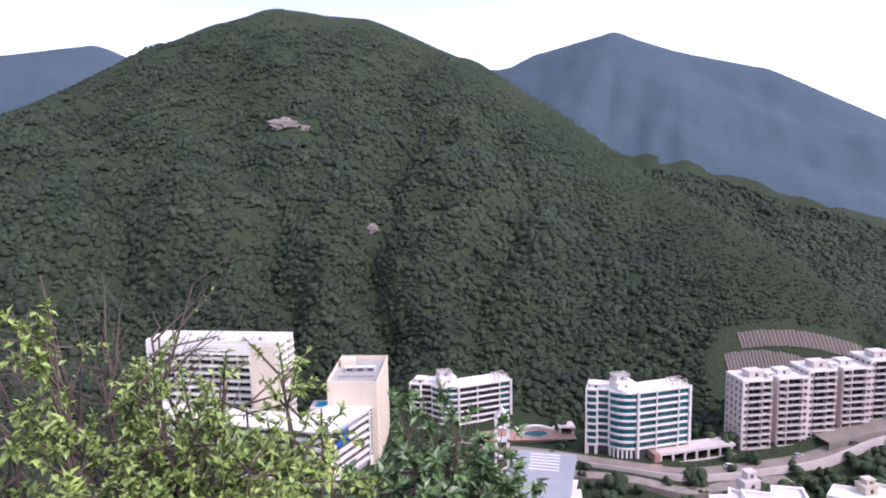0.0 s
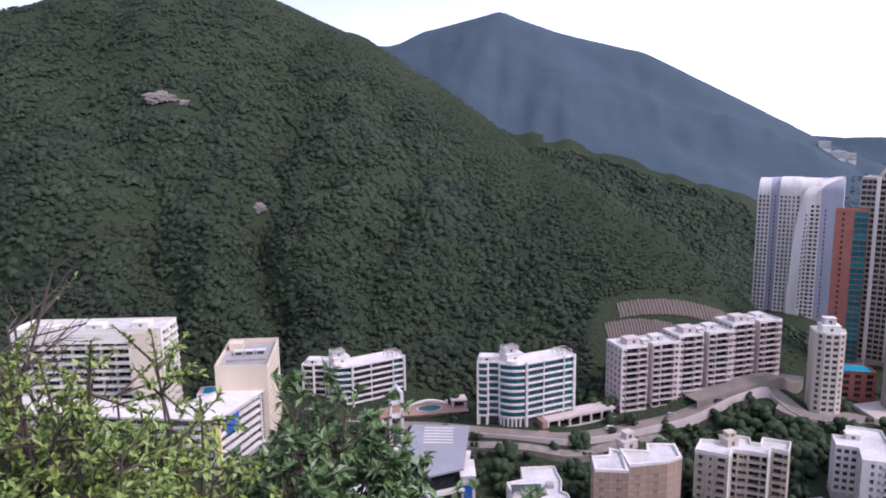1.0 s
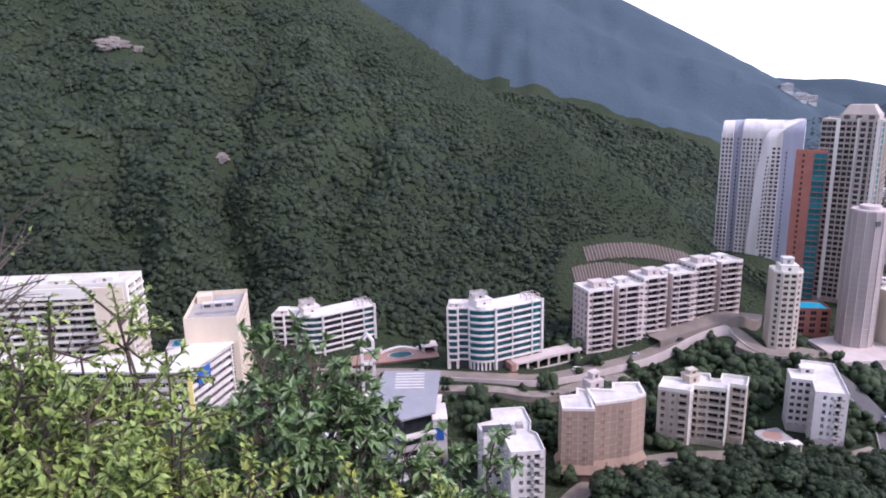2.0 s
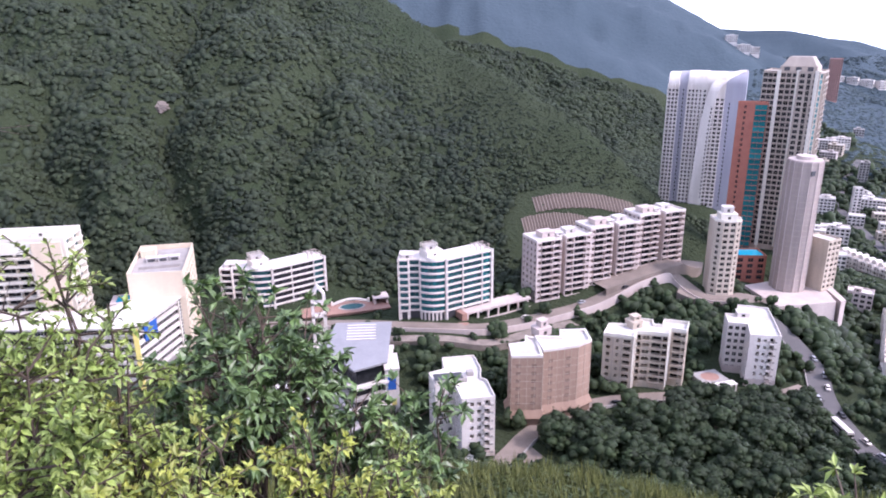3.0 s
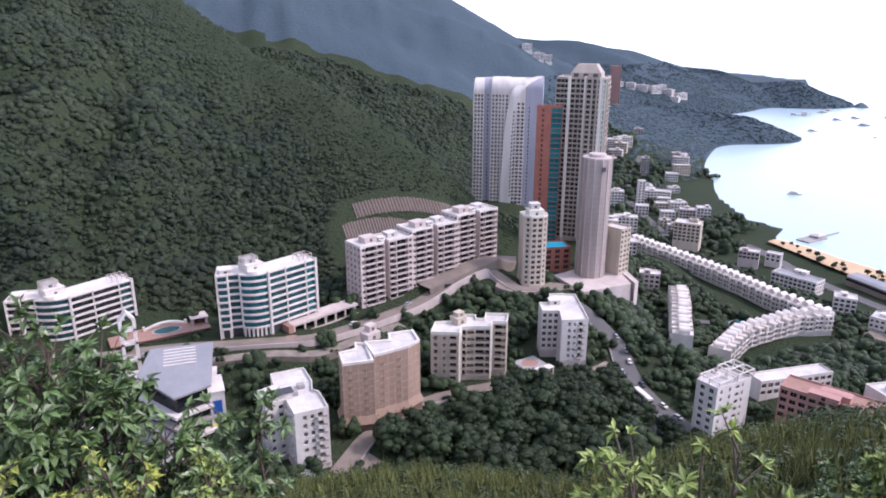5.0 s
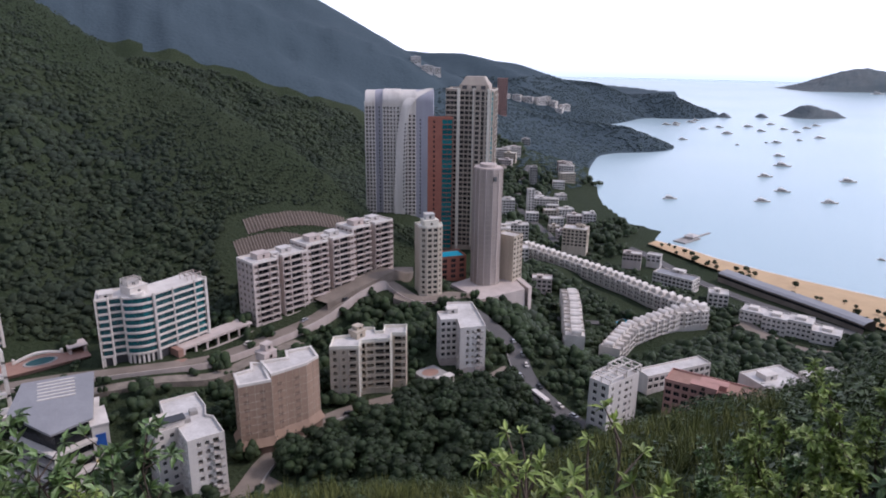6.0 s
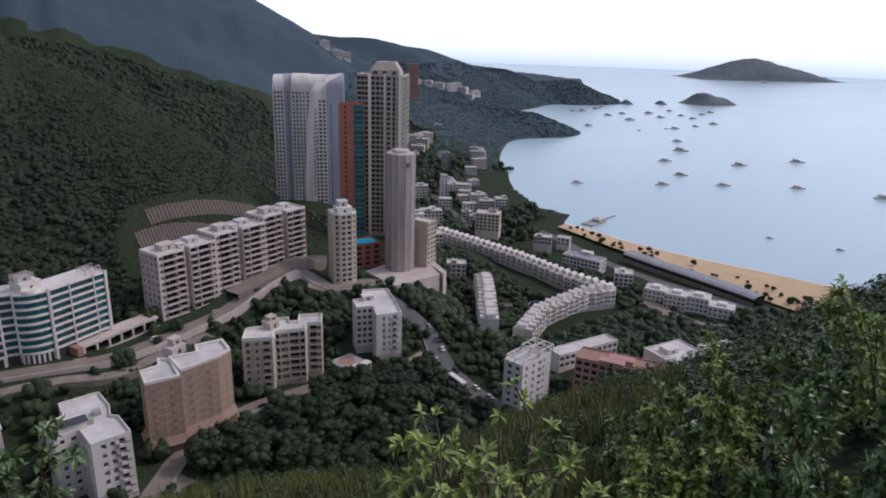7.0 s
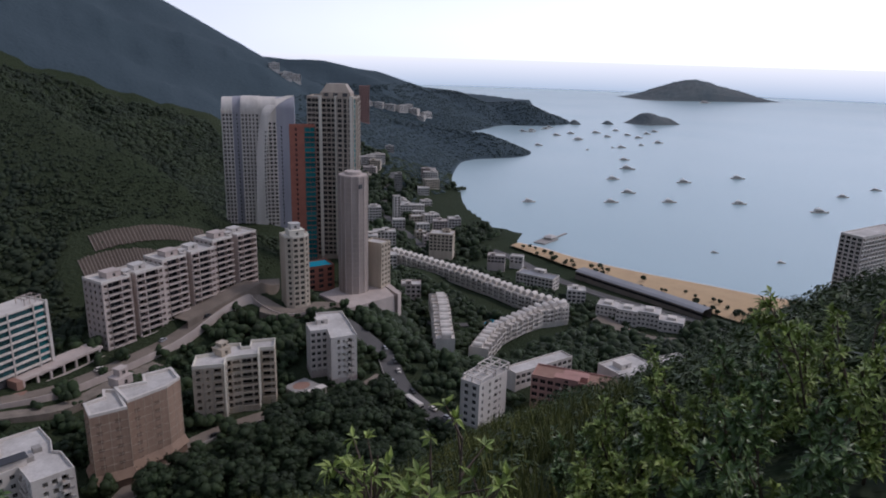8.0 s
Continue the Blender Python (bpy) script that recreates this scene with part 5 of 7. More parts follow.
# ---- small houses by the bay ----
def house(x, y, w, d, floors, ang, wall, label, base=None, glass=GLASS, cols=None, roofm=None, fh=3.2, rooms=1, group="", sides=True):
    base = float(land(x, y)) if base is None else base
    poly = rect(x, y, w, d, ang)
    n, m = cols or max(2, int(w / 3.2)), max(1, int(d / 3.5))
    a = bays(n, min(2.0, w / n * 0.6), 0.7, 1.7, "w", glass)
    b = bays(m, 1.5, 0.7, 1.7, "w", glass) if sides else None
    ob, H = tower("house", label, "building", poly, base, floors, fh, [a, b, None, None], wall, rows=math.hypot(x, y) > 500, roof=roofm or ROOFWHITE, top=wall, group=group, parapet=0.8)
    taken(poly)
    rng = random.Random(int(x * 7 + y))
    for _ in range(rooms):
        roof_room(ob, rng.uniform(-w / 4, w / 4), rng.uniform(-d / 5, d / 5), w * 0.28, d * 0.35, H, 2.4, ang, wall)
    return ob


def terrace_house():
    """A white terraced house with a vaulted stair head, roof terrace and stepped front."""
    ob = thing("terraced_house", "white terraced house with curved roof and balconies", "house", "terraced white houses", (0, 0, 0))
    body, windows = Shape(), []
    holes = [(round(u, 2), round(u + 1.9, 2), k * 3.1 + 0.6, k * 3.1 + 2.4) for u in (0.7, 3.6) for k in range(3)]
    facade(body, (-3.1, -5.5), (3.1, -5.5), -9, 9.6, holes, 0.6, ob, GLASS, WHITE, windows)
    facade(body, (3.1, 5.5), (-3.1, 5.5), -9, 9.6, [], 0.5, ob, GLASS, WHITE, windows)
    body.quad((3.1, -5.5, -9), (3.1, 5.5, -9), (3.1, 5.5, 9.6), (3.1, -5.5, 9.6))
    body.quad((-3.1, 5.5, -9), (-3.1, -5.5, -9), (-3.1, -5.5, 9.6), (-3.1, 5.5, 9.6))
    body.quad((-3.1, -5.5, 9.3), (3.1, -5.5, 9.3), (3.1, 5.5, 9.3), (-3.1, 5.5, 9.3))
    part("wall_shell", body, WHITE, ob)
    for w, h, m, g, fm in windows:
        part("window", pane_mesh(w, h, g, fm), None, ob, m=m)
    v = Shape()
    for i in range(8):
        a0, a1 = math.pi * i / 8, math.pi * (i + 1) / 8
        p0, p1 = (2.2 * math.cos(a0), 1.4 + 1.9 * math.sin(a0)), (2.2 * math.cos(a1), 1.4 + 1.9 * math.sin(a1))
        v.quad((p0[0], -2.2, 9.3 + p0[1]), (p0[0], 3.6, 9.3 + p0[1]), (p1[0], 3.6, 9.3 + p1[1]), (p1[0], -2.2, 9.3 + p1[1]))
        for y in (-2.2, 3.6):
            v.quad((p0[0], y, 9.3), (p0[0], y, 9.3 + p0[1]), (p1[0], y, 9.3 + p1[1]), (p1[0], y, 9.3))
    v.box(-2.2, 2.2, -2.19, 3.59, 9.3, 10.7)
    part("vault", v, WHITE, ob)
    for k in range(3):
        part("balcony", Shape().box(-2.9, 2.9, -6.7, -5.5, k * 3.1 + 0.2, k * 3.1 + 0.4).box(-2.9, 2.9, -6.7, -6.55, k * 3.1 + 0.4, k * 3.1 + 1.1), WHITE, ob)
    part("party_wall", Shape().box(-3.2, -2.95, -6.8, 5.6, 0, 10.6), WHITE, ob)
    return ob


def along(pts, step):
    """Places at even steps on a polyline, with the direction there."""
    out, left = [], 0.0
    for a, b in zip(pts, pts[1:]):
        a, b = Vector(a), Vector(b)
        L = (b - a).length
        d = (b - a) / L
        while left < L:
            p = a + d * left
            out.append((p.x, p.y, math.degrees(math.atan2(d.y, d.x))))
            left += step
        left -= L
    return out


unit = terrace_house()
first = True
for pts, ztop in (([(437, 396), (434, 352), (430, 303), (420, 253), (417, 214)], 23.0), ([(311, 212), (342, 222), (390, 219), (412, 209)], 26.0), ([(342, 268), (325, 252), (306, 236), (288, 220)], 36.0)):
    for k, (x, y, ang) in enumerate(along(pts, 6.3)):
        m = pose(x, y, ztop - 11.5 + 0.5 * (k % 2), 0, 0, ang)
        FOOT.append((x, y, 8.5))
        FOOT.extend(((x * 0.965, y * 0.965, 10), (x * 0.93, y * 0.93, 9)))
        if first:
            unit.matrix_world = m
            first = False
        else:
            copy_thing(unit, m)

# salmon block, white blocks, school
ob = house(243.5, 115.5, 36, 12, 4, -73, PINK, "salmon pink block with stripped roof terraces", base=48, roofm=TERRACOTTA, rooms=2)
ob = house(236, 92, 18, 12, 3, -73, PINK, "low salmon pink wing with terracotta roof terrace", base=48, roofm=TERRACOTTA, rooms=1)
house(264, 145, 36, 8, 2, -17, WHITE, "long low white block with flat roof", base=45, rooms=0)
house(278, 107, 22, 16, 3, -20, WHITE, "white three-storey house with square windows", base=47, rooms=1)
house(299, 93, 18, 14, 2, -25, WHITE, "low white house with flat roof", base=49, rooms=0)
house(322, 76, 20, 12, 2, -25, WHITE, "low white house half hidden by the slope", base=48, rooms=1)
house(232, 150, 10, 5, 1, -30, WHITE, "small white outbuilding among trees", base=46, rooms=0)


def school():
    ob = thing("school", "white four-storey school with projecting bays and paved yard", "building", "", (457, 171, 4), -75.5)
    for k, (x, w, dy, fl) in enumerate(((-24, 15, 1.5, 4), (-9, 15, -1.5, 4), (6, 15, 1.5, 4), (22, 17, -1.0, 3))):
        body, windows = Shape(), []
        d = 15
        H = fl * 3.3
        holes = [(round(w * (i + 0.5) / 5 - 0.9, 2), round(w * (i + 0.5) / 5 + 0.9, 2), round(f * 3.3 + 0.8, 2), round(f * 3.3 + 2.5, 2)) for i in range(5) for f in range(fl)]
        facade(body, (-w / 2, -d / 2), (w / 2, -d / 2), -4, H, holes, 0.5, ob, GLASS, WHITE, windows)
        facade(body, (w / 2, -d / 2), (w / 2, d / 2), -4, H, holes[:8] if k == 3 else [], 0.5, ob, GLASS, WHITE, windows)
        facade(body, (w / 2, d / 2), (-w / 2, d / 2), -4, H, [], 0.5, ob, GLASS, WHITE, windows)
        facade(body, (-w / 2, d / 2), (-w / 2, -d / 2), -4, H, [], 0.5, ob, GLASS, WHITE, windows)
        bay = part("bay", body, WHITE, ob, m=pose(x, dy, 0))
        for ww, hh, m, g, fm in windows:
            part("window", pane_mesh(ww, hh, g, fm), None, bay, m=m)
        part("roof_deck", Shape().box(-w / 2, w / 2, -d / 2, d / 2, H, H + 0.15).box(-w / 2, w / 2, -d / 2, -d / 2 + 0.3, H + 0.15, H + 1.0).box(-w / 2, w / 2, d / 2 - 0.3, d / 2, H + 0.15, H + 1.0), ROOFWHITE, bay)
        part("roof_room", Shape().box(-3, 3, -2, 4, H, H + 2.2), WHITE, bay)
    for y in range(-20, 21, 20):
        FOOT.append((457 + y * 0.25, 171 + y, 14))


school()
house(488, 276, 34, 14, 3, -84, WHITE, "pale three-storey building near the beach road", base=4, roofm=GREY, rooms=1)
house(466, 228, 14, 12, 3, -60, WHITE, "white block with a blank gable", base=8, rooms=1)
house(487, 380, 22, 16, 5, -60, BEIGE, "cream five-storey block with ranks of windows", base=16, rooms=2)
house(505, 330, 16, 10, 2, -60, PALEPINK, "low pinkish house behind the beach", base=10, rooms=1)
house(525, 320, 12, 8, 2, -70, ROOFWHITE, "small pale house behind the beach", base=7, rooms=0)
house(350, 300, 14, 10, 3, -50, PALEPINK, "weathered grey house above the terraces", rooms=1)
house(400, 370, 16, 12, 4, -45, WHITE, "white stepped house below the towers", rooms=2)
house(415, 402, 18, 12, 5, -45, WHITE, "white block on the wooded slope", rooms=1)
house(448, 440, 20, 12, 4, -50, WHITE, "white block among trees below the towers", rooms=2)
RNG = random.Random(5)
for x, y, w, d, fl in ((582, 458, 16, 11, 4), (604, 455, 14, 12, 4), (566, 470, 15, 9, 3), (610, 494, 18, 12, 3), (590, 500, 14, 10, 3), (612, 515, 14, 9, 3), (640, 540, 16, 10, 3), (638, 560, 12, 9, 3), (560, 500, 14, 10, 3), (587, 528, 8, 7, 9),
                       (680, 560, 14, 10, 2), (660, 585, 12, 9, 2), (730, 606, 16, 10, 3), (762, 618, 22, 10, 4), (782, 636, 22, 10, 5), (800, 655, 20, 10, 5), (826, 672, 16, 10, 3), (722, 703, 20, 12, 3), (745, 715, 18, 12, 4), (775, 733, 14, 10, 4), (700, 690, 14, 9, 2), (530, 430, 14, 9, 3), (545, 455, 12, 9, 2)):
    house(x, y, w, d, fl, RNG.uniform(-70, -30), RNG.choice([WHITE, WHITE, PALEPINK, BEIGE, ROOFWHITE]), RNG.choice(["pale house in the beach village", "white flat-roofed house above the bay", "weathered low block in the beach village"]), rooms=RNG.choice([0, 1, 1]), group="beach village houses")


def ground_at(az, el, r0=300, r1=700):
    """Where a line of sight from the lookout first meets the ground."""
    r = np.arange(r0, r1, 1.0)
    x, y = r * math.sin(radians(az)), r * math.cos(radians(az))
    under = np.nonzero(land(x, y) > EYE + r * math.tan(radians(el)))[0]
    k = under[0] if len(under) else -1
    return Vector((x[k], y[k], float(land(x[k], y[k]))))


for az, el, w, fl in ((47.4, -4.25, 26, 4), (48.4, -4.4, 26, 5), (49.4, -4.55, 24, 4), (50.4, -4.8, 24, 4), (46.5, -4.1, 22, 4), (45.6, -3.95, 18, 3), (48.9, -4.1, 20, 3), (50.0, -5.0, 18, 3)):
    p = ground_at(az, el, 800, 2300)
    house(p.x, p.y, w * 0.75 * p.xy.length / 1300, 16, fl, -az + 4 + 30 * math.sin(az * 9), WHITE, "white villa block on the far slope", rooms=1, group="far villas")
p = ground_at(45.3, -5.3, 800, 2300)
house(p.x, p.y, 20, 18, 22, -45, PINK, "distant pinkish tower block on the slope", rooms=0)
for az, el, w in ((38.2, -1.3, 22), (39.6, -2.15, 34), (39.1, -2.0, 24)):
    p = ground_at(az, el, 1000, 2500)
    house(p.x, p.y, w, 18, 4, -az, WHITE, "white building on the far ridge", rooms=1, group="ridge buildings")
for az, el, w, fl in ((45.5, -8.8, 24, 4), (46.4, -8.6, 22, 4), (47.4, -7.7, 14, 3), (48.15, -11.0, 10, 8), (45.8, -13.4, 24, 5), (47.0, -15.6, 22, 5), (48.9, -12.9, 18, 4)):
    p = ground_at(az, el, 380, 1500)
    house(p.x, p.y, w, 12, fl, -az + 5, WHITE if w > 15 else CONCRETE, "white flat-roofed block on the wooded slope", rooms=2, group="slope houses")
ob, H = tower("apartment_block", "white apartment block beyond the wooded slope", "building", rect(585, 50, 60, 16, -20), 20, 17, 3.2, [bays(14, 2.6, 0.5, 1.9, "b"), bays(3, 2), bays(14, 2.6, 0.5, 1.9, "b"), bays(4, 2.4, 0.5, 1.9)], WHITE)
taken(rect(585, 50, 60, 16, -20))
pool = thing("swimming_pool", "turquoise pool between terraced houses", "pool", "", (366, 242, float(land(366, 242)) + 0.6))
part("basin", Shape().box(-9, 9, -5, 5, -3, 0.3), PAVING, pool)
part("pool_water", Shape().box(-8, 8, -4, 4, 0.3, 0.36), POOL, pool)
FOOT.append((366, 242, 10))


def beach_building():
    """The long low building with a curved grey roof behind the sand."""
    ob = thing("beach_building", "long low beach building with curved grey roof", "building", "", (0, 0, 4))
    pts = [(540, 262), (531, 225), (524, 190), (517, 160), (510, 135)]
    line = along(pts, 6.0)
    s, g, r = Shape(), Shape(), Shape()
    for (x0, y0, a0), (x1, y1, a1) in zip(line, line[1:]):
        n0 = Vector((-math.sin(radians(a0)), math.cos(radians(a0))))
        n1 = Vector((-math.sin(radians(a1)), math.cos(radians(a1))))
        p0, p1 = Vector((x0, y0)), Vector((x1, y1))
        for k0, k1, z0, z1, tgt in ((-7, -4, 5.0, 6.3, r), (-4, 4, 6.3, 6.9, r), (4, 7, 6.9, 5.2, r), (-6.3, -6.3, -3, 5.1, s), (6.3, 6.3, -3, 5.1, s), (-6.42, -6.42, 1.6, 3.6, g)):
            a, b, c, d = p0 + n0 * k0, p1 + n1 * k0, p1 + n1 * k1, p0 + n0 * k1
            tgt.quad((a.x, a.y, z0), (b.x, b.y, z0), (c.x, c.y, z1), (d.x, d.y, z1))
        FOOT.append((x0, y0, 8))
    part("roof", r, GREY, ob)
    part("wall_shell", s, PAVING, ob)
    part("glazing", g, GLASS, ob)


beach_building()
pier = thing("pier_pavilion", "small pavilion and jetty at the end of the beach", "pier", "", (634, 352, 0))
pier.scale = (0.75, 0.75, 0.75)
part("platform", Shape().box(-18, 22, -9, 9, -3, 1.8), CONCRETE, pier)
part("pavilion", Shape().box(6, 20, -6, 6, 1.8, 5.0).prism([(4, -8), (22, -8), (22, 8), (4, 8)], 5.0, 7.4, 0.4), ROOFWHITE, pier)
part("jetty", Shape().box(22, 62, -1.6, 1.6, -3, 1.4), CONCRETE, pier)


# ---- boats ----
def yacht(label):
    ob = thing("yacht", label, "boat", "moored boats", (0, 0, 0))
    hull = Shape()
    sec = [(-9, 2.2, 0.9), (-5, 2.5, 1.0), (0, 2.5, 1.1), (5, 1.9, 1.35), (8, 0.9, 1.6), (9.6, 0.05, 1.85)]
    for (x0, w0, h0), (x1, w1, h1) in zip(sec, sec[1:]):
        for s in (-1, 1):
            hull.quad((x0, s * w0 * 0.7, -0.4), (x1, s * w1 * 0.6, -0.4), (x1, s * w1, h1), (x0, s * w0, h0))
        hull.quad((x0, -w0, h0), (x1, -w1, h1), (x1, w1, h1), (x0, w0, h0))
    hull.quad((-9, -2.2, 0.9), (-9, 2.2, 0.9), (-9, 1.5, -0.4), (-9, -1.5, -0.4))
    part("hull", hull, WHITE, ob)
    part("cabin", Shape().prism([(-6, -1.9), (3.5, -1.7), (5, 0), (3.5, 1.7), (-6, 1.9)], 0.9, 3.0, 0.88), WHITE, ob)
    part("cabin_window", Shape().prism([(-5.2, -1.93), (3.3, -1.75), (4.7, 0), (3.3, 1.75), (-5.2, 1.93)], 1.7, 2.4, 0.97), GLASS, ob)
    part("flybridge", Shape().prism([(-5, -1.5), (1.5, -1.3), (2.2, 0), (1.5, 1.3), (-5, 1.5)], 3.0, 3.8, 1.0).box(-4.5, 0, -1.4, 1.4, 4.9, 5.05), WHITE, ob)
    part("mast", Shape().tube((-2, 0, 3.8), (-2.4, 0, 7.0), 0.08, 0.05, 5).tube((-4, 1.2, 3.8), (-4, 1.2, 4.9), 0.05, 0.05, 4).tube((-4, -1.2, 3.8), (-4, -1.2, 4.9), 0.05, 0.05, 4), CONCRETE, ob)
    return ob


BOATS = [(804, 477, 1.0), (1071, 475, 1.2), (1198, 505, 1.5), (974, 405, 1.15), (886, 392, 1.1), (948, 332, 1.1), (1131, 376, 1.3), (1246, 322, 1.3), (1012, 254, 1.1), (1034, 155, 1.3), (1190, 151, 1.0), (720, 198, 0.45), (729, 135, 0.5), (1308, 560, 1.1),
         (1663, 628, 1.3), (1733, 709, 1.2), (1866, 833, 1.2), (1934, 745, 1.2), (1378, 802, 1.1), (1610, 884, 1.2), (1682, 881, 1.2), (1561, 797, 1.3), (1757, 842, 1.4), (1775, 759, 1.1), (1581, 638, 0.8), (1396, 686, 0.5), (1732, 989, 1.3), (1628, 973, 1.2), (1301, 120, 0.9), (1482, 665, 0.5), (3657, 1161, 3.0), (1621, 995, 1.2), (1669, 996, 1.2), (1786, 1006, 1.2), (1574, 800, 1.2), (1687, 775, 1.2), (1852, 734, 1.2), (1498, 651, 1.2)]
boat = yacht("white motor yacht moored in the bay")
RNG = random.Random(2)
for k, (x, y, sc) in enumerate(BOATS):
    m = pose(x, y, 0.05, 0, 0, -60 + RNG.uniform(-14, 14))
    if k == 0:
        boat.matrix_world = m
    else:
        copy_thing(boat, m).scale = (sc, sc, sc)


# ---- vehicles ----
def car(paint, label):
    ob = thing("car", label, "car", "cars on the roads", (0, 0, 0))
    part("body", Shape().prism([(-2.1, -0.85), (2.0, -0.85), (2.2, -0.5), (2.2, 0.5), (2.0, 0.85), (-2.1, 0.85)], 0.35, 0.95, 0.97), paint, ob)
    part("cabin", Shape().prism([(-1.7, -0.78), (1.0, -0.78), (1.0, 0.78), (-1.7, 0.78)], 0.95, 1.45, 0.8), GLASS, ob)
    part("roof", Shape().box(-1.35, 0.65, -0.62, 0.62, 1.44, 1.5), paint, ob)
    for x in (-1.35, 1.35):
        for y in (-0.82, 0.82):
            part("wheel", Shape().tube((x, y - 0.1, 0.33), (x, y + 0.1, 0.33), 0.33, 0.33, 10), DARKMETAL, ob)
    return ob


def bus():
    ob = thing("bus", "white single-deck bus on the main road", "bus", "", (0, 0, 0))
    part("body", Shape().box(-5.6, 5.6, -1.25, 1.25, 0.4, 3.1), WHITE, ob)
    part("window_band", Shape().box(-5.3, 5.62, -1.28, 1.28, 1.4, 2.4), GLASS, ob)
    part("roof", Shape().box(-5.5, 5.5, -1.2, 1.2, 3.1, 3.3), WHITE, ob)
    for x in (-3.6, 3.6):
        for y in (-1.2, 1.2):
            part("wheel", Shape().tube((x, y - 0.12, 0.48), (x, y + 0.12, 0.48), 0.48, 0.48, 10), DARKMETAL, ob)
    return ob


CARRED = mat("red_car_paint", (0.35, 0.03, 0.02), None, 0.3, 1, 5, bump=0)
CARGREY = mat("silver_car_paint", (0.45, 0.45, 0.46), None, 0.3, 1, 5, bump=0)
CARS = [car(DARKMETAL, "dark car parked beside the road"), car(CARGREY, "silver car driving on the road"), car(WHITE, "white car driving on the road"), car(CARRED, "red taxi standing on the road")]
used = set()


def put_car(line, i, side, kind):
    (p, z), (q, z2) = line[i], line[min(i + 1, len(line) - 1)]
    d = (q - p).normalized()
    n = Vector((-d.y, d.x)) * side
    m = pose(p.x + n.x, p.y + n.y, z + 0.02, 0, 0, math.degrees(math.atan2(d.y, d.x)))
    if kind in used:
        copy_thing(CARS[kind], m)
    else:
        CARS[kind].matrix_world = m
        used.add(kind)


for i, side, kind in ((36, -2.6, 0), (40, -2.6, 0), (45, -2.6, 0), (48, -2.6, 2), (53, -2.6, 0), (58, -2.4, 1), (64, 2.4, 3)):
    put_car(lower, i, side, kind)
for i, side, kind in ((20, 2.6, 1), (23, -2.6, 0), (26, 2.6, 1), (30, 2.6, 2), (33, -2.6, 1), (37, 2.6, 0), (44, 2.6, 2), (48, 2.6, 1), (50, -2.6, 2), (54, 2.6, 1)):
    put_car(main, min(i, len(main) - 2), side, kind)
for i, side, kind in ((34, 2.5, 2), (38, 2.5, 0), (44, 2.5, 1), (52, -2.0, 0), (58, 2.6, 2), (62, 2.6, 1)):
    put_car(upper, i, side, kind)
p, z = main[41]
q = main[42][0]
coach = bus()
d = (q - p).normalized()
coach.matrix_world = pose(p.x - d.y * -2.7, p.y + d.x * -2.7, z + 0.02, 0, 0, math.degrees(math.atan2(d.y, d.x)))


# ---- the nailed slope ----
slope = thing("retaining_slope", "bare soil slope with rows of pale concrete nail ribs", "retaining wall", "", (0, 0, 0))
EARTH = mat("bare_earth", (0.12, 0.088, 0.066), (0.075, 0.055, 0.042), 0.95, 0.2, 8, bump=0.6, depth=0.2)
RIBSTONE = mat("weathered_rib_concrete", (0.25, 0.205, 0.17), (0.15, 0.12, 0.10), 0.95, 0.3, 9)
bar = Shape().box(-0.24, 0.24, -0.3, 0.3, 0, 1).mesh("rib", RIBSTONE)
for lo, hi, a0, a1, n in ((-13.3, -14.5, 23.7, 32.0, 30), (-15.0, -16.4, 22.8, 29.5, 27)):
    sheet = Shape()
    edge = []
    for k in range(n + 1):
        u = k / n
        az = a0 + (a1 - a0) * u
        bend = 0.9 * (2 * u - 1) ** 2 * (1 if u > 0.5 else 0.8)
        top, bot = ground_at(az, lo - bend * 0.7), ground_at(az + 0.4, hi - bend * 0.7)
        edge.append((top, bot))
        if k % 1 == 0:
            v = top - bot
            ob = part("rib", bar, None, slope)
            q = v.to_track_quat("Z", "Y").to_matrix().to_4x4()
            ob.matrix_basis = Matrix.Translation(bot + Vector((0, 0, 0.35))) @ q @ Matrix.Diagonal((1, 1, max(2.0, v.length), 1))
    for (t0, b0), (t1, b1) in zip(edge, edge[1:]):
        up = Vector((0, -0.1, 0.3))
        sheet.quad(b0 + up, b1 + up, t1 + up, t0 + up)
    part("soil", sheet, EARTH, slope, "bare brown soil")
    c = (edge[n // 2][0] + edge[n // 2][1]) / 2
    for t, b in edge[::5]:
        FOOT.append(((t.x + b.x) / 2, (t.y + b.y) / 2, 11))
        FOOT.append((b.x, b.y - 6, 11))


# ---- bare rock on the mountain ----
def outcrop(az, el, w, h, seed, label):
    """A scar of broken rock lying on the slope."""
    p = ground_at(az, el, 420, 1100)
    bm = bmesh.new()
    bmesh.ops.create_icosphere(bm, subdivisions=4, radius=1)
    for v in bm.verts:
        k = 1 + 0.5 * noise.noise(v.co * 1.8 + Vector((seed, 0, 0))) + 0.4 * noise.noise(v.co * 5 + Vector((seed, 3, 0)))
        v.co = Vector((v.co.x * k * w / 2, v.co.y * k * h * 0.6, v.co.z * k * h * 0.35))
        v.co.z += v.co.y * 0.5
    me = bpy.data.meshes.new("rock_outcrop")
    bm.to_mesh(me)
    bm.free()
    me.materials.append(ROCK)
    ob = new("rock_outcrop", me)
    ob.matrix_world = pose(p.x, p.y, p.z + 0.5, 0, 0, -az)
    FOOT.append((p.x, p.y - h * 0.3, w * 0.42))
    return tagged(ob, label, "rock")


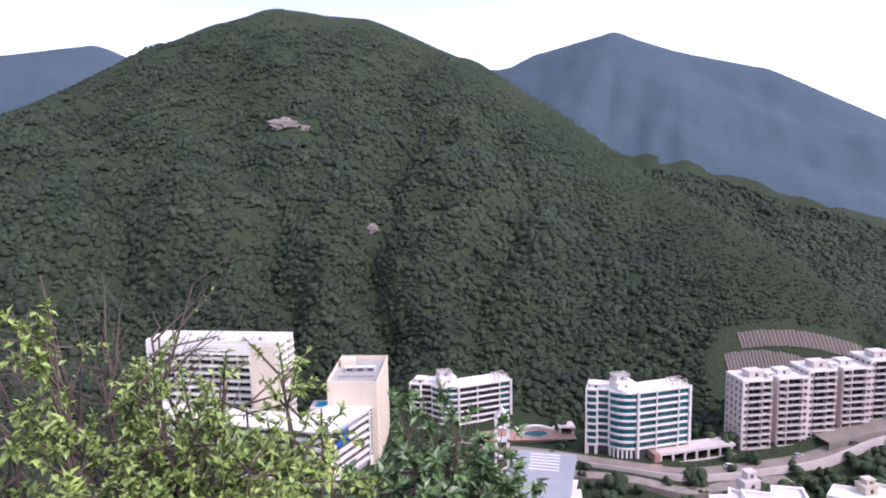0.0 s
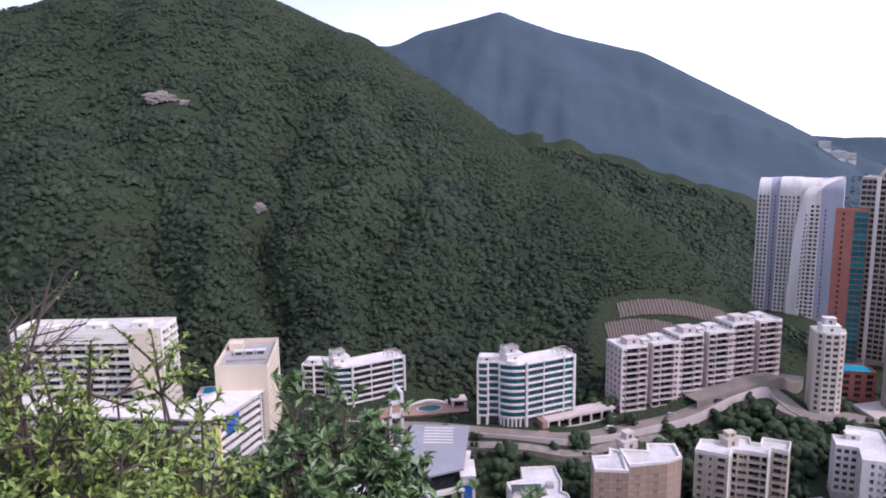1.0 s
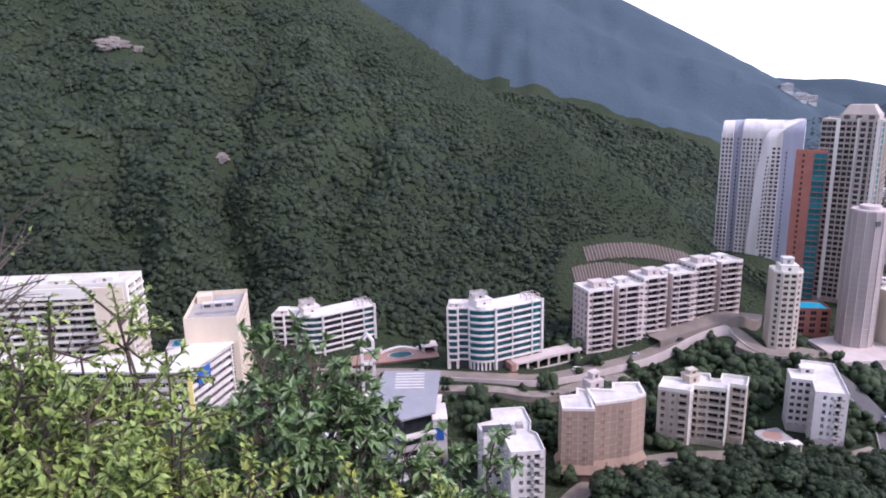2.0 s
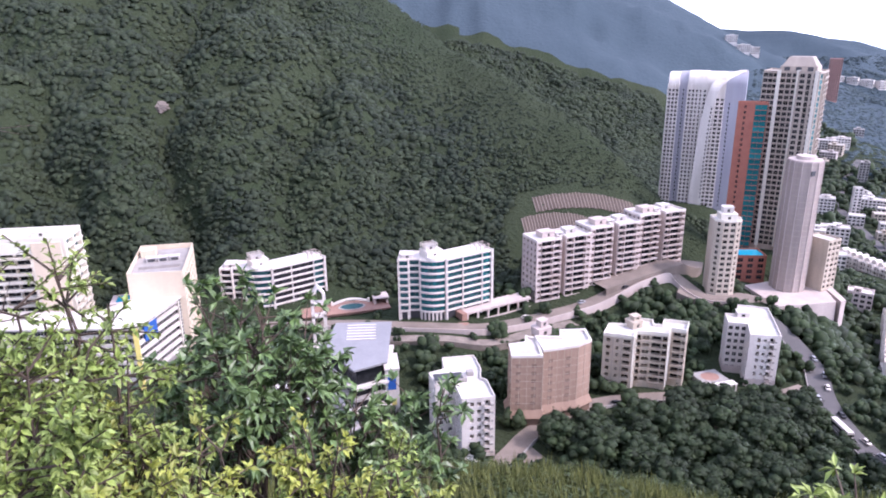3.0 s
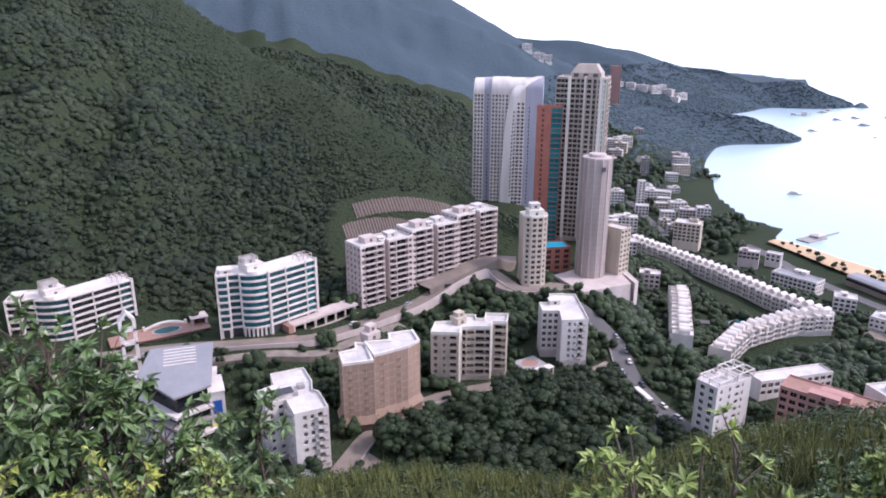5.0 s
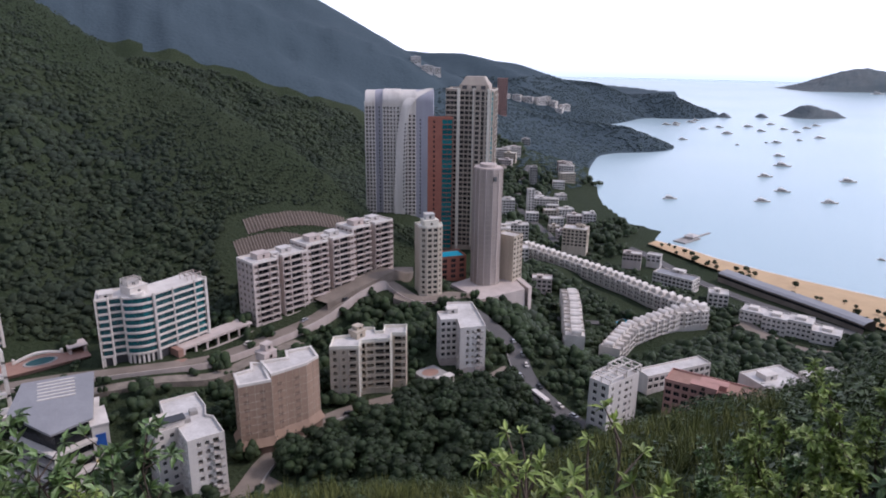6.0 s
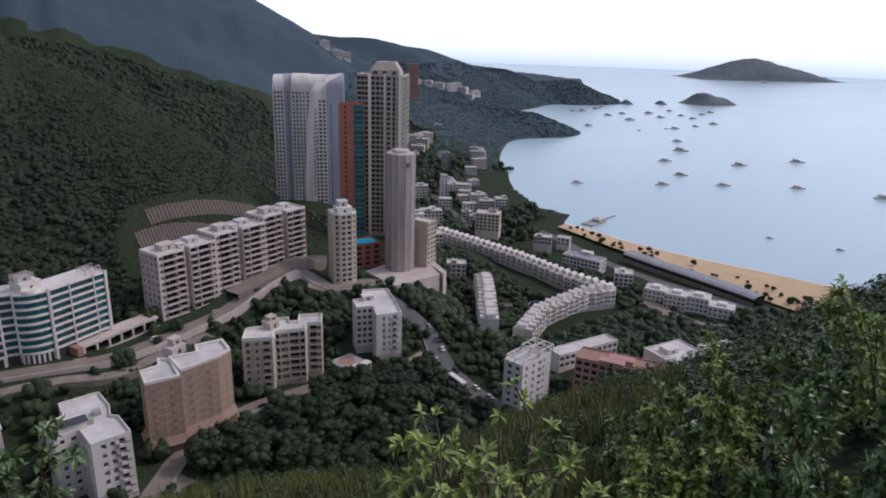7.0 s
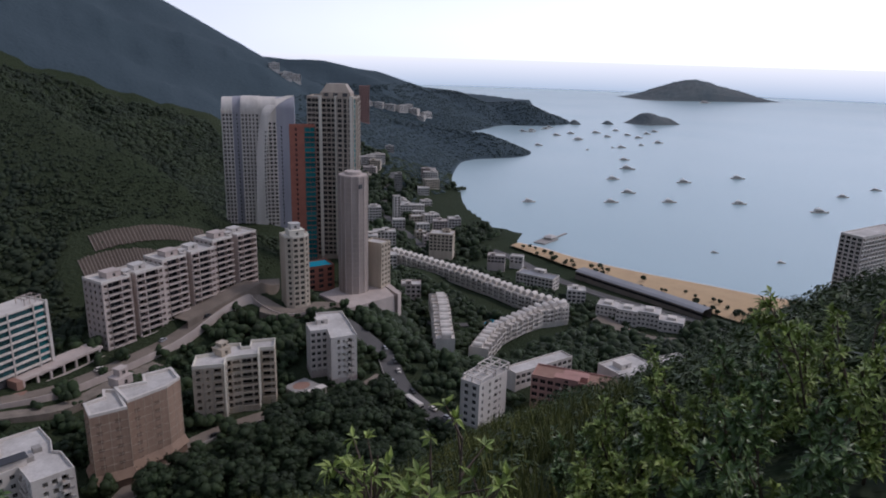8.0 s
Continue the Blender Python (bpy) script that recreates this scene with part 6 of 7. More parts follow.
outcrop(-12.9, 3.1, 25, 10, 1, "bare pinkish rock scar high on the wooded mountain")
outcrop(-11.2, 2.7, 9, 6, 2, "small bare rock scar on the wooded mountain")
outcrop(-6.2, -5.6, 10, 6, 3, "small pale rock face among the trees")

walkway = thing("red_walkway", "low red-brown roofed walkway above the hillside", "walkway", "", (70, 172.5, float(land(70, 172.5))), -6)
part("roof", Shape().prism([(-18, -1.6), (18, -1.6), (18, 0), (-18, 0)], 2.4, 2.6).prism([(-18, -1.8), (18, -1.8), (18, 1.8), (-18, 1.8)], 2.0, 2.4, 0.9), TERRACOTTA, walkway)
part("parapet", Shape().box(-18, 18, -2.2, -1.9, -4, 1.2), TERRACOTTA, walkway)
for k in range(8):
    part("post", Shape().box(-17 + k * 4.8, -16.7 + k * 4.8, -1.5, -1.2, -3, 2.1), DARKMETAL, walkway)


# ---- woods ----
def blob(seed, sub, squash=0.8, rough=0.35, cut=-0.45):
    """A lumpy crown: vertices and triangles."""
    bm = bmesh.new()
    bmesh.ops.create_icosphere(bm, subdivisions=sub, radius=1)
    for v in bm.verts:
        k = 1 + rough * noise.noise(v.co * 2.1 + Vector((seed * 7.3, 0, 0))) + rough * 0.5 * noise.noise(v.co * 5 + Vector((0, seed * 3.1, 0)))
        v.co = Vector((v.co.x * k, v.co.y * k, v.co.z * k * squash))
    V = np.array([v.co[:] for v in bm.verts])
    F = np.array([[v.index for v in f.verts] for f in bm.faces if f.calc_center_median().z > cut])
    bm.free()
    used_v = np.unique(F)
    remap = -np.ones(len(V), int)
    remap[used_v] = np.arange(len(used_v))
    return V[used_v], remap[F]


def leaf_tuft(seed, n, size, reach=1.0):
    """A dome of many small leaf quads."""
    rng = np.random.RandomState(seed)
    V, F = [], []
    for i in range(n):
        d = rng.normal(size=3)
        d /= np.linalg.norm(d)
        d[2] = abs(d[2]) * 0.9
        c = d * reach * rng.uniform(0.55, 1.05)
        a = np.cross(d, rng.normal(size=3))
        a /= np.linalg.norm(a)
        b = np.cross(d, a) * 0.5 + rng.normal(size=3) * 0.2
        s = size * rng.uniform(0.6, 1.3)
        k = len(V)
        V += [c - a * s, c + b * s * 0.5, c + a * s, c - b * s * 0.5]
        F += [(k, k + 1, k + 2), (k, k + 2, k + 3)]
    return np.array(V), np.array(F)


def merge(name, label, category, templates, places, material, kind="stuff", smooth=False):
    """One mesh of many scattered copies. places: x, y, z, size, turn, stretch."""
    Vs, Fs, k = [], [], 0
    for i, (x, y, z, s, a, h) in enumerate(places):
        V, F = templates[i % len(templates)]
        c, sn = math.cos(a), math.sin(a)
        W = np.stack([V[:, 0] * c - V[:, 1] * sn, V[:, 0] * sn + V[:, 1] * c, V[:, 2] * h], 1) * s + (x, y, z)
        Vs.append(W)
        Fs.append(F + k)
        k += len(V)
    V, F = np.concatenate(Vs).astype(np.float32), np.concatenate(Fs).astype(np.int32)
    me = bpy.data.meshes.new(name)
    me.vertices.add(len(V))
    me.vertices.foreach_set("co", V.ravel())
    me.loops.add(F.size)
    me.loops.foreach_set("vertex_index", F.ravel())
    me.polygons.add(len(F))
    me.polygons.foreach_set("loop_start", np.arange(0, F.size, 3, dtype=np.int32))
    me.materials.append(material)
    if smooth:
        me.polygons.foreach_set("use_smooth", np.ones(len(F), bool))
    me.update()
    me.validate()
    return tagged(new(name, me), label, category, kind=kind)


def free(x, y, pad=0.0):
    ok = np.ones(np.shape(x), bool)
    for fx, fy, fr in FOOT:
        ok &= (x - fx) ** 2 + (y - fy) ** 2 > (fr + pad) ** 2
    return ok


rng = np.random.RandomState(11)
N = 90000
az = np.radians(rng.uniform(-42, 46, N))
r = np.sqrt(rng.uniform(300 ** 2, 1120 ** 2, N))
X, Y = r * np.sin(az), r * np.cos(az)
Z = land(X, Y)
c1, d1 = crest(RIDGES[0], X, Y)
keep = (c1 > 62) & free(X, Y, 2) & (rng.uniform(size=N) < np.clip(1.25 - (Z - 60) / 420, 0.25, 1)) & (shore_distance(X, Y) > 30)
keep &= (Y < 1080)
X, Y, Z, r = X[keep], Y[keep], Z[keep], r[keep]
S = (1.5 + 1.9 * rng.uniform(size=len(X)) ** 2) * np.clip(1.15 - (Z - 100) / 500, 0.5, 1.15) * np.clip(0.75 + r / 1800, 0.9, 1.3) * np.clip(0.3 + d1[keep] / 130, 0.3, 1.0)
small = [blob(k + 10, 1, 0.7, 0.7, -0.25) for k in range(8)]
P = np.stack([X, Y, Z + 0.2 * S, S, rng.uniform(0, 6.28, len(X)), rng.uniform(0.8, 1.4, len(X))], 1)
near_p = P[r < 450]
extra = near_p.copy()
extra[:, 0] += rng.uniform(-4, 4, len(extra))
extra[:, 1] += rng.uniform(-4, 4, len(extra))
extra = extra[free(extra[:, 0], extra[:, 1], 2)]
near_p = np.concatenate([near_p, extra])
fine = [blob(k + 10, 2, 0.75, 0.9, -0.25) for k in range(8)]
near_p[:, 3] *= rng.uniform(0.45, 0.85, len(near_p))
near_p[:, 2] = land(near_p[:, 0], near_p[:, 1]) + 0.3 * near_p[:, 3]
merge("hillside_wood", "dense dark green wood of rounded crowns on the lower hillside", "wood", fine, near_p.tolist(), LEAF, smooth=True)
merge("hillside_leaves", "ragged leaves over the crowns of the lower hillside", "leaves", [leaf_tuft(40 + k, 12, 0.24, 1.05) for k in range(5)], near_p.tolist(), LEAF)
merge("upper_wood", "dark green scrub and small trees on the upper hillside", "wood", small, P[r >= 450].tolist(), LEAF, smooth=True)

N = 44000
az = np.radians(rng.uniform(29, 62, N))
r = np.sqrt(rng.uniform(680 ** 2, 2450 ** 2, N))
X, Y = r * np.sin(az), r * np.cos(az)
Z = land(X, Y)
keep = (Z > 1.5) & (Z < 110) & (np.degrees(az) > 36) & (crest(RIDGES[0], X, Y)[0] < Z - 1) & free(X, Y, 3) & (rng.uniform(size=N) < np.clip(1.2 - Z / 420, 0.25, 1))
X, Y, Z = X[keep], Y[keep], Z[keep]
S = 2.0 + 3.4 * rng.uniform(size=len(X)) ** 2
far_crowns = [blob(k + 20, 1, 0.75, 0.5, -0.2) for k in range(6)]
# the same blue haze is mixed into the far leaf colour
FARLEAF = mat("haze_tinted_far_scrub", (0.060, 0.086, 0.090), (0.045, 0.066, 0.072), 0.9, 0.01, 30, bump=0.8, spec=0.3, island=0.25, depth=1.0)
merge("far_wood", "scrub on the far mountain and headlands, tinted with blue haze", "wood", far_crowns, list(zip(X, Y, Z, S, rng.uniform(0, 6.28, len(X)), rng.uniform(0.25, 0.5, len(X)))), FARLEAF, smooth=True)


# ---- trees in the valley ----
def tree(seed):
    """A broad tree: tapered trunk, limbs, and a crown of lumps with ragged leaves."""
    R = random.Random(seed)
    ob = thing("tree", "broad dark green tree in the valley", "tree", "valley trees", (0, 0, 0))
    wood = Shape()
    wood.tube((0, 0, -1.5), (0.1, 0, 2.2), 0.34, 0.24, 7)
    tips = []
    for i in range(6):
        a = i * 1.05 + R.uniform(-0.3, 0.3)
        l = R.uniform(1.6, 2.8)
        q = Vector((l * math.cos(a), l * math.sin(a), 2.6 + R.uniform(0.8, 2.4)))
        wood.tube((0.1, 0, 2.0), q, 0.16, 0.06, 5)
        tips.append(q)
    part("trunk", wood, BARK, ob)
    places = []
    for i in range(34):
        a, u = R.uniform(0, 6.28), R.uniform(0, 1) ** 0.6
        h = R.uniform(-0.5, 1)
        rad = 3.3 * u * math.sqrt(max(0.15, 1 - 0.75 * h * h))
        places.append((rad * math.cos(a), rad * math.sin(a), 4.4 + 2.3 * h, R.uniform(0.8, 1.5), R.uniform(0, 6.28), R.uniform(0.7, 1.0)))
    lumps = [blob(seed * 9 + k, 1, 0.8, 0.6, -1.5) for k in range(4)]
    tufts = [leaf_tuft(seed * 5 + k, 22, 0.30) for k in range(3)]
    crown = merge("crown", "", "", lumps, places, TREELEAF, kind="")
    crown.parent = ob
    leaves = merge("leaf_fringe", "", "", tufts, [(x, y, z, s * 1.32, a, h) for x, y, z, s, a, h in places], TREELEAF, kind="stuff")
    leaves.parent = ob
    return ob


TREES = [tree(k + 1) for k in range(5)]
placed = [False] * 5
ZONES = [  # cx, cy, half width, half depth, turn, count, size
    (140, 180, 60, 16, 8, 95, 1.0), (120, 160, 55, 10, 0, 50, 1.0), (175, 148, 35, 10, 0, 34, 0.9), (70, 172, 14, 10, 0, 10, 0.8), (185, 175, 22, 18, 0, 40, 0.95), (95, 178, 18, 14, 0, 26, 1.1), (110, 238, 40, 14, 12, 55, 0.95), (160, 250, 40, 16, 0, 50, 1.0), (195, 262, 26, 12, 0, 30, 1.0),
    (40, 215, 14, 30, 0, 30, 1.0), (55, 246, 14, 20, 0, 22, 0.9), (0, 225, 30, 16, 0, 18, 0.9), (255, 215, 22, 40, 40, 75, 1.0), (290, 245, 26, 34, 40, 65, 1.0), (262, 244, 18, 16, 40, 34, 1.1), (240, 238, 12, 12, 0, 10, 1.0), (292, 282, 14, 20, 0, 18, 1.0), (275, 190, 28, 22, 0, 45, 0.95), (320, 190, 40, 20, 0, 60, 0.95),
    (370, 185, 30, 14, 0, 40, 0.9), (345, 160, 40, 20, 0, 40, 0.9), (390, 140, 30, 22, 0, 40, 0.9), (320, 300, 30, 26, 0, 50, 1.0), (375, 330, 30, 40, 0, 60, 1.0), (390, 265, 20, 30, 0, 40, 0.8), (450, 320, 12, 50, 0, 30, 0.8),
    (470, 110, 30, 24, 0, 40, 0.9), (520, 400, 40, 40, 0, 70, 1.0), (600, 420, 36, 24, 0, 40, 1.0), (470, 500, 50, 60, 0, 90, 1.1), (580, 560, 60, 50, 40, 90, 1.1), (680, 640, 60, 50, 40, 80, 1.2), (760, 760, 60, 40, 40, 70, 1.4), (800, 600, 16, 14, 0, 8, 1.0),
    (230, 110, 30, 14, 0, 26, 0.8), (300, 60, 60, 20, 0, 40, 0.9), (130, 262, 30, 6, 12, 16, 0.7), (60, 312, 14, 6, 0, 10, 0.8), (112, 296, 16, 4, 10, 12, 0.6), (-10, 292, 10, 10, 0, 8, 0.8), (400, 440, 30, 30, 0, 40, 1.1)]
RNG = random.Random(3)
REST = []
count = 0
for cx, cy, hw, hd, turn, n, size in ZONES:
    c, s = math.cos(radians(turn)), math.sin(radians(turn))
    for _ in range(n):
        u, v = RNG.uniform(-hw, hw), RNG.uniform(-hd, hd)
        x, y = cx + u * c - v * s, cy + u * s + v * c
        if not free(np.array(x), np.array(y), 1.5 * size):
            continue
        k = RNG.randrange(5)
        sc = size * RNG.uniform(0.9, 1.75)
        z = float(land(x, y))
        if math.hypot(x, y) > 290 or count > 210:
            REST.append((x, y, z, sc))
            continue
        count += 1
        m = pose(x, y, z - 0.6 * sc, 0, 0, RNG.uniform(0, 360))
        ob = TREES[k] if not placed[k] else copy_thing(TREES[k], m)
        placed[k] = True
        ob.matrix_world = m
        ob.scale = (sc, sc, sc * RNG.uniform(0.85, 1.15))
# the rest of the valley's trees, and the thicket between
rng = np.random.RandomState(31)
N = 19000
X, Y = rng.uniform(-60, 720, N), rng.uniform(60, 760, N)
Z = land(X, Y)
keep = free(X, Y, -1.0) & (Z < 70) & (Z > 4) & (crest(RIDGES[0], X, Y)[0] < 62) & (shore_distance(X, Y) > 45) & (X > Y * 0.02 - 30) & (np.hypot(X, Y) > 140)
THICKET = [(x, y, z, s) for x, y, z, s in zip(X[keep], Y[keep], Z[keep], rng.uniform(0.45, 1.25, keep.sum()))]
REST += [q for q in THICKET if math.hypot(q[0], q[1]) < 360]
FARREST = [q for q in THICKET + REST if math.hypot(q[0], q[1]) >= 360]
REST = [q for q in REST if math.hypot(q[0], q[1]) < 360]
clumps = []
for k in range(5):
    V1, F1 = blob(60 + k, 1, 0.9, 0.6, -0.6)
    V2, F2 = leaf_tuft(70 + k, 12, 0.20)
    W, G, n0 = [], [], 0
    R = random.Random(k)
    for j in range(5):
        o = np.array([R.uniform(-1.6, 1.6), R.uniform(-1.6, 1.6), R.uniform(1.2, 3.6) if j else 3.4])
        q = R.uniform(1.3, 2.0)
        for V_, F_ in ((V1, F1), (V2 * 1.15, F2)):
            W.append(V_ * q + o)
            G.append(F_ + n0)
            n0 += len(V_)
    clumps.append((np.concatenate(W), np.concatenate(G)))
merge("valley_wood", "dark green thicket and trees filling the valley between buildings", "wood", clumps, [(x, y, z, s, RNG.uniform(0, 6.28), RNG.uniform(0.8, 1.2)) for x, y, z, s in REST], TREELEAF)
lumps = []
for k in range(6):
    parts_v, parts_f, n0 = [], [], 0
    R = random.Random(k + 50)
    for j in range(4):
        V_, F_ = blob(80 + k * 4 + j, 1, 0.95, 0.7, -0.5)
        parts_v.append(V_ * R.uniform(1.2, 2.0) + np.array([R.uniform(-1.6, 1.6), R.uniform(-1.6, 1.6), R.uniform(1.0, 3.4)]))
        parts_f.append(F_ + n0)
        n0 += len(V_)
    lumps.append((np.concatenate(parts_v), np.concatenate(parts_f)))
merge("coast_wood", "dark green trees between the houses down to the shore", "wood", lumps, [(x, y, z, s * 1.25, RNG.uniform(0, 6.28), RNG.uniform(0.8, 1.2)) for x, y, z, s in FARREST], TREELEAF)
# trees on the sand
for k in range(46):
    t = RNG.uniform(0, 1) ** 0.9
    line = [(585, 352), (566, 300), (556, 255), (550, 215), (540, 170), (530, 130), (540, 100)]
    i = min(5, int(t * 6))
    f = t * 6 - i
    x = line[i][0] + f * (line[i + 1][0] - line[i][0]) + RNG.uniform(-3, 10) * (1 + (t > 0.3))
    y = line[i][1] + f * (line[i + 1][1] - line[i][1])
    sc = RNG.uniform(0.4, 0.75)
    ob = copy_thing(TREES[k % 5], pose(x, y, 2.6, 0, 0, RNG.uniform(0, 360)))
    ob.scale = (sc, sc, sc)
    tagged(ob, "small round tree standing on the sand", group="beach trees")


# ---- the hillside below the lookout ----
def leaf_shape(V, F, c, d, up, L, W):
    """A folded pointed leaf from c along d."""
    side = d.cross(up).normalized()
    up = side.cross(d).normalized()
    k = len(V)
    mid = c + d * L * 0.5 - up * L * 0.04
    V += [c, mid + side * W + up * W * 0.5, c + d * L - up * L * 0.18, mid - side * W + up * W * 0.5, mid]
    F += [(k, k + 4, k + 1), (k + 1, k + 4, k + 2), (k + 2, k + 4, k + 3), (k + 3, k + 4, k)]


def shrub(label, base, height, spread, leaf, stems, twigs, per_twig, mats, lean=(0, 0), seed=1, crown_from=0.35, rosette=False, bare=0.0, dry=False):
    """A shrub: forking stems, twigs, and leaves set along the twig ends."""
    R = random.Random(seed)
    ob = thing("shrub", label, "shrub", "shrubs at the lookout", base)
    wood, V, F = Shape(), [], []
    L, W = leaf

    def rnd(k):
        return Vector((R.uniform(-k, k), R.uniform(-k, k), R.uniform(-k, k)))

    for i in range(stems):
        a = 6.28 * i / stems + R.uniform(-0.4, 0.4)
        tip = Vector((spread * R.uniform(0.25, 1.0) * math.cos(a) + lean[0], spread * R.uniform(0.25, 1.0) * math.sin(a) + lean[1], height * R.uniform(0.72, 1.0)))
        root = Vector((0.12 * math.cos(a), 0.12 * math.sin(a), -0.3))
        path = [root.lerp(tip, t) + rnd(0.06 * height) * math.sin(math.pi * t) + Vector((0, 0, 0.12 * height * math.sin(math.pi * t))) for t in (0, 0.2, 0.4, 0.6, 0.8, 1)]
        thick = 0.011 * height ** 0.5
        for k in range(5):
            wood.tube(path[k], path[k + 1], thick * (1.3 - 0.2 * k), thick * (1.1 - 0.2 * k), 5)
        for j in range(twigs):
            t = R.uniform(crown_from, 1.0)
            k = min(4, int(t * 5))
            p = path[k].lerp(path[k + 1], t * 5 - k)
            out = (Vector((p.x - lean[0] * t, p.y - lean[1] * t, 0)).normalized() * 0.6 if p.xy.length > 0.05 else Vector()) + rnd(0.9) + Vector((0, 0, 0.55))
            q = p + out.normalized() * R.uniform(0.12, 0.30) * height * 0.42
            wood.tube(p, q, thick * 0.45, thick * 0.16, 4)
            if R.random() < bare:
                for _ in range(3):
                    wood.tube(q, q + (out.normalized() + rnd(0.9)).normalized() * R.uniform(0.1, 0.3), thick * 0.18, thick * 0.08, 3)
                continue
            ax = (q - p).normalized()
            for n in range(per_twig):
                u = 1.0 if rosette else R.uniform(0.35, 1.0)
                c = p.lerp(q, u)
                d = (ax * (0.35 if rosette else 0.5) + rnd(1.0)).normalized()
                leaf_shape(V, F, c, d, Vector((R.uniform(-0.4, 0.4), R.uniform(-0.4, 0.4), 1)), L * R.uniform(0.6, 1.15), W * R.uniform(0.7, 1.2))
    part("stem", wood, mats[1], ob)
    if F:
        me = bpy.data.meshes.new("foliage")
        me.from_pydata([tuple(v) for v in V], [], F)
        me.materials.append(mats[0])
        part("foliage", me, None, ob)
    return ob


def stand(az, d, top_el):
    """Base and height of a plant at that bearing and distance whose top shows at that elevation."""
    x, y = d * math.sin(radians(az)), d * math.cos(radians(az))
    z = float(land(x, y))
    return (x, y, z), EYE + d * math.tan(radians(top_el)) - z


LG, DG, DR = (SHRUB, BARK), (DARKSHRUB, BARK), (SHRUB, DRYTWIG)
LIGHT = "leafy light green shrub on the hillside"
for az, d, el, sp, n, tw, pt, seed in ((-26.0, 4.0, -12.2, 0.62, 9, 26, 13, 1), (-21.5, 4.3, -14.5, 0.45, 7, 20, 12, 2), (-17.2, 4.4, -13.6, 0.42, 7, 17, 9, 3), (-31.0, 4.2, -16.0, 0.6, 7, 22, 12, 4), (-20.5, 3.4, -22.0, 0.6, 8, 22, 12, 5), (-28.0, 3.2, -23.0, 0.6, 8, 22, 12, 6), (-12.8, 4.3, -20.5, 0.4, 6, 14, 9, 7)):
    b, h = stand(az, d, el)
    shrub(LIGHT, b, h, sp, (0.064, 0.0145), n, tw + 4, pt + 11, LG, seed=seed, crown_from=0.4)
for az, d, el, seed in ((-29.5, 5.2, -7.5, 11), (-32.5, 5.0, -9.5, 12), (-25.5, 5.4, -6.8, 13)):
    b, h = stand(az, d, el)
    shrub("dry leggy shrub with bare grey twigs", b, h, 0.7, (0.05, 0.014), 6, 11, 6, DR, seed=seed, crown_from=0.55, bare=0.82)
for az, d, el, sp, n, tw, pt, seed in ((-1.2, 5.2, -22.2, 0.50, 14, 14, 11, 21), (3.0, 5.4, -25.0, 0.38, 10, 11, 11, 22), (-4.6, 5.3, -24.8, 0.36, 9, 11, 10, 23), (13.6, 5.0, -30.5, 0.35, 6, 14, 10, 24), (10.0, 4.9, -31.5, 0.35, 6, 12, 10, 25), (7.0, 5.0, -28.5, 0.3, 5, 12, 10, 26)):
    b, h = stand(az, d, el)
    shrub("shrub with long glossy dark green leaves", b, h, sp, (0.12, 0.026), n, tw, pt, DG, seed=seed, crown_from=0.74 if seed < 24 else 0.5, rosette=True)
YELLOW_G = mat("yellow_green_shrub_leaves", (0.33, 0.35, 0.06), (0.17, 0.22, 0.04), 0.5, 0.8, 5, bump=0.0, spec=0.4, island=0.4)
for k, (az, d, el) in enumerate(((-17, 3.1, -30.5), (-12, 3.0, -31.5), (-7.5, 3.1, -33), (-3, 3.0, -34), (1.5, 3.1, -34.5), (5.5, 3.3, -33.0), (9.5, 3.4, -34.0), (13, 3.5, -36.0), (16.5, 3.3, -37.5), (-15, 2.5, -36), (-9, 2.4, -38), (-2, 2.4, -39), (4, 2.5, -39.5), (10, 2.7, -39), (-22, 2.8, -33), (-10, 3.8, -28.5), (-14, 4.2, -25.5))):
    b, h = stand(az, d, el)
    shrub("feathery yellow-green shrub on the hillside", b, h, 0.36, (0.06, 0.014), 7, 16, 15, (YELLOW_G if k % 3 else SHRUB, BARK), seed=40 + k, crown_from=0.4, bare=0.05)
for k, (az, d, el, sp) in enumerate(((56.0, 2.5, -30.9, 0.20), (60.8, 2.5, -30.8, 0.16), (66.3, 2.35, -33.2, 0.12), (58.0, 2.4, -34.0, 0.25), (62.5, 2.3, -36.0, 0.25), (53.5, 2.5, -34.5, 0.15), (55.5, 2.2, -37.5, 0.22))):
    b, h = stand(az, d, el)
    shrub("young shrub with rosettes of long pale green leaves", b, h, sp, (0.072, 0.012), 6, 9, 9, LG, seed=70 + k, crown_from=0.5, rosette=True)
for k, (az, d, el, sp, m) in enumerate(((79.0, 6.6, -22.3, 0.8, LG), (73.2, 6.4, -26.5, 0.7, LG), (83.5, 6.8, -20.0, 0.8, DG), (87.0, 6.6, -17.0, 0.8, LG), (76.5, 5.4, -28.0, 0.7, DG), (81.0, 5.0, -26.5, 0.8, LG), (85.5, 4.6, -24.0, 0.8, DG), (71.0, 5.2, -31.0, 0.5, LG), (76.0, 4.2, -34.0, 0.6, LG), (82.0, 3.9, -33.0, 0.7, DG), (90.0, 5.5, -17.0, 0.9, LG), (69.0, 6.8, -30.0, 0.5, DG))):
    b, h = stand(az, d, el)
    shrub("bushy green shrub on the slope below the lookout", b, h, sp, (0.085, 0.017), 9, 22, 12, m, seed=90 + k, crown_from=0.3)

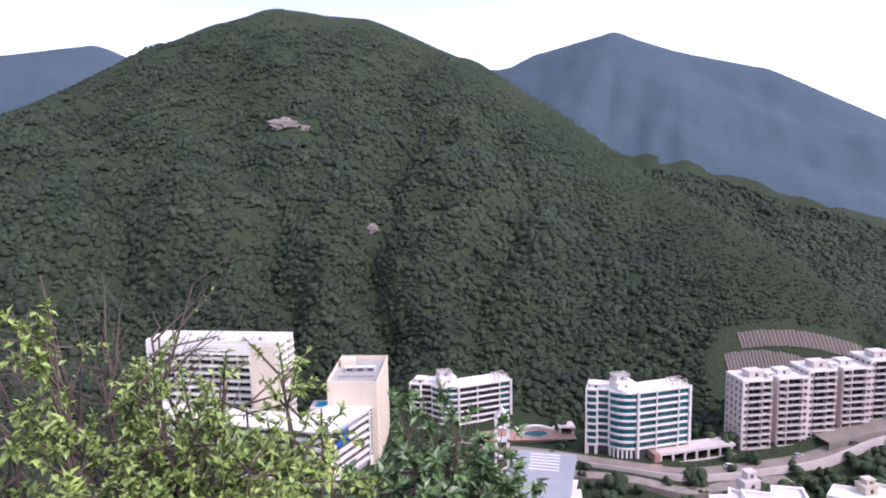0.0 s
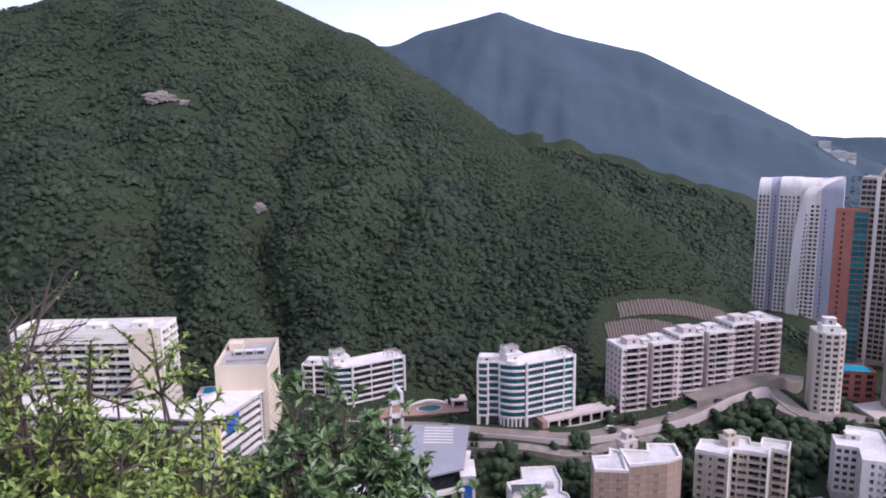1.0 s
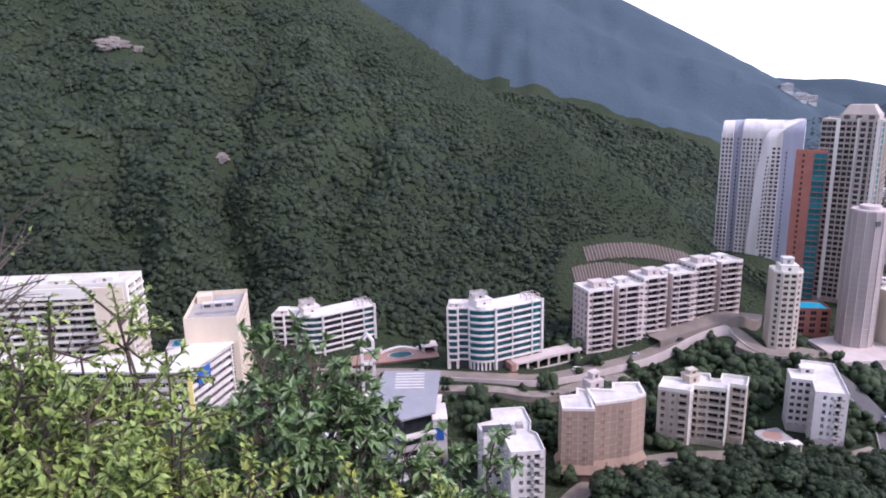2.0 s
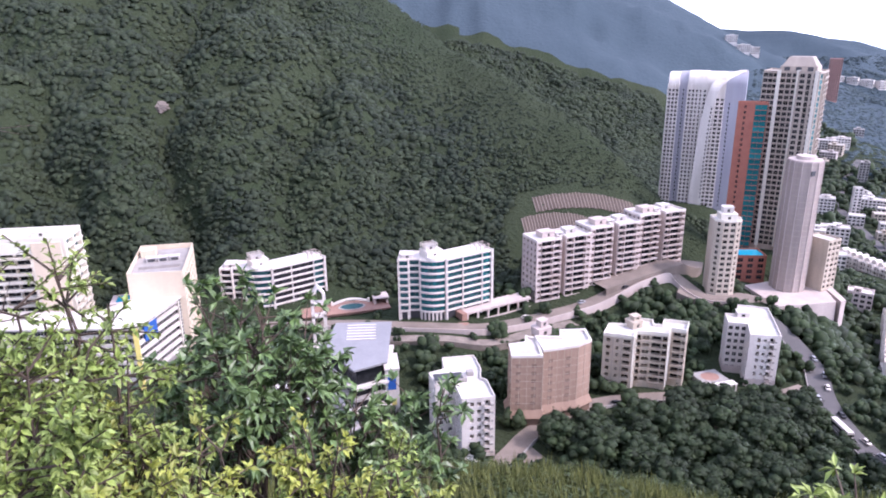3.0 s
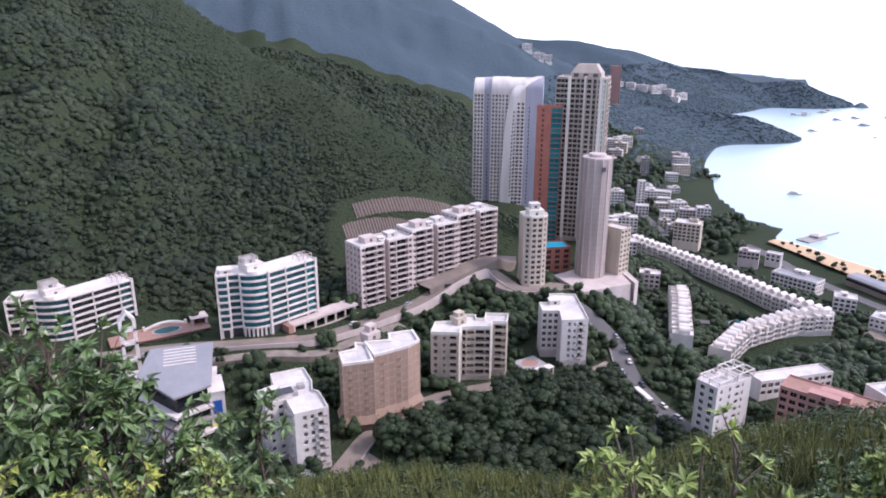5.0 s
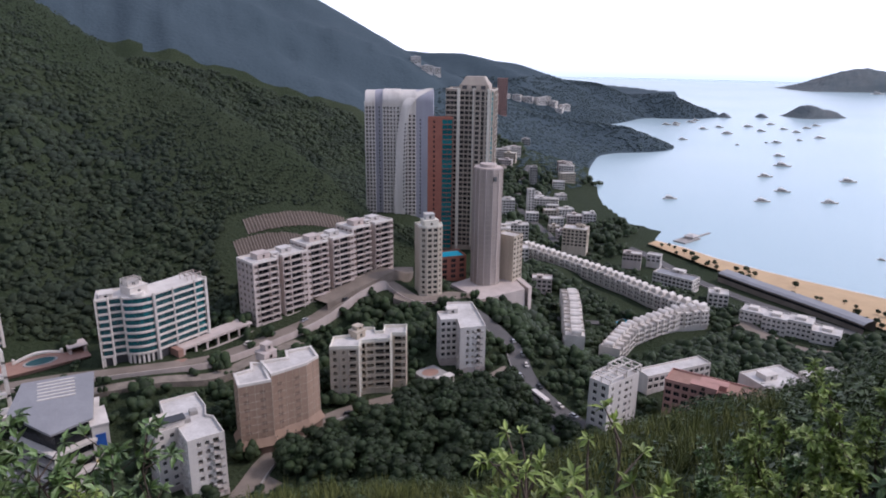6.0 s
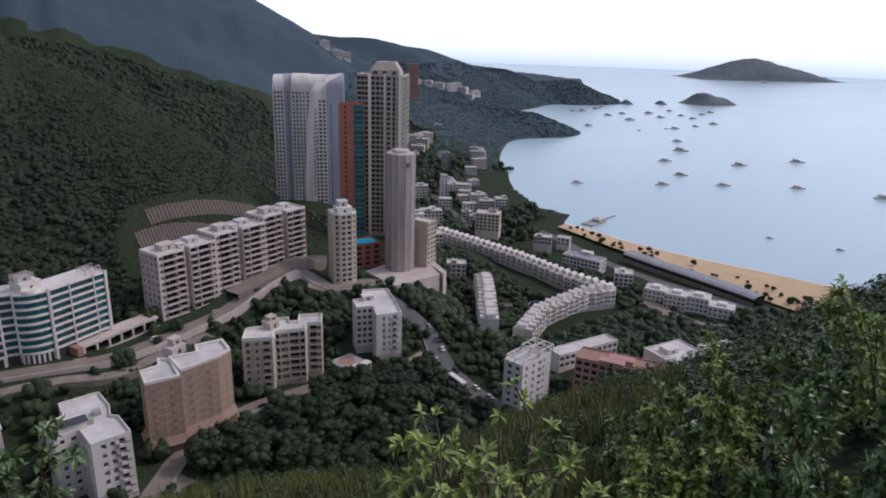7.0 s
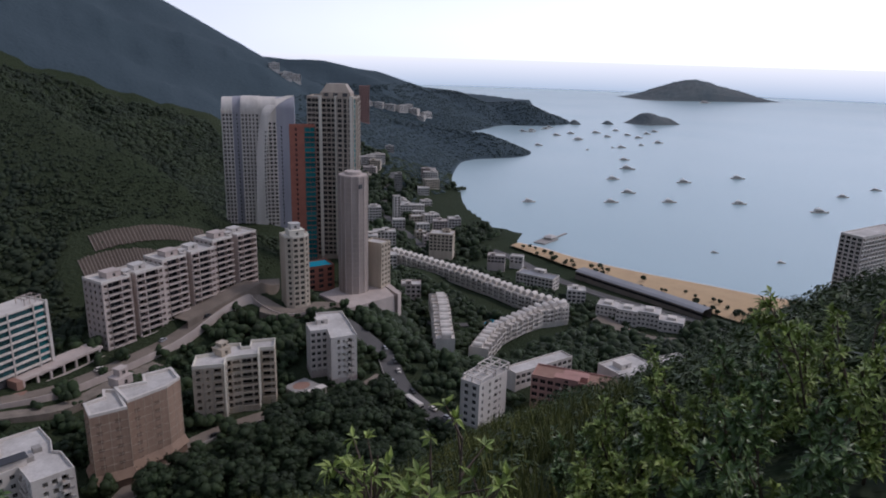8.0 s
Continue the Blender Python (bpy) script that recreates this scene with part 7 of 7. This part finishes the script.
# scrub and grass further down the slope
rng = np.random.RandomState(21)
N = 4200
az = np.radians(rng.uniform(8, 100, N))
r = 7 + 110 * rng.uniform(size=N) ** 1.5
X, Y = r * np.sin(az), r * np.cos(az)
Z = land(X, Y)
keep = (np.degrees(az) > 48) | (r < 48)
keep &= ~((np.degrees(az) < 68) & (r < 9))
X, Y, Z, r = X[keep], Y[keep], Z[keep], r[keep]
S = np.clip(0.28 + r * 0.014, 0.3, 1.15) * rng.uniform(0.7, 1.4, len(X))
tufts = [leaf_tuft(100 + k, 62, 0.18) for k in range(6)]
SCRUB = mat("slope_scrub_leaves", (0.060, 0.085, 0.026), (0.028, 0.046, 0.015), 0.6, 0.15, 8, bump=0.0, spec=0.3, island=0.5)
merge("slope_scrub", "low dark green scrub covering the near slope", "scrub", tufts, list(zip(X, Y, Z, S, rng.uniform(0, 6.28, len(X)), rng.uniform(0.6, 1.1, len(X)))), SCRUB)


def grass_tuft(seed):
    g = np.random.RandomState(seed)
    V, F = [], []
    for i in range(17):
        a, l, w = g.uniform(0, 6.28), g.uniform(0.5, 1.1), 0.018
        b = np.array([g.uniform(-0.25, 0.25), g.uniform(-0.25, 0.25), 0])
        t = b + np.array([math.cos(a) * 0.35 * l, math.sin(a) * 0.35 * l, l])
        m = b * 0.5 + t * 0.5 + np.array([0, 0, 0.12 * l])
        s = np.array([-math.sin(a), math.cos(a), 0]) * w
        k = len(V)
        V += [b - s, b + s, m + s * 0.7, m - s * 0.7, t]
        F += [(k, k + 1, k + 2), (k, k + 2, k + 3), (k + 3, k + 2, k + 4)]
    return np.array(V), np.array(F)


N = 4200
az = np.radians(rng.uniform(-40, 70, N))
r = 3.0 + 30 * rng.uniform(size=N) ** 1.4
X, Y = r * np.sin(az), r * np.cos(az)
Z = land(X, Y)
merge("slope_grass", "dry green grass on the near slope", "grass", [grass_tuft(k) for k in range(6)], list(zip(X, Y, Z - 0.02, rng.uniform(0.4, 0.9, N) * np.clip(0.6 + r / 30, 0.6, 1.5), rng.uniform(0, 6.28, N), rng.uniform(0.7, 1.2, N))), GRASS)
